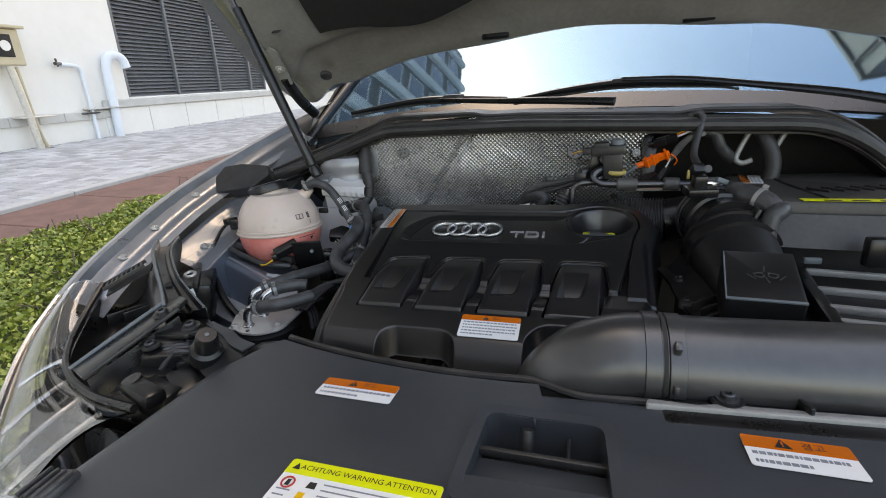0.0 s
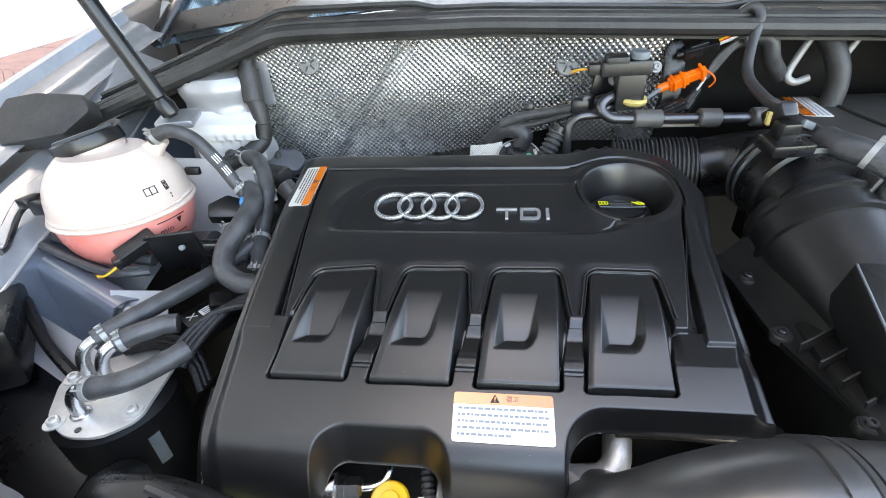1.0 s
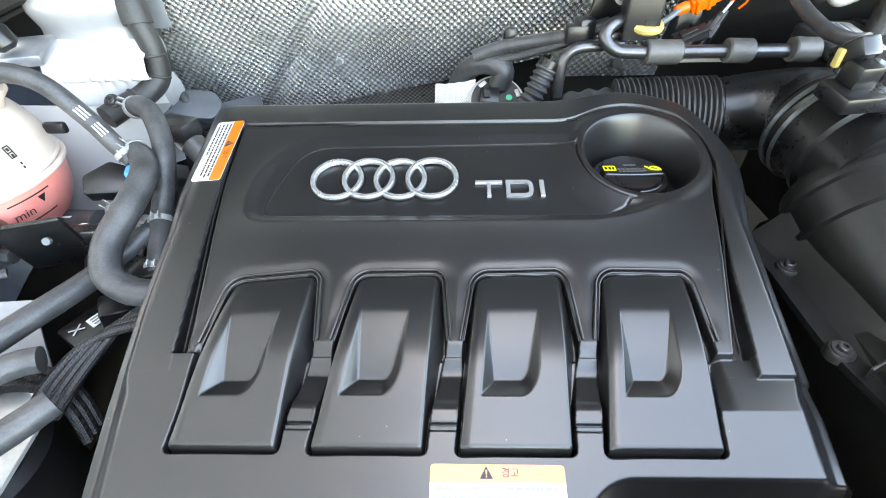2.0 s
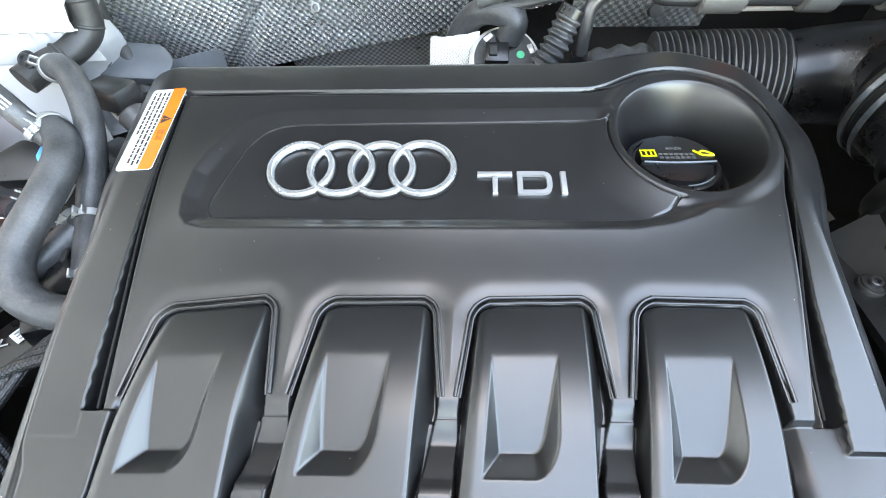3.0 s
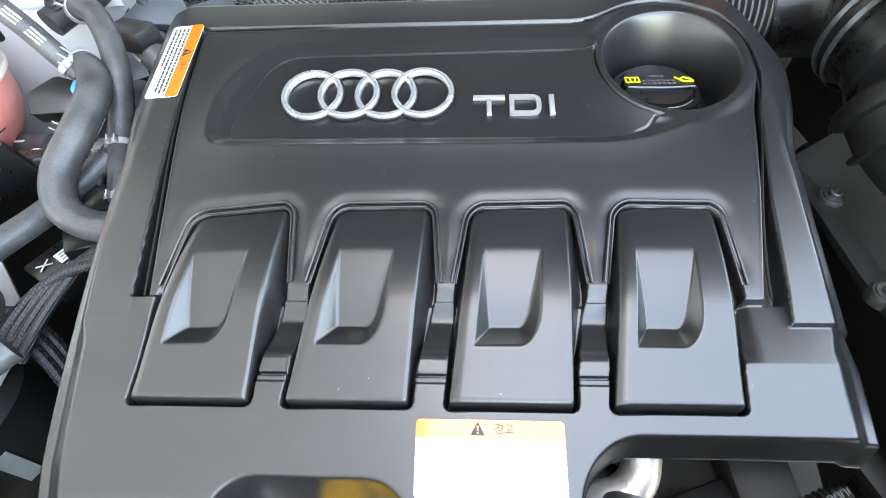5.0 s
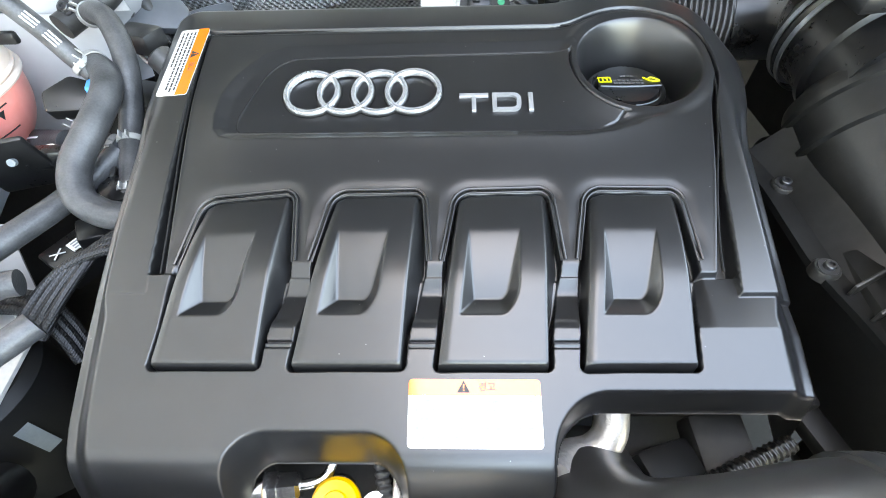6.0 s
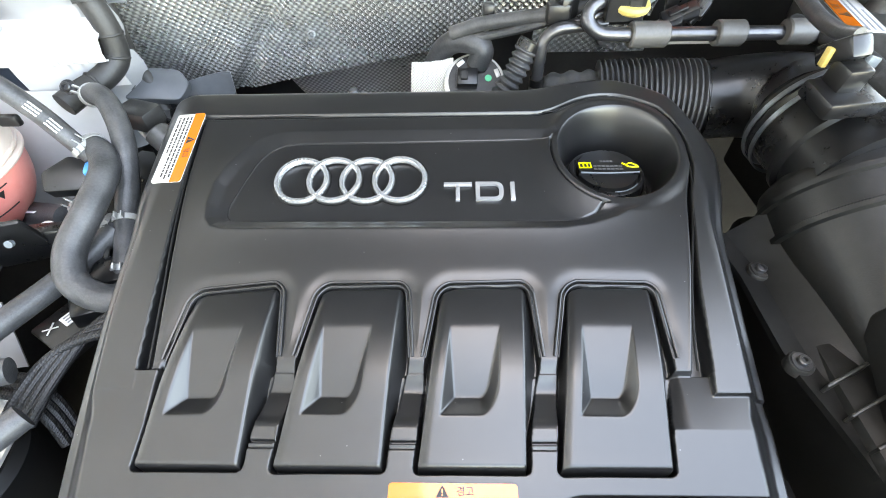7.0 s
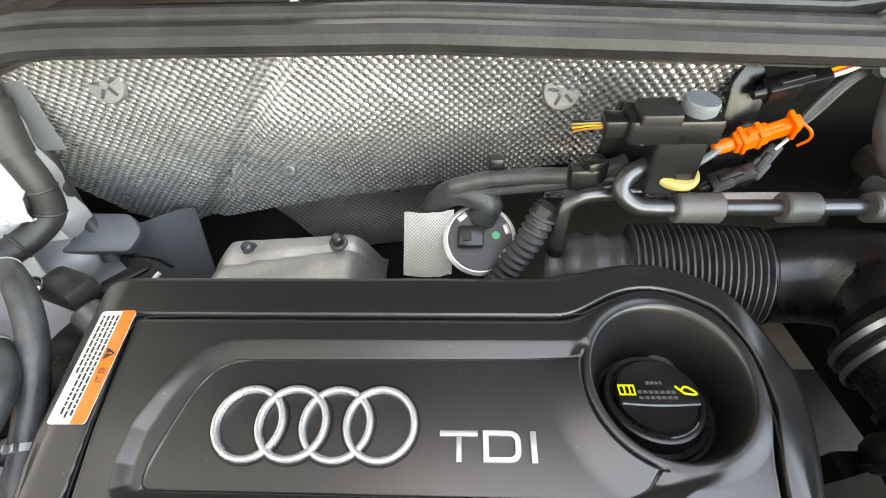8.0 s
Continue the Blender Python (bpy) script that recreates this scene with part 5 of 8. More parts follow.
# ---- engine and floor of the bay ----
def engine():
    t = thing("engine_block", (0, 0.15, 0.5), "dark diesel engine under its cover", "engine")
    part("block", box((0, 0.15, 0.66), (0.46, 0.44, 0.34), 0.02), DARK, t)
    part("head", box((0.0, 0.17, 0.855), (0.44, 0.32, 0.05), 0.012), DARK, t)
    part("lift_eye", box((0.02, 0.40, 0.86), (0.05, 0.01, 0.06), 0.004), TUBE, t)
    part("cover_mount", cyl((-0.19, 0.02, 0.87), (-0.19, 0.02, 0.92), 0.012, 16, 0.002), RUBBER, t)
    part("cover_mount", cyl((0.18, 0.28, 0.87), (0.18, 0.28, 0.985), 0.012, 16, 0.002), RUBBER, t)
    part("cover_mount", cyl((-0.19, 0.28, 0.87), (-0.19, 0.28, 0.985), 0.012, 16, 0.002), RUBBER, t)
    # what the left arch shows: injector line with union nut, dipstick, loom
    part("injector_line", tube([(-0.100, -0.050, 0.868), (-0.090, -0.049, 0.869), (-0.080, -0.044, 0.870), (-0.076, -0.034, 0.874), (-0.076, -0.015, 0.876)], 0.0042, 12), STEEL, t)
    part("union_nut", lathe((-0.122, -0.052, 0.866), (1, 0.08, 0.06), [(0, 0.012), (0.010, 0.012), (0.010, 0.0105), (0.023, 0.0105), (0.025, 0.007)], 6), STEEL, t, smooth=20)
    part("union_body", lathe((-0.134, -0.052, 0.866), (1, 0.05, 0.05), [(0, 0.010), (0.004, 0.014), (0.014, 0.014), (0.016, 0.010)], 20), STEEL, t)
    part("loom_sleeve", tube([(-0.045, -0.02, 0.87), (-0.040, -0.05, 0.862), (-0.030, -0.085, 0.845)], 0.0055, 10, 8, ribs=14, depth=0.0007), RUBBER, t)
    part("engine_bracket", box((-0.028, -0.045, 0.862), (0.012, 0.045, 0.006), 0.002, (0, 20, 0)), ZINC, t)
    bolt(t, (-0.045, -0.062, 0.862), (0.2, -0.3, 1), 0.006)
    bolt(t, (-0.060, -0.012, 0.868), (0.2, -0.3, 1), 0.004, BLACK)
    # what the right arch shows
    part("coolant_bend", tube([(0.074, -0.050, 0.892), (0.080, -0.038, 0.882), (0.092, -0.031, 0.873), (0.108, -0.027, 0.872), (0.120, -0.017, 0.878), (0.124, 0.002, 0.888)], 0.0125, 18), CAST, t, "dull metal coolant bend")
    part("rail_pipe", tube([(0.120, 0.000, 0.905), (0.17, 0.003, 0.902), (0.225, 0.004, 0.897)], 0.009, 12, flat=0.6), TUBE, t)
    part("rail_end", box((0.243, 0.003, 0.897), (0.034, 0.018, 0.018), 0.004, (0, 6, 0)), BLACK, t)
    part("bracket_arm", box((0.262, -0.02, 0.885), (0.020, 0.055, 0.014), 0.004, (10, 0, 24)), MATTB, t)
    part("loom_sleeve", tube([(0.15, -0.060, 0.865), (0.20, -0.040, 0.872), (0.245, -0.022, 0.878)], 0.006, 10, 8, ribs=22, depth=0.0007), BLACK, t)
    part("plate", box((0.16, -0.035, 0.85), (0.05, 0.03, 0.04), 0.005, (0, 15, 20)), MATTB, t)
    part("plate", box((0.205, -0.02, 0.855), (0.04, 0.05, 0.03), 0.005, (10, -5, 5)), DARK, t)
    part("starter_can", cyl((0.02, -0.085, 0.845), (0.068, -0.090, 0.842), 0.018, 24, 0.003), ZINC, t, "bright zinc-plated valve body")
    part("can_clamp", lathe((0.024, -0.085, 0.845), (1, -0.1, -0.06), [(0, 0.0195), (0.006, 0.0195)], 24, False), TUBE, t)
    part("can_clamp", lathe((0.060, -0.089, 0.843), (1, -0.1, -0.06), [(0, 0.0195), (0.006, 0.0195)], 24, False), TUBE, t)
    rnd = random.Random(11)
    for k in range(26):
        x, y = rnd.uniform(-0.30, 0.42), rnd.uniform(-0.13, 0.0)
        z = rnd.uniform(0.72, 0.82)
        part("ancillary", box((x, y, z), (rnd.uniform(0.02, 0.07), rnd.uniform(0.02, 0.06), rnd.uniform(0.02, 0.06)), 0.006, (rnd.uniform(-20, 20), rnd.uniform(-20, 20), rnd.uniform(-40, 40))), rnd.choice([DARK, MATTB, BLACK, TUBE]), t)
    return t


engine()


def dipstick():
    t = thing("dipstick", (-0.07, -0.06, 0.84), "yellow plastic ring-handled oil dipstick", "dipstick")
    part("stem", cyl((-0.0705, -0.050, 0.80), (-0.0705, -0.052, 0.868), 0.005, 12), BLACK, t)
    part("collar", lathe((-0.0705, -0.052, 0.857), (0, -0.25, 1), [(0, 0.011), (0.006, 0.0125), (0.010, 0.011)], 20), BLACK, t)
    part("handle", lathe((-0.0705, -0.060, 0.864), (0.0, -0.30, 1), [(0, 0.010), (0.002, 0.0165), (0.009, 0.0170), (0.012, 0.0150), (0.011, 0.009), (0.013, 0.008), (0.013, 0.0001)], 32), YELLOWP, t)
    part("finger_tab", box((-0.0705, -0.078, 0.860), (0.012, 0.014, 0.005), 0.002, (18, 0, 0)), YELLOWP, t)


dipstick()

single("undertray", sheet(lambda u, v: (-0.75 + 1.75 * u, -0.50 + 1.2 * v, 0.42 + 0.02 * vnoise((u, v, 0), 5)), 30, 24, 0.004), DARK, "black undertray below the engine", "undertray", kind="structure")
single("radiator_carrier", box((0.1, -0.33, 0.60), (0.75, 0.22, 0.40), 0.02), DARK, "black radiator carrier behind the front panel", "radiator carrier", kind="structure")


def far_wing():
    t = thing("far_inner_wing", (0.62, 0.3, 0.8), "dark inner wing beside the battery", "inner wing", kind="structure")
    part("sheet", sheet(lambda u, v: (0.92 - 0.03 * v, -0.35 + 0.95 * u, 1.02 + 0.14 * u - 0.55 * v), 20, 12, 0.004), DARK, t)
    def outer(u, v):
        p = fender_edge(u)
        a = v * 1.45
        return Vector((-p.x + 0.24, p.y, p.z)) + Vector((0.10 * math.sin(a) + 0.05 * v, 0, -0.07 * (1 - math.cos(a)) - 0.42 * v * v))
    part("outer_skin", sheet(outer, 40, 14, 0.0015), SILVER, t)
    part("flange", sheet(lambda u, v: Vector((-fender_edge(u).x + 0.24 - 0.09 * v, fender_edge(u).y, fender_edge(u).z - 0.03 * v)), 40, 5, 0.0015), SILVER, t)


far_wing()


# ---- intake side: bellows, air meter, filter box, snorkel ----
def intake_hose():
    t = thing("intake_hose", (0.25, 0.37, 0.98), "black corrugated rubber intake hose with an elbow", "intake hose")
    part("smooth_end", tube([(0.118, 0.395, 0.975), (0.15, 0.385, 0.985), (0.185, 0.378, 0.990)], 0.034, 24, 6, ribs=4, depth=0.0015), RUBBER, t)
    part("bellows", tube([(0.18, 0.378, 0.990), (0.225, 0.372, 0.994), (0.285, 0.362, 0.998)], 0.0415, 36, 8, ribs=20, depth=0.0026), RUBBER, t)
    part("elbow", tube([(0.282, 0.362, 0.998), (0.32, 0.360, 1.004), (0.352, 0.345, 1.012), (0.362, 0.318, 1.020), (0.352, 0.290, 1.026), (0.345, 0.272, 1.028)], lambda f: 0.040 + 0.008 * f, 28), BLACK, t)


intake_hose()


def air_meter():
    t = thing("air_mass_meter", (0.33, 0.24, 0.98), "black air mass meter body clamped to the intake elbow", "air meter")
    d = Vector((0.16, -1, -0.12)).normalized()
    c = Vector((0.338, 0.285, 1.028))
    part("body", lathe(c, d, [(0, 0.049), (0.012, 0.051), (0.014, 0.047), (0.045, 0.047), (0.047, 0.052), (0.052, 0.052), (0.054, 0.047), (0.085, 0.050)], 48), BLACK, t)
    for s in (0.006, 0.018):
        part("band_clamp", lathe(c + d * s, d, [(0, 0.0515), (0, 0.0528), (0.004, 0.0528), (0.004, 0.0515)], 48, False), CLAMPS, t, "bright steel band clamp")
    part("clamp_screw", box(c + d * 0.012 + Vector((-0.004, 0, 0.055)), (0.020, 0.012, 0.010), 0.002), STEEL, t)
    s = part("sensor_housing", box((0.312, 0.226, 1.078), (0.044, 0.034, 0.014), 0.003, (8, 0, 8)), BLACK, t)
    part("sensor_body", box((0.310, 0.230, 1.092), (0.020, 0.020, 0.022), 0.003, (8, 0, 8)), BLACK, s)
    part("connector", box((0.306, 0.242, 1.106), (0.018, 0.030, 0.016), 0.003, (-38, 0, 14)), BLACK, t)
    part("lock_tab", box((0.296, 0.241, 1.102), (0.004, 0.006, 0.014), 0.001), OCHRE, t)
    part("lock_tab", box((0.350, 0.262, 1.088), (0.022, 0.004, 0.008), 0.001, (0, 20, 30)), GREYP, t)


air_meter()


def filter_box():
    t = thing("air_filter_box", (0.37, 0.08, 0.9), "black plastic air filter box with ribbed round lid", "air filter box")
    p0, d = Vector((0.350, 0.226, 1.014)), Vector((0.10, -0.93, -0.36)).normalized()
    prof = [(0, 0.050), (0.006, 0.058), (0.010, 0.060), (0.018, 0.0605), (0.0195, 0.065), (0.0235, 0.065), (0.025, 0.061), (0.046, 0.0610), (0.0475, 0.065), (0.0515, 0.065), (0.053, 0.060), (0.09, 0.056), (0.14, 0.052), (0.165, 0.050)]
    part("lid", lathe(p0 - Vector((0, 0, 0.010)), d, prof, 64), BOXB, t)
    part("lid_step", box((0.392, 0.215, 1.035), (0.050, 0.034, 0.034), 0.006, (0, 0, -10)), BOXB, t)
    # square cover in front with a moulded mark
    m = frame_at((0.346, 0.032, 1.0075), (1.346, -0.05, 1.0075), (0, -0.27, 1))
    part("front_cover", slab([(-0.044, -0.053), (0.036, -0.053), (0.044, 0.055), (-0.034, 0.055)], m @ pose(0, 0, -0.05), 0.052, 0.003, 0.005), BOXB, t)
    part("cover_edge", slab([(-0.043, -0.0535), (0.035, -0.0535), (0.035, -0.0495), (-0.043, -0.0495)], m @ pose(0, 0, 0.0015), 0.002, 0.0005), GREYP, t, "pale strip along the cover's edge")
    part("cover_edge", slab([(-0.0435, -0.050), (-0.0418, -0.050), (-0.0325, 0.052), (-0.0342, 0.052)], m @ pose(0, 0, 0.0010), 0.0015, 0.0004), GREYP, t)
    bm = B()
    for x, y, a in ((-0.008, 0.004, 20), (0.008, 0.004, -20), (0, 0.014, 80), (0, -0.010, 100), (-0.016, -0.004, -50), (0.016, -0.004, 50)):
        bm = join(bm, slab([(-0.006, -0.0008), (0.006, -0.0008), (0.006, 0.0008), (-0.006, 0.0008)], m @ pose(x + 0.005, y, 0.0018, 0, 0, a), 0.0008))
    for x in (-0.007, 0.007):
        bm = join(bm, torus(m @ Vector((x + 0.005, 0, 0.0022)), (0, -0.24, 1), 0.005, 0.0007, 20, 6))
    part("moulded_mark", bm, RUBBER, t)
    # lower half with fins and a screwed strip
    part("lower_box", box((0.43, 0.085, 0.90), (0.28, 0.30, 0.11), 0.012), BOXB, t)
    strip = [(0.262, 0.205, 0.956), (0.274, 0.163, 0.9515), (0.276, 0.120, 0.9500), (0.279, 0.078, 0.948), (0.290, 0.035, 0.946), (0.300, -0.010, 0.944), (0.307, -0.045, 0.942)]
    bm = B()
    pts = spline(strip, 5)
    rows = [[bm.verts.new(p + Vector((dx, 0, dz))) for dx, dz in ((-0.008, -0.006), (-0.008, 0.0), (0.010, 0.0), (0.010, -0.006))] for p in pts]
    for a, b in zip(rows, rows[1:]):
        for k in range(4):
            bm.faces.new((a[k], a[(k + 1) % 4], b[(k + 1) % 4], b[k]))
    part("screw_strip", bm, BOXB, t)
    def wall(u, v):
        q = pts[int(round(u * (len(pts) - 1)))]
        s = max(0.0, min(1.0, (0.226 - q.y) / 0.9))
        r = 0.056 - 0.01 * s
        c = Vector((0.350 + 0.10 * s * 0.9, q.y, 1.000 - 0.36 * (0.226 - q.y) * 1.05))
        top = c + Vector((-r * 0.84, 0, r * 0.30 + 0.03 * max(0, 0.09 - q.y)))
        return (q + Vector((0.008, 0, 0.0))).lerp(top, v) + Vector((0.004 * math.sin(math.pi * v), 0, 0))
    part("side_wall", sheet(wall, len(pts) - 1, 10, 0.002), BOXB, t)
    for p in ((0.283, 0.162, 0.952), (0.277, 0.077, 0.9485), (0.292, -0.020, 0.9455)):
        part("screw_lug", lathe((p[0], p[1], p[2] - 0.006), (0, 0, 1), [(0, 0.0095), (0.007, 0.0095), (0.0085, 0.0085)], 24), DUSTY, t)
        bolt(t, (p[0], p[1], p[2] + 0.0025), (0, -0.1, 1), 0.0042, TUBE)
    for k in range(6):
        y = 0.062 - 0.021 * k
        part("fin", box((0.296 + 0.20 * (0.062 - y), y, 0.956), (0.034, 0.0022, 0.014), 0.0006, (0, -14, 24)), DUSTY, t)
    part("flange", box((0.345, 0.03, 0.928), (0.06, 0.19, 0.006), 0.002, (0, 0, 5)), BOXB, t)


filter_box()


def snorkel():
    t = thing("intake_snorkel", (0.25, -0.11, 0.88), "glossy black intake snorkel pipe across the front", "intake pipe")
    part("elbow", tube([(0.105, -0.035, 0.83), (0.105, -0.075, 0.872), (0.118, -0.100, 0.912), (0.148, -0.108, 0.944), (0.185, -0.106, 0.956), (0.215, -0.104, 0.956)], lambda f: 0.043 + 0.007 * f, 40), PIPEB, t)
    part("pipe", tube([(0.215, -0.104, 0.956), (0.30, -0.101, 0.956), (0.40, -0.095, 0.956), (0.55, -0.084, 0.954), (0.80, -0.064, 0.948)], 0.0492, 44), PIPEB, t)
    for x, r in ((0.200, 0.0518), (0.2215, 0.0512)):
        part("joint_band", lathe((x, -0.1045, 0.956), (1, 0.02, 0), [(0, r - 0.003), (0.001, r), (0.015, r), (0.016, r - 0.003)], 40, False), PIPEB, t)
    part("joint_gap", lathe((0.217, -0.1040, 0.956), (1, 0.02, 0), [(0, 0.0515), (0.0035, 0.0515)], 40, False), DARK, t)
    part("lock_tab", box((0.229, -0.1425, 0.991), (0.007, 0.010, 0.018), 0.002, (35, 0, 0)), PIPEB, t)
    part("lock_tab", box((0.229, -0.1555, 0.955), (0.006, 0.006, 0.010), 0.002), PIPEB, t)


snorkel()


def snorkel_tray():
    t = thing("snorkel_tray", (0.45, -0.16, 0.90), "black tray with pale strip under the intake snorkel", "tray")
    part("tray", box((0.45, -0.150, 0.930), (0.48, 0.055, 0.030), 0.006, (0, 0, 4)), BLACK, t)
    part("pale_strip", slab([(0.200, -0.1745), (0.70, -0.140), (0.70, -0.128), (0.262, -0.160), (0.245, -0.165), (0.203, -0.164)], pose(0, 0, 0.9435), 0.006, 0.002, 0.004), CLIPG, t, "pale grey worn front strip")
    part("rib", box((0.33, -0.148, 0.950), (0.004, 0.030, 0.012), 0.001, (0, 0, 20)), BLACK, t)
    for x, y in ((0.272, -0.152), (0.42, -0.138)):
        part("screw_lug", lathe((x, y, 0.943), (0, -0.1, 1), [(0, 0.015), (0.006, 0.015), (0.008, 0.013)], 24), BLACK, t)
        bolt(t, (x, y, 0.951), (0, -0.1, 1), 0.006, TUBE)


snorkel_tray()


def slat_grille():
    t = thing("slatted_cover", (0.50, 0.05, 0.92), "black slatted cover with pale grey bars beside the filter box", "slatted cover")
    part("tray", box((0.52, 0.06, 0.945), (0.22, 0.25, 0.03), 0.006, (0, 0, -2)), DARK, t)
    for x0, y in ((0.438, 0.150), (0.424, 0.076), (0.414, 0.016), (0.408, -0.024)):
        part("bar", box(((x0 + 0.64) / 2, y - 0.012, 0.976), (0.64 - x0, 0.009, 0.009), 0.002, (0, 0, -9)), CLIPG, t, "pale grey bar")
    part("end_post", box((0.418, 0.055, 0.966), (0.016, 0.225, 0.026), 0.004, (0, 0, -9)), BLACK, t)


slat_grille()


def battery():
    t = thing("battery_box", (0.55, 0.30, 0.85), "black battery box with sloping lid and stickers", "battery box")
    part("case", slab([(0.418, 0.225), (0.80, 0.19), (0.82, 0.50), (0.410, 0.47)], pose(0, 0, 0.85), 0.20, 0.006, 0.02), DARK, t)
    part("lid", slab([(0.408, 0.205), (0.80, 0.175), (0.82, 0.50), (0.402, 0.475)], pose(0, 0, 1.045, 0.0, 0, 0), 0.022, 0.006, 0.018), BATT, t)
    part("front_wall", sheet(lambda u, v: (0.408 + 0.257 * u, 0.200 - 0.01 * u - 0.02 * v - 0.01 * math.sin(3 * u), 1.048 - 0.045 * v), 20, 8, 0.004), BATT, t)
    part("lid_seam", tube([(0.476, 0.475, 1.0678), (0.470, 0.36, 1.0678), (0.478, 0.22, 1.0678)], 0.0022, 6), DARK, t)
    st = part("yellow_sticker", slab([(0.442, 0.200), (0.64, 0.188), (0.64, 0.206), (0.442, 0.217)], pose(0, 0, 1.0672), 0.0008), YELLOW, t, "yellow warning strip with dark print")
    for k in range(5):
        part("print_bar", slab([(0.466 + 0.032 * k, 0.197 - 0.002 * k), (0.486 + 0.032 * k, 0.196 - 0.002 * k), (0.486 + 0.032 * k, 0.203 - 0.002 * k), (0.466 + 0.032 * k, 0.204 - 0.002 * k)], pose(0, 0, 1.0681), 0.0003), INK, st)
    for k in range(6):
        part("lid_rib", box((0.49 + 0.021 * k, 0.285 + 0.004 * k, 1.069), (0.003, 0.034, 0.005), 0.001, (0, 0, 38)), BLACK, t)
    part("latch", box((0.505, 0.135, 1.012), (0.024, 0.018, 0.040), 0.004), BLACK, t)
    part("latch_bar", box((0.448, 0.160, 0.990), (0.022, 0.006, 0.009), 0.002), GREYP, t)
    sticker(t, frame_at((0.4335, 0.4140, 1.0672), (0.4561, 0.5240, 1.0672), (0, 0, 1)), 0.100, 0.034, 0.014, 3)


battery()


# ---- back of the engine: turbo cover, actuator, pipes, valve, plugs ----
def turbo_cover():
    t = thing("turbo_heat_cover", (-0.16, 0.43, 0.88), "stamped dull aluminium heat cover over the turbocharger", "heat cover")

    def fn(u, v):
        x = -0.265 + 0.205 * u
        y = 0.375 + 0.115 * v
        e = min(u, 1 - u) * 5.5
        f = min(v, 1 - v) * 4.5
        dome = (1 - max(0, 1 - e) ** 2) * (1 - max(0, 1 - f) ** 2)
        z = 0.885 + 0.062 * dome + 0.016 * u - 0.004 * math.exp(-((v - 0.45 - 0.2 * u) / 0.04) ** 2)
        return x, y, z + 0.002 * vnoise((x, y, 0), 30)
    part("pressing", sheet(fn, 60, 34, 0.0015), CAST, t)
    for p in ((-0.208, 0.452, 0.948), (-0.106, 0.454, 0.958)):
        part("acorn_bolt", lathe(p, (0, -0.3, 1), [(0, 0.0105), (0.003, 0.0100), (0.004, 0.007), (0.012, 0.006), (0.014, 0.004), (0.0145, 0.0001)], 18), TUBE, t)
    part("stamped_text_bar", box((-0.155, 0.462, 0.9555), (0.030, 0.004, 0.001), 0.0003), CAST, t)


turbo_cover()


def actuator():
    t = thing("turbo_actuator", (0.06, 0.42, 0.95), "round turbo actuator with black plug and foil flap", "actuator")
    c, d = Vector((0.047, 0.421, 0.990)), Vector((0.05, -0.62, 0.78)).normalized()
    part("can", lathe(c - d * 0.03, d, [(0, 0.030), (0.030, 0.032), (0.032, 0.036), (0.036, 0.036), (0.037, 0.033), (0.039, 0.033), (0.040, 0.0001)], 40), ZINC, t)
    part("face", lathe(c + d * 0.009, d, [(0, 0.0315), (0.003, 0.031), (0.0035, 0.0001)], 40), DUSTY, t)
    u = Vector((1, 0, 0)) - d * d.x
    u.normalize()
    v = d.cross(u)
    for a in (20, 75, 130, -35):
        q = c + d * 0.0125 + (u * math.cos(radians(a)) + v * math.sin(radians(a))) * 0.027
        b = box((0, 0, 0), (0.010, 0.005, 0.002), 0.0006, (0, 0, a + 90))
        bmesh.ops.transform(b, matrix=basis(u, v, d, q), verts=b.verts)
        part("clip_tab", b, ZINC, t)
    b = box((0, 0, 0), (0.024, 0.020, 0.014), 0.002)
    bmesh.ops.transform(b, matrix=basis(u, v, d, c + d * 0.018 + u * -0.010), verts=b.verts)
    pl = part("plug", b, BLACK, t)
    b = box((0, 0, 0), (0.008, 0.010, 0.004), 0.001)
    bmesh.ops.transform(b, matrix=basis(u, v, d, c + d * 0.026 + u * -0.014), verts=b.verts)
    part("plug_latch", b, DARK, pl)
    part("paint_dot", lathe(c + d * 0.0122 + u * 0.015 + v * 0.003, d, [(0, 0.004), (0.0008, 0.004)], 16), GREENP, t, "green paint dot")
    part("foil_flap", sheet(lambda a, b: (-0.028 + 0.050 * a - 0.003 * b, 0.446 - 0.030 * b - 0.007 * a - 0.004 * math.sin(3.1 * a), 1.0075 - 0.060 * b + 0.008 * a + 0.0012 * vnoise((a, b, 0), 6)), 24, 24, 0.0012), FOILF, t, "pale fine-ribbed aluminium foil flap")


actuator()
part_corr = thing("vent_hose", (0.085, 0.39, 0.97), "black corrugated vent hose behind the engine", "hose")
part("sleeve", tube([(0.100, 0.392, 1.045), (0.088, 0.385, 1.020), (0.070, 0.378, 0.990), (0.055, 0.37, 0.965)], 0.0115, 18, 8, ribs=13, depth=0.0014), RUBBER, part_corr)
part("cuff", tube([(0.099, 0.392, 1.043), (0.104, 0.394, 1.052)], 0.0125, 18, 4), BLACK, part_corr)


def wire(name, pts, r, material, label, cat="cable", n=8, steps=6):
    return single(name, tube(pts, r, n, steps), material, label, cat)


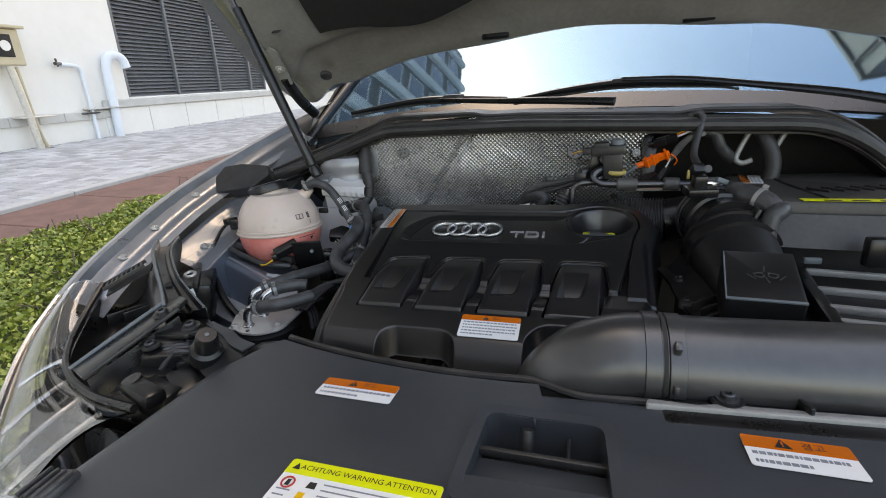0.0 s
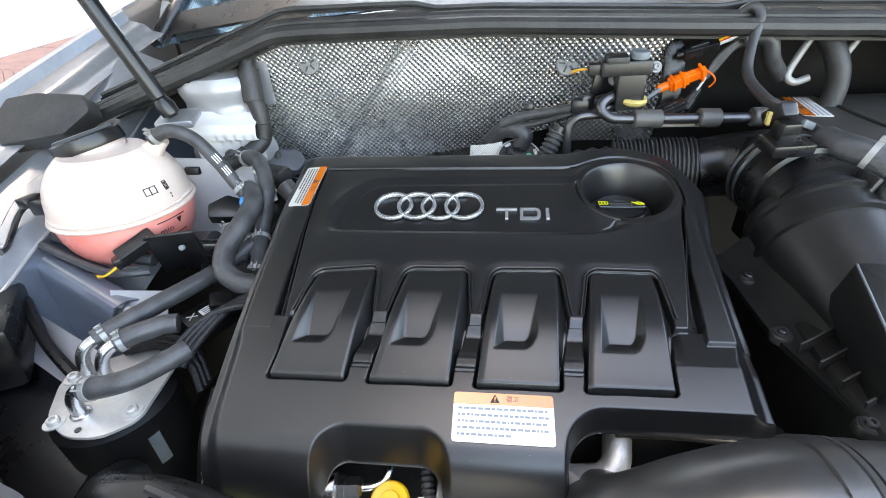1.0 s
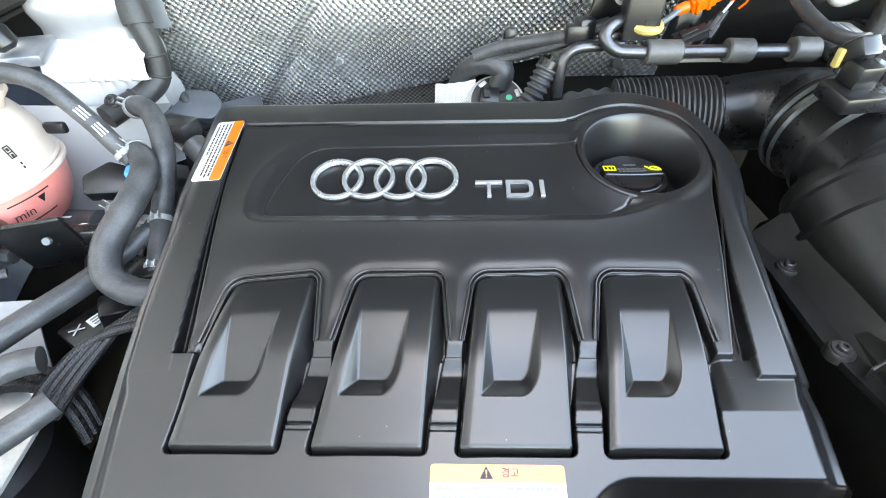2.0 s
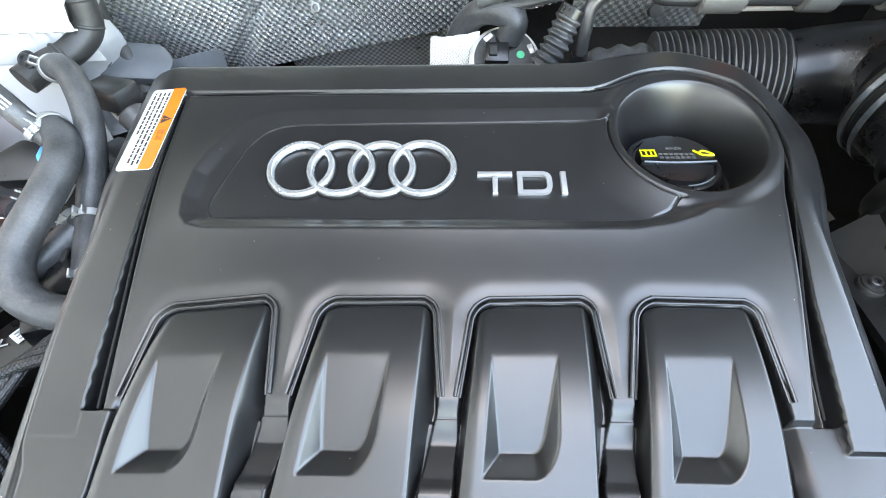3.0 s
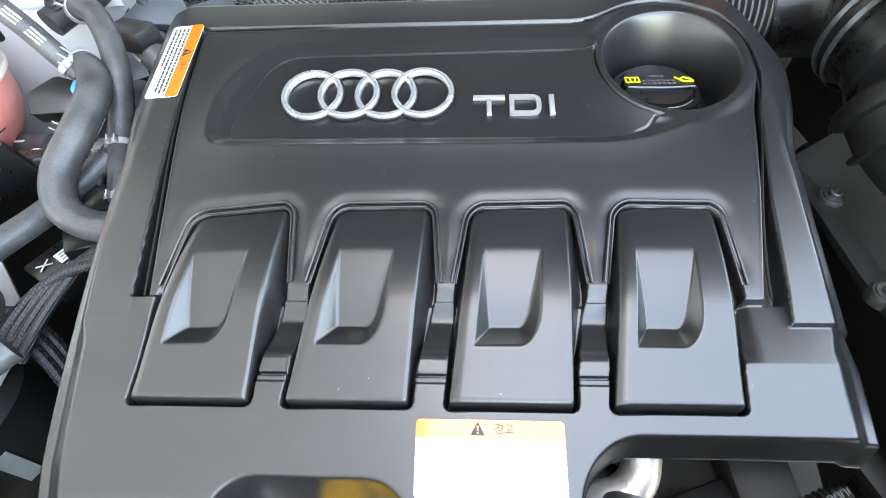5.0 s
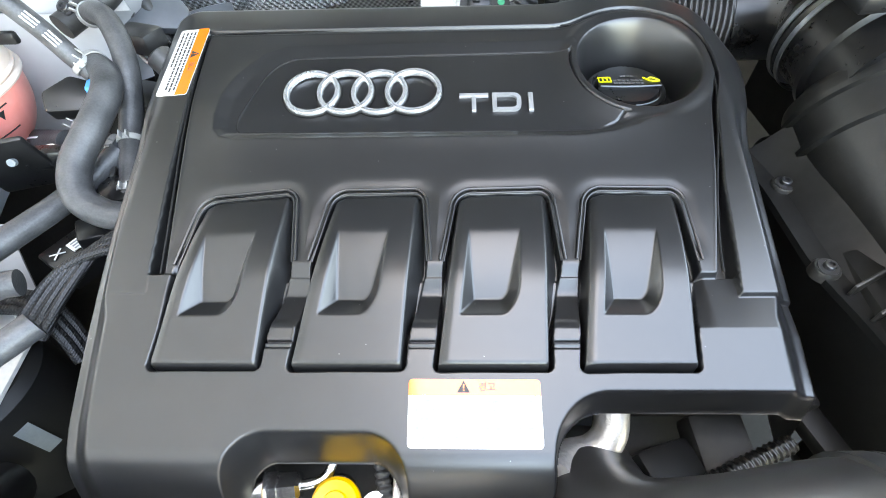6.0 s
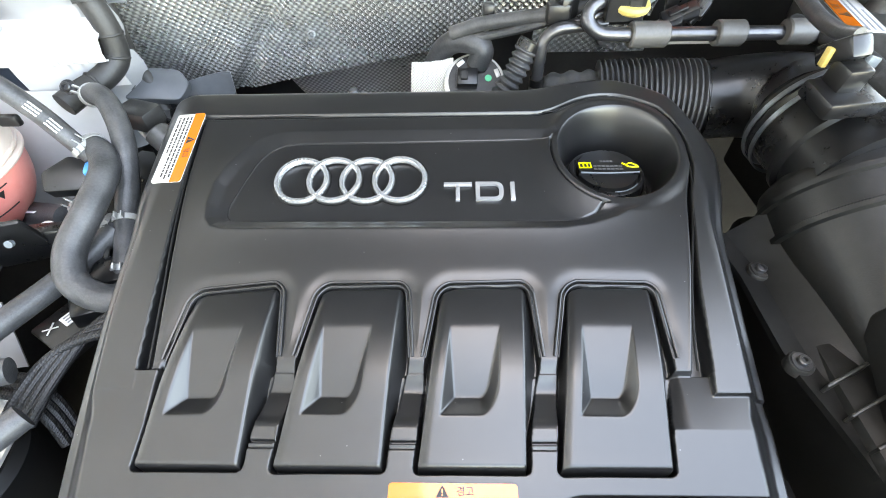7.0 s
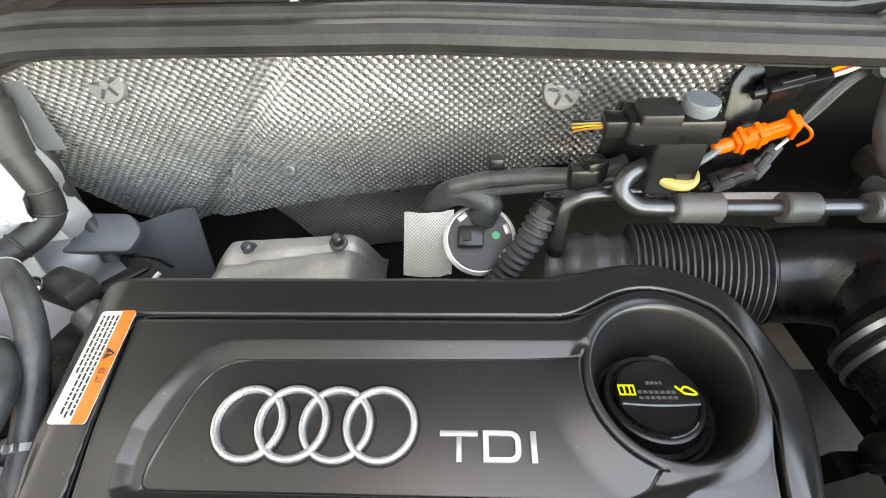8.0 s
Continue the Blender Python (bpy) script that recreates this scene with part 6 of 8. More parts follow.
def fuel_pipes():
    t = thing("coolant_pipe", (0.24, 0.37, 1.05), "dark steel U-bent pipe with grey rubber sleeves", "pipe")
    part("upper_pipe", tube([(0.212, 0.398, 1.097), (0.182, 0.392, 1.096), (0.160, 0.384, 1.090), (0.154, 0.377, 1.080), (0.164, 0.372, 1.070), (0.185, 0.371, 1.067), (0.27, 0.372, 1.066), (0.36, 0.374, 1.064), (0.40, 0.372, 1.055)], 0.0068, 16), TUBE, t)
    part("lower_pipe", tube([(0.178, 0.392, 1.070), (0.150, 0.390, 1.068), (0.128, 0.388, 1.066), (0.116, 0.387, 1.055), (0.114, 0.386, 1.035), (0.113, 0.385, 0.99)], 0.0062, 16), TUBE, t)
    part("inner_pipe", tube([(0.212, 0.402, 1.086), (0.182, 0.398, 1.082), (0.160, 0.394, 1.074), (0.14, 0.392, 1.068)], 0.0055, 12), TUBE, t)
    for x0, x1 in ((0.196, 0.233), (0.279, 0.306), (0.345, 0.372)):
        part("rubber_sleeve", cyl((x0, 0.371, 1.067), (x1, 0.372, 1.066), 0.0122, 24, 0.0015), SLEEVEG, t, "grey rubber sleeve")
    part("bracket", box((0.262, 0.392, 1.056), (0.10, 0.02, 0.004), 0.001, (20, 0, 0)), ZINC, t)
    clip_band(t, (0.113, 0.385, 1.012), (0, 0, 1), 0.0068, 0.008, BLACK)
    part("pipe_clip", box((0.129, 0.400, 1.078), (0.024, 0.016, 0.020), 0.003), BLACK, t)


fuel_pipes()


def valve():
    t = thing("solenoid_valve", (0.20, 0.41, 1.08), "black solenoid valve with grey round cap and ochre ring", "valve")
    m = frame_at((0.189, 0.388, 1.106), (1.189, 0.323, 1.146), (0, -0.08, 1))
    part("body", slab([(-0.018, -0.014), (0.018, -0.014), (0.018, 0.014), (-0.018, 0.014)], m @ pose(0, 0, -0.028), 0.054, 0.003, 0.003), BLACK, t)
    part("head", slab([(-0.040, -0.015), (0.024, -0.015), (0.024, 0.017), (-0.040, 0.017)], m @ pose(0, 0, 0.018), 0.018, 0.003, 0.004), BLACK, t)
    part("head_step", slab([(-0.034, -0.017), (-0.006, -0.017), (-0.006, 0.010), (-0.034, 0.010)], m @ pose(0, 0, 0.034), 0.008, 0.002, 0.003), DUSTY, t)
    part("grey_cap", lathe(m @ Vector((0.008, 0, 0.036)), (0.04, -0.1, 1), [(0, 0.0125), (0.007, 0.0125), (0.009, 0.0115), (0.009, 0.0001)], 36), GREYP, t, "grey round plastic cap")
    part("plug", slab([(-0.056, -0.009), (-0.038, -0.009), (-0.038, 0.009), (-0.056, 0.009)], m @ pose(0, 0, 0.020), 0.013, 0.002, 0.003), BLACK, t)
    for k in range(4):
        a = m @ Vector((-0.055, -0.005 + 0.0035 * k, 0.026))
        part("wire", tube([a, a + Vector((-0.012, 0.001, -0.001)), a + Vector((-0.021, 0.006, -0.006 + 0.001 * k))], 0.0008, 6, 4), (BROWNW, YELLOWP, OCHRE, BLACK)[k], t)
    part("base_ring", lathe(m @ Vector((0.006, -0.003, -0.022)), (0.04, -0.15, 1), [(0, 0.014), (0.003, 0.0175), (0.006, 0.0180), (0.009, 0.0165)], 32), OCHRE, t, "ochre rubber base ring")
    part("mark_plate", slab([(0.002, -0.006), (0.013, -0.006), (0.013, 0.006), (0.002, 0.006)], m @ pose(0, -0.0145, -0.014, 90, 0, 0), 0.0006), DUSTY, t)
    part("holder", box((0.168, 0.425, 1.100), (0.045, 0.006, 0.060), 0.002, (0, 12, 12)), BLACK, t)
    bolt(t, (0.172, 0.405, 1.112), (-0.1, -1, 0.35), 0.0046, CLIPG)
    bolt(t, (0.235, 0.440, 1.120), (0, -1, 0.3), 0.0045, CLIPG)


valve()


def plug_thing(a, b, w, h, material, label, latch=True, ends=True):
    """A cable connector between two places."""
    a, b = Vector(a), Vector(b)
    t = thing("cable_connector", a.lerp(b, 0.5), label, "connector", group="cable connectors")
    m = frame_at(a, b, (0, -0.5, 1))
    L = (b - a).length
    part("socket", slab([(0, -w / 2), (L * 0.52, -w / 2), (L * 0.52, w / 2), (0, w / 2)], m @ pose(0, 0, -h / 2), h, 0.0015, 0.0025), material, t)
    part("plug", slab([(L * 0.46, -w * 0.4), (L, -w * 0.4), (L, w * 0.4), (L * 0.46, w * 0.4)], m @ pose(0, 0, -h * 0.4), h * 0.8, 0.0015, 0.0025), material, t)
    if latch:
        part("latch", slab([(L * 0.2, -w * 0.2), (L * 0.7, -w * 0.2), (L * 0.7, w * 0.2), (L * 0.2, w * 0.2)], m @ pose(0, 0, h * 0.35), h * 0.28, 0.0008), material, t)
    if ends:
        part("collar", lathe(m @ Vector((-0.008, 0, 0)), m.to_3x3() @ Vector((1, 0, 0)), [(0, w * 0.28), (0.008, w * 0.36)], 16), material, t)
    return t


ORANGE_PLUG = plug_thing((0.247, 0.412, 1.101), (0.292, 0.412, 1.119), 0.013, 0.014, ORANGEP, "bright orange cable connector on the bulkhead")
m = frame_at((0.247, 0.412, 1.101), (0.292, 0.412, 1.119), (0, -0.5, 1))
for x, w, h in ((0.004, 0.017, 0.017), (0.016, 0.015, 0.019), (0.040, 0.016, 0.020)):
    part("ridge", slab([(x, -w / 2), (x + 0.004, -w / 2), (x + 0.004, w / 2), (x, w / 2)], m @ pose(0, 0, -h / 2), h, 0.001, 0.002), ORANGEP, ORANGE_PLUG)
part("sleeve", lathe(m @ Vector((-0.016, 0, 0)), m.to_3x3() @ Vector((1, 0, 0)), [(0, 0.0035), (0.002, 0.0055), (0.012, 0.0060), (0.016, 0.0050)], 18), ORANGEP, ORANGE_PLUG)
plug_thing((0.262, 0.425, 1.138), (0.305, 0.425, 1.150), 0.015, 0.015, BLACK, "black cable connector above the orange one")
plug_thing((0.240, 0.408, 1.062), (0.272, 0.408, 1.078), 0.016, 0.018, BLACK, "black cable connector below the orange one")
plug_thing((0.275, 0.415, 1.066), (0.292, 0.425, 1.092), 0.014, 0.018, BLACK, "black cable connector tilted on its bracket")
single("connector_bracket", slab([(-0.012, -0.045), (0.012, -0.045), (0.014, 0.030), (0.004, 0.046), (-0.006, 0.046), (-0.014, 0.030)], frame_at((0.258, 0.436, 1.110), (1.258, 0.40, 1.13), (0, -1, 0.2)), 0.004, 0.001, 0.004), BLACK, "black plastic bracket for the cable connectors", "bracket")
wire("valve_cable", [(0.215, 0.405, 1.082), (0.228, 0.406, 1.092), (0.240, 0.411, 1.099)], 0.0032, GREYP, "grey cable to the orange connector")
for k, (mt, dz) in enumerate(((REDP, 0.002), (WHITE, 0.0), (WHITEINK, -0.002), (YELLOWP, 0.004))):
    wire("coloured_wire", [(0.304, 0.425, 1.150 + dz), (0.318, 0.424, 1.156 + dz), (0.334, 0.428, 1.162 + dz * 0.5), (0.350, 0.436, 1.162)], 0.0013, mt, "thin coloured wire at the connector", n=6)
wire("coloured_wire", [(0.294, 0.412, 1.118), (0.302, 0.410, 1.112), (0.306, 0.412, 1.104), (0.302, 0.416, 1.096)], 0.0012, ORANGEP, "thin orange wire loop", n=6)
wire("coloured_wire", [(0.288, 0.418, 1.092), (0.292, 0.416, 1.102), (0.294, 0.414, 1.110)], 0.0016, WHITE, "thin white wire at the connector", n=6)
for k in range(4):
    wire("black_cable", [(0.290 + 0.002 * k, 0.420, 1.100 + 0.004 * k), (0.308, 0.424, 1.118 + 0.005 * k), (0.326, 0.430, 1.140 + 0.003 * k), (0.345, 0.438, 1.150 + 0.002 * k)], 0.0028, RUBBER, "black taped cable on the bulkhead")
wire("harness", [(0.335, 0.445, 1.150), (0.352, 0.438, 1.158), (0.372, 0.435, 1.150), (0.385, 0.44, 1.125), (0.41, 0.455, 1.10)], 0.011, RUBBER, "taped wiring harness on the bulkhead", "wiring harness", 12)
wire("harness", [(0.318, 0.440, 1.175), (0.336, 0.428, 1.192), (0.345, 0.418, 1.180), (0.335, 0.400, 1.150), (0.326, 0.370, 1.120), (0.326, 0.320, 1.105), (0.325, 0.280, 1.104), (0.328, 0.262, 1.108)], 0.0062, RUBBER, "black sleeved harness to the air meter", "wiring harness", 12)
single("harness_clip", lathe((0.346, 0.432, 1.156), (0.2, -1, 0.3), [(0, 0.010), (0.006, 0.010), (0.008, 0.006), (0.008, 0.0001)], 20), GREYP, "grey harness clip on the bulkhead", "clip")
for pts in ([(0.432, 0.45, 1.150), (0.420, 0.448, 1.122), (0.414, 0.445, 1.102), (0.424, 0.442, 1.094), (0.440, 0.44, 1.100)], [(0.490, 0.45, 1.146), (0.480, 0.448, 1.126), (0.470, 0.445, 1.108)]):
    wire("white_pipe", pts, 0.0050, CLIPG, "thin pale grey pipe on the bulkhead", "pipe", 12)
wire("bulkhead_hose", [(0.446, 0.455, 1.155), (0.456, 0.440, 1.140), (0.468, 0.430, 1.110), (0.470, 0.425, 1.080), (0.462, 0.42, 1.05)], 0.0135, SEALR, "black rubber grommet hose on the bulkhead", "hose", 16)
wire("harness", [(0.02, 0.435, 1.045), (0.055, 0.428, 1.058), (0.095, 0.42, 1.066), (0.130, 0.405, 1.076), (0.165, 0.41, 1.085)], 0.0075, RUBBER, "black wiring harness above the actuator", "wiring harness", 12)
wire("harness", [(0.04, 0.432, 1.040), (0.08, 0.424, 1.050), (0.12, 0.408, 1.066), (0.15, 0.408, 1.078)], 0.005, RUBBER, "thin wiring harness above the actuator", "wiring harness", 10)
wire("harness", [(-0.005, 0.46, 0.99), (0.01, 0.452, 1.02), (0.03, 0.44, 1.035), (0.055, 0.43, 1.03), (0.05, 0.43, 1.01)], 0.013, RUBBER, "thick taped harness above the actuator", "wiring harness", 12)
single("harness_clip", box((0.061, 0.438, 1.066), (0.014, 0.014, 0.020), 0.004), BLACK, "black harness clip in the shield", "clip")
single("harness_clip", box((0.137, 0.403, 1.083), (0.020, 0.018, 0.022), 0.004, (0, 0, 20)), BLACK, "black harness clip beside the valve", "clip")


# hoses by the battery
def battery_hose():
    t = thing("vacuum_hose", (0.37, 0.27, 1.03), "dark rubber vacuum hose with thick clamped end", "hose")
    part("hose", tube([(0.380, 0.415, 1.058), (0.387, 0.385, 1.062), (0.386, 0.345, 1.066), (0.378, 0.290, 1.070), (0.368, 0.250, 1.071)], 0.0090, 16), RUBBER, t)
    part("thick_end", tube([(0.370, 0.258, 1.071), (0.371, 0.241, 1.071), (0.383, 0.2255, 1.069), (0.399, 0.211, 1.062), (0.410, 0.198, 1.046)], 0.0165, 20), RUBBER, t)
    part("elbow", tube([(0.418, 0.205, 1.052), (0.410, 0.188, 1.055), (0.398, 0.180, 1.045), (0.394, 0.175, 1.015), (0.394, 0.17, 0.97)], 0.0125, 16), RUBBER, t)
    clip_band(t, (0.391, 0.218, 1.066), (0.7, -0.65, -0.25), 0.0168, 0.006, CLIPG, side=(0.6, -0.3, 0.8))
    part("bracket_tab", box((0.375, 0.195, 1.035), (0.006, 0.03, 0.05), 0.002, (0, 20, 0)), DUSTY, t)


battery_hose()

# ---- coolant side ----
TC = Vector((-0.492, 0.247, 1.000))


def tank_r(h):
    return 0.085 * math.sqrt(max(0.01, 1 - (abs(h) / (0.090 if h > 0 else 0.086)) ** 2.3))


def on_tank(az, h, lift=0.0008):
    a = radians(az)
    p = Vector((math.cos(a), math.sin(a), 0))
    r0, r1 = tank_r(h - 0.003), tank_r(h + 0.003)
    n = (p * 0.006 + Vector((0, 0, r0 - r1))).normalized()
    o = TC + p * (tank_r(h) + lift) + Vector((0, 0, h))
    x = Vector((-math.sin(a), math.cos(a), 0))
    return basis(x, n.cross(x), n, o)


def coolant_tank():
    t = thing("coolant_tank", TC - Vector((0, 0, 0.085)), "milky round coolant tank with pink coolant and black cap", "coolant tank")
    part("upper_shell", lathe(TC, (0, 0, 1), [(h, tank_r(h)) for h in [0.0 + 0.0755 * k / 16 for k in range(17)]], 64), TANKTOP, t)
    part("lower_shell", lathe(TC, (0, 0, 1), [(h, tank_r(h)) for h in [-0.080 + 0.080 * k / 16 for k in range(17)]], 64), TANKLOW, t, "lower half tinted pink by the coolant")
    part("seam", torus(TC, (0, 0, 1), 0.0855, 0.0042, 64, 10, 0.8), TANKTOP, t)
    part("seam_rib", torus(TC + Vector((0, 0, 0.006)), (0, 0, 1), 0.0845, 0.0025, 64, 8), TANKTOP, t)
    ax = Vector((-0.26, 0.02, 0.96)).normalized()
    nc = TC + Vector((-0.022, 0.014, 0.060))
    part("neck", lathe(nc - ax * 0.01, ax, [(0, 0.050), (0.012, 0.047), (0.018, 0.040), (0.024, 0.039)], 48), TANKTOP, t)
    cap = part("cap", lathe(nc + ax * 0.013, ax, [(0, 0.0425), (0.004, 0.0435), (0.016, 0.0420), (0.018, 0.040), (0.017, 0.036), (0.015, 0.034), (0.015, 0.0001)], 56), BLACK, t, "black screw cap with a grip bar")
    u, v = axes_for(ax)
    b = box((0, 0, 0), (0.074, 0.012, 0.010), 0.004)
    e = Vector((0.72, 0.62, 0))
    e = (e - ax * e.dot(ax)).normalized()
    bmesh.ops.transform(b, matrix=basis(e, ax.cross(e), ax, nc + ax * 0.030), verts=b.verts)
    part("grip_bar", b, BLACK, cap)
    part("outlet_boss", lathe(TC + Vector((0.040, 0.020, 0.055)), (0.75, 0.15, 0.6), [(0, 0.020), (0.018, 0.014), (0.030, 0.009), (0.040, 0.008)], 24), TANKTOP, t)
    part("mounting_ear", box(TC + Vector((-0.075, 0.045, 0.045)), (0.035, 0.020, 0.040), 0.006, (0, -25, -30)), TANKTOP, t)
    part("mounting_ear", box(TC + Vector((0.083, 0.045, 0.028)), (0.022, 0.008, 0.012), 0.003), BLACK, t)
    # printed signs
    m = on_tank(-24, 0.032)
    bm = B()
    for x0, y0, w, h in ((-0.008, -0.005, 0.0012, 0.010), (-0.0006, -0.006, 0.0012, 0.010), (0.0068, -0.005, 0.0012, 0.010), (-0.008, -0.005, 0.008, 0.0011), (0.0, -0.005, 0.008, 0.0011), (-0.008, 0.004, 0.008, 0.0011), (0.0, 0.004, 0.008, 0.0011)):
        bm = join(bm, slab([(x0, y0), (x0 + w, y0), (x0 + w, y0 + h), (x0, y0 + h)], m, 0.0005))
    part("book_sign", bm, INK, t)
    m = on_tank(-9, 0.032)
    bm = B()
    for x0, y0, w, h in ((-0.003, -0.006, 0.001, 0.012), (0.002, -0.006, 0.001, 0.012), (-0.003, 0.005, 0.006, 0.001), (-0.003, -0.001, 0.006, 0.001), (-0.003, -0.006, 0.006, 0.001), (-0.001, 0.001, 0.002, 0.003), (-0.001, -0.005, 0.002, 0.003)):
        bm = join(bm, slab([(x0, y0), (x0 + w, y0), (x0 + w, y0 + h), (x0, y0 + h)], m, 0.0005))
    part("code_sign", bm, INK, t)
    for dz in (0.020, 0.016):
        part("drip_mark", slab([(-0.0008, -0.0012), (0.0008, -0.0012), (0.0008, 0.0012), (-0.0008, 0.0012)], on_tank(-8, dz), 0.0005), INK, t)
    for h in (-0.010, -0.034):
        bm = B()
        for k in range(6):
            bm = join(bm, slab([(-0.0036, -0.0006), (0.0036, -0.0006), (0.0036, 0.0006), (-0.0036, 0.0006)], on_tank(-28 + 4.6 * k, h), 0.0005))
        part("level_line", bm, INK, t)
    part("level_word", words("min", 0.013, on_tank(-24, -0.023, 0.0016)), INK, t)
    part("level_arrow", slab([(-0.004, 0.004), (0.004, 0.004), (0, -0.004)], on_tank(-10, -0.017, 0.0012), 0.0004), INK, t)


coolant_tank()


def hose(label, pts, r, mt=None, clips=(), n=16, prints=None, name="coolant_hose", **kw):
    t = thing(name, pts[0], label, "hose", group="hoses")
    part("hose", tube(pts, r, n, 8, **kw), mt or RUBBER, t)
    path = spline(pts, 8)
    for f in clips:
        i = min(int(f * (len(path) - 1)), len(path) - 2)
        clip_band(t, path[i], path[i + 1] - path[i], r + 0.0004, 0.0055, CLIPG, side=(0.2, -0.6, 0.8))
    if prints:
        for f in prints:
            i = min(int(f * (len(path) - 1)), len(path) - 2)
            d = (path[i + 1] - path[i]).normalized()
            s = Vector((0.2, -0.5, 0.85))
            s = (s - d * s.dot(d)).normalized()
            m = basis(d, s.cross(d), s, path[i] + s * (r + 0.0002))
            for k in range(3):
                part("print_bar", slab([(0, -0.004 + 0.003 * k), (0.012, -0.004 + 0.003 * k), (0.012, -0.0028 + 0.003 * k), (0, -0.0028 + 0.003 * k)], m, 0.0004), WHITEINK, t)
    return t


hose("thin coolant vent hose with white print", [(-0.430, 0.262, 1.084), (-0.405, 0.268, 1.092), (-0.378, 0.272, 1.080), (-0.352, 0.270, 1.048), (-0.335, 0.266, 1.022), (-0.322, 0.262, 1.006)], 0.0088, clips=(0.05, 0.92), prints=(0.55, 0.66))
hose("thick grey coolant hose bending beside the cover", [(-0.326, 0.272, 1.010), (-0.312, 0.262, 1.008), (-0.302, 0.240, 1.002), (-0.304, 0.205, 0.990), (-0.311, 0.172, 0.975), (-0.305, 0.148, 0.960), (-0.285, 0.138, 0.950), (-0.262, 0.138, 0.945)], 0.0125, clips=(0.03,))
hose("grey coolant hose behind the thick one", [(-0.352, 0.338, 1.028), (-0.338, 0.330, 1.034), (-0.318, 0.312, 1.030), (-0.302, 0.285, 1.010), (-0.296, 0.255, 0.985), (-0.292, 0.22, 0.962), (-0.282, 0.18, 0.945), (-0.28, 0.14, 0.92)], 0.0105, clips=(0.03, 0.72, 0.88))
hose("grey coolant hose with a junction", [(-0.345, 0.235, 0.965), (-0.330, 0.225, 0.968), (-0.315, 0.218, 0.962), (-0.295, 0.215, 0.955)], 0.0095, clips=(0.15, 0.8))
single("blue_hose_clip", box((-0.318, 0.247, 1.000), (0.010, 0.018, 0.014), 0.003, (0, 0, 20)), BLUEP, "blue plastic hose quick-clip", "clip")
# climate pipes at the bulkhead corner
CLIMATE = hose("black tape-wrapped climate pipe with bent foot", [(-0.369, 0.440, 1.160), (-0.365, 0.430, 1.130), (-0.361, 0.419, 1.100), (-0.354, 0.414, 1.065), (-0.357, 0.409, 1.036), (-0.370, 0.390, 1.022), (-0.384, 0.364, 1.018), (-0.394, 0.344, 1.014)], 0.0128, SEALR, name="climate_pipe", n=20)
part("collar", tube([(-0.366, 0.432, 1.135), (-0.362, 0.421, 1.106), (-0.360, 0.417, 1.092)], 0.0158, 20, 5), SEALR, CLIMATE, "thick rubber collar")
for p, d in (((-0.3545, 0.4135, 1.060), (0.0, -0.1, -1)), ((-0.357, 0.409, 1.037), (-0.2, -0.3, -0.9)), ((-0.376, 0.379, 1.020), (-0.5, -0.85, -0.15))):
    part("tape_turn", torus(p, d, 0.0124, 0.0018, 24, 8), SEALR, CLIMATE)
hose("black corrugated sleeve along the shield's edge", [(-0.372, 0.462, 1.130), (-0.368, 0.452, 1.085), (-0.366, 0.446, 1.045), (-0.366, 0.444, 1.012), (-0.352, 0.436, 0.990), (-0.345, 0.425, 0.960)], 0.0085, SEALR, name="cable_sleeve")


def pipe_joint():
    t = thing("pipe_joint", (-0.315, 0.34, 0.97), "grey pipe joint block below the shield", "pipe joint")
    part("block", box((-0.318, 0.345, 1.000), (0.045, 0.030, 0.024), 0.006, (0, 0, -20)), DUSTY, t)
    part("stub", cyl((-0.30, 0.33, 0.99), (-0.272, 0.315, 0.965), 0.014, 20, 0.002), SLEEVEG, t)
    part("tab", box((-0.262, 0.335, 0.995), (0.030, 0.012, 0.004), 0.0015, (0, 10, 25)), BLACK, t)
    bolt(t, (-0.335, 0.335, 1.012), (-0.2, -0.5, 0.8), 0.0055, STEEL)
    part("line", tube([(-0.335, 0.352, 0.995), (-0.315, 0.335, 0.978), (-0.28, 0.345, 0.975), (-0.255, 0.375, 0.99)], 0.0022, 8), ZINC, t)


pipe_joint()


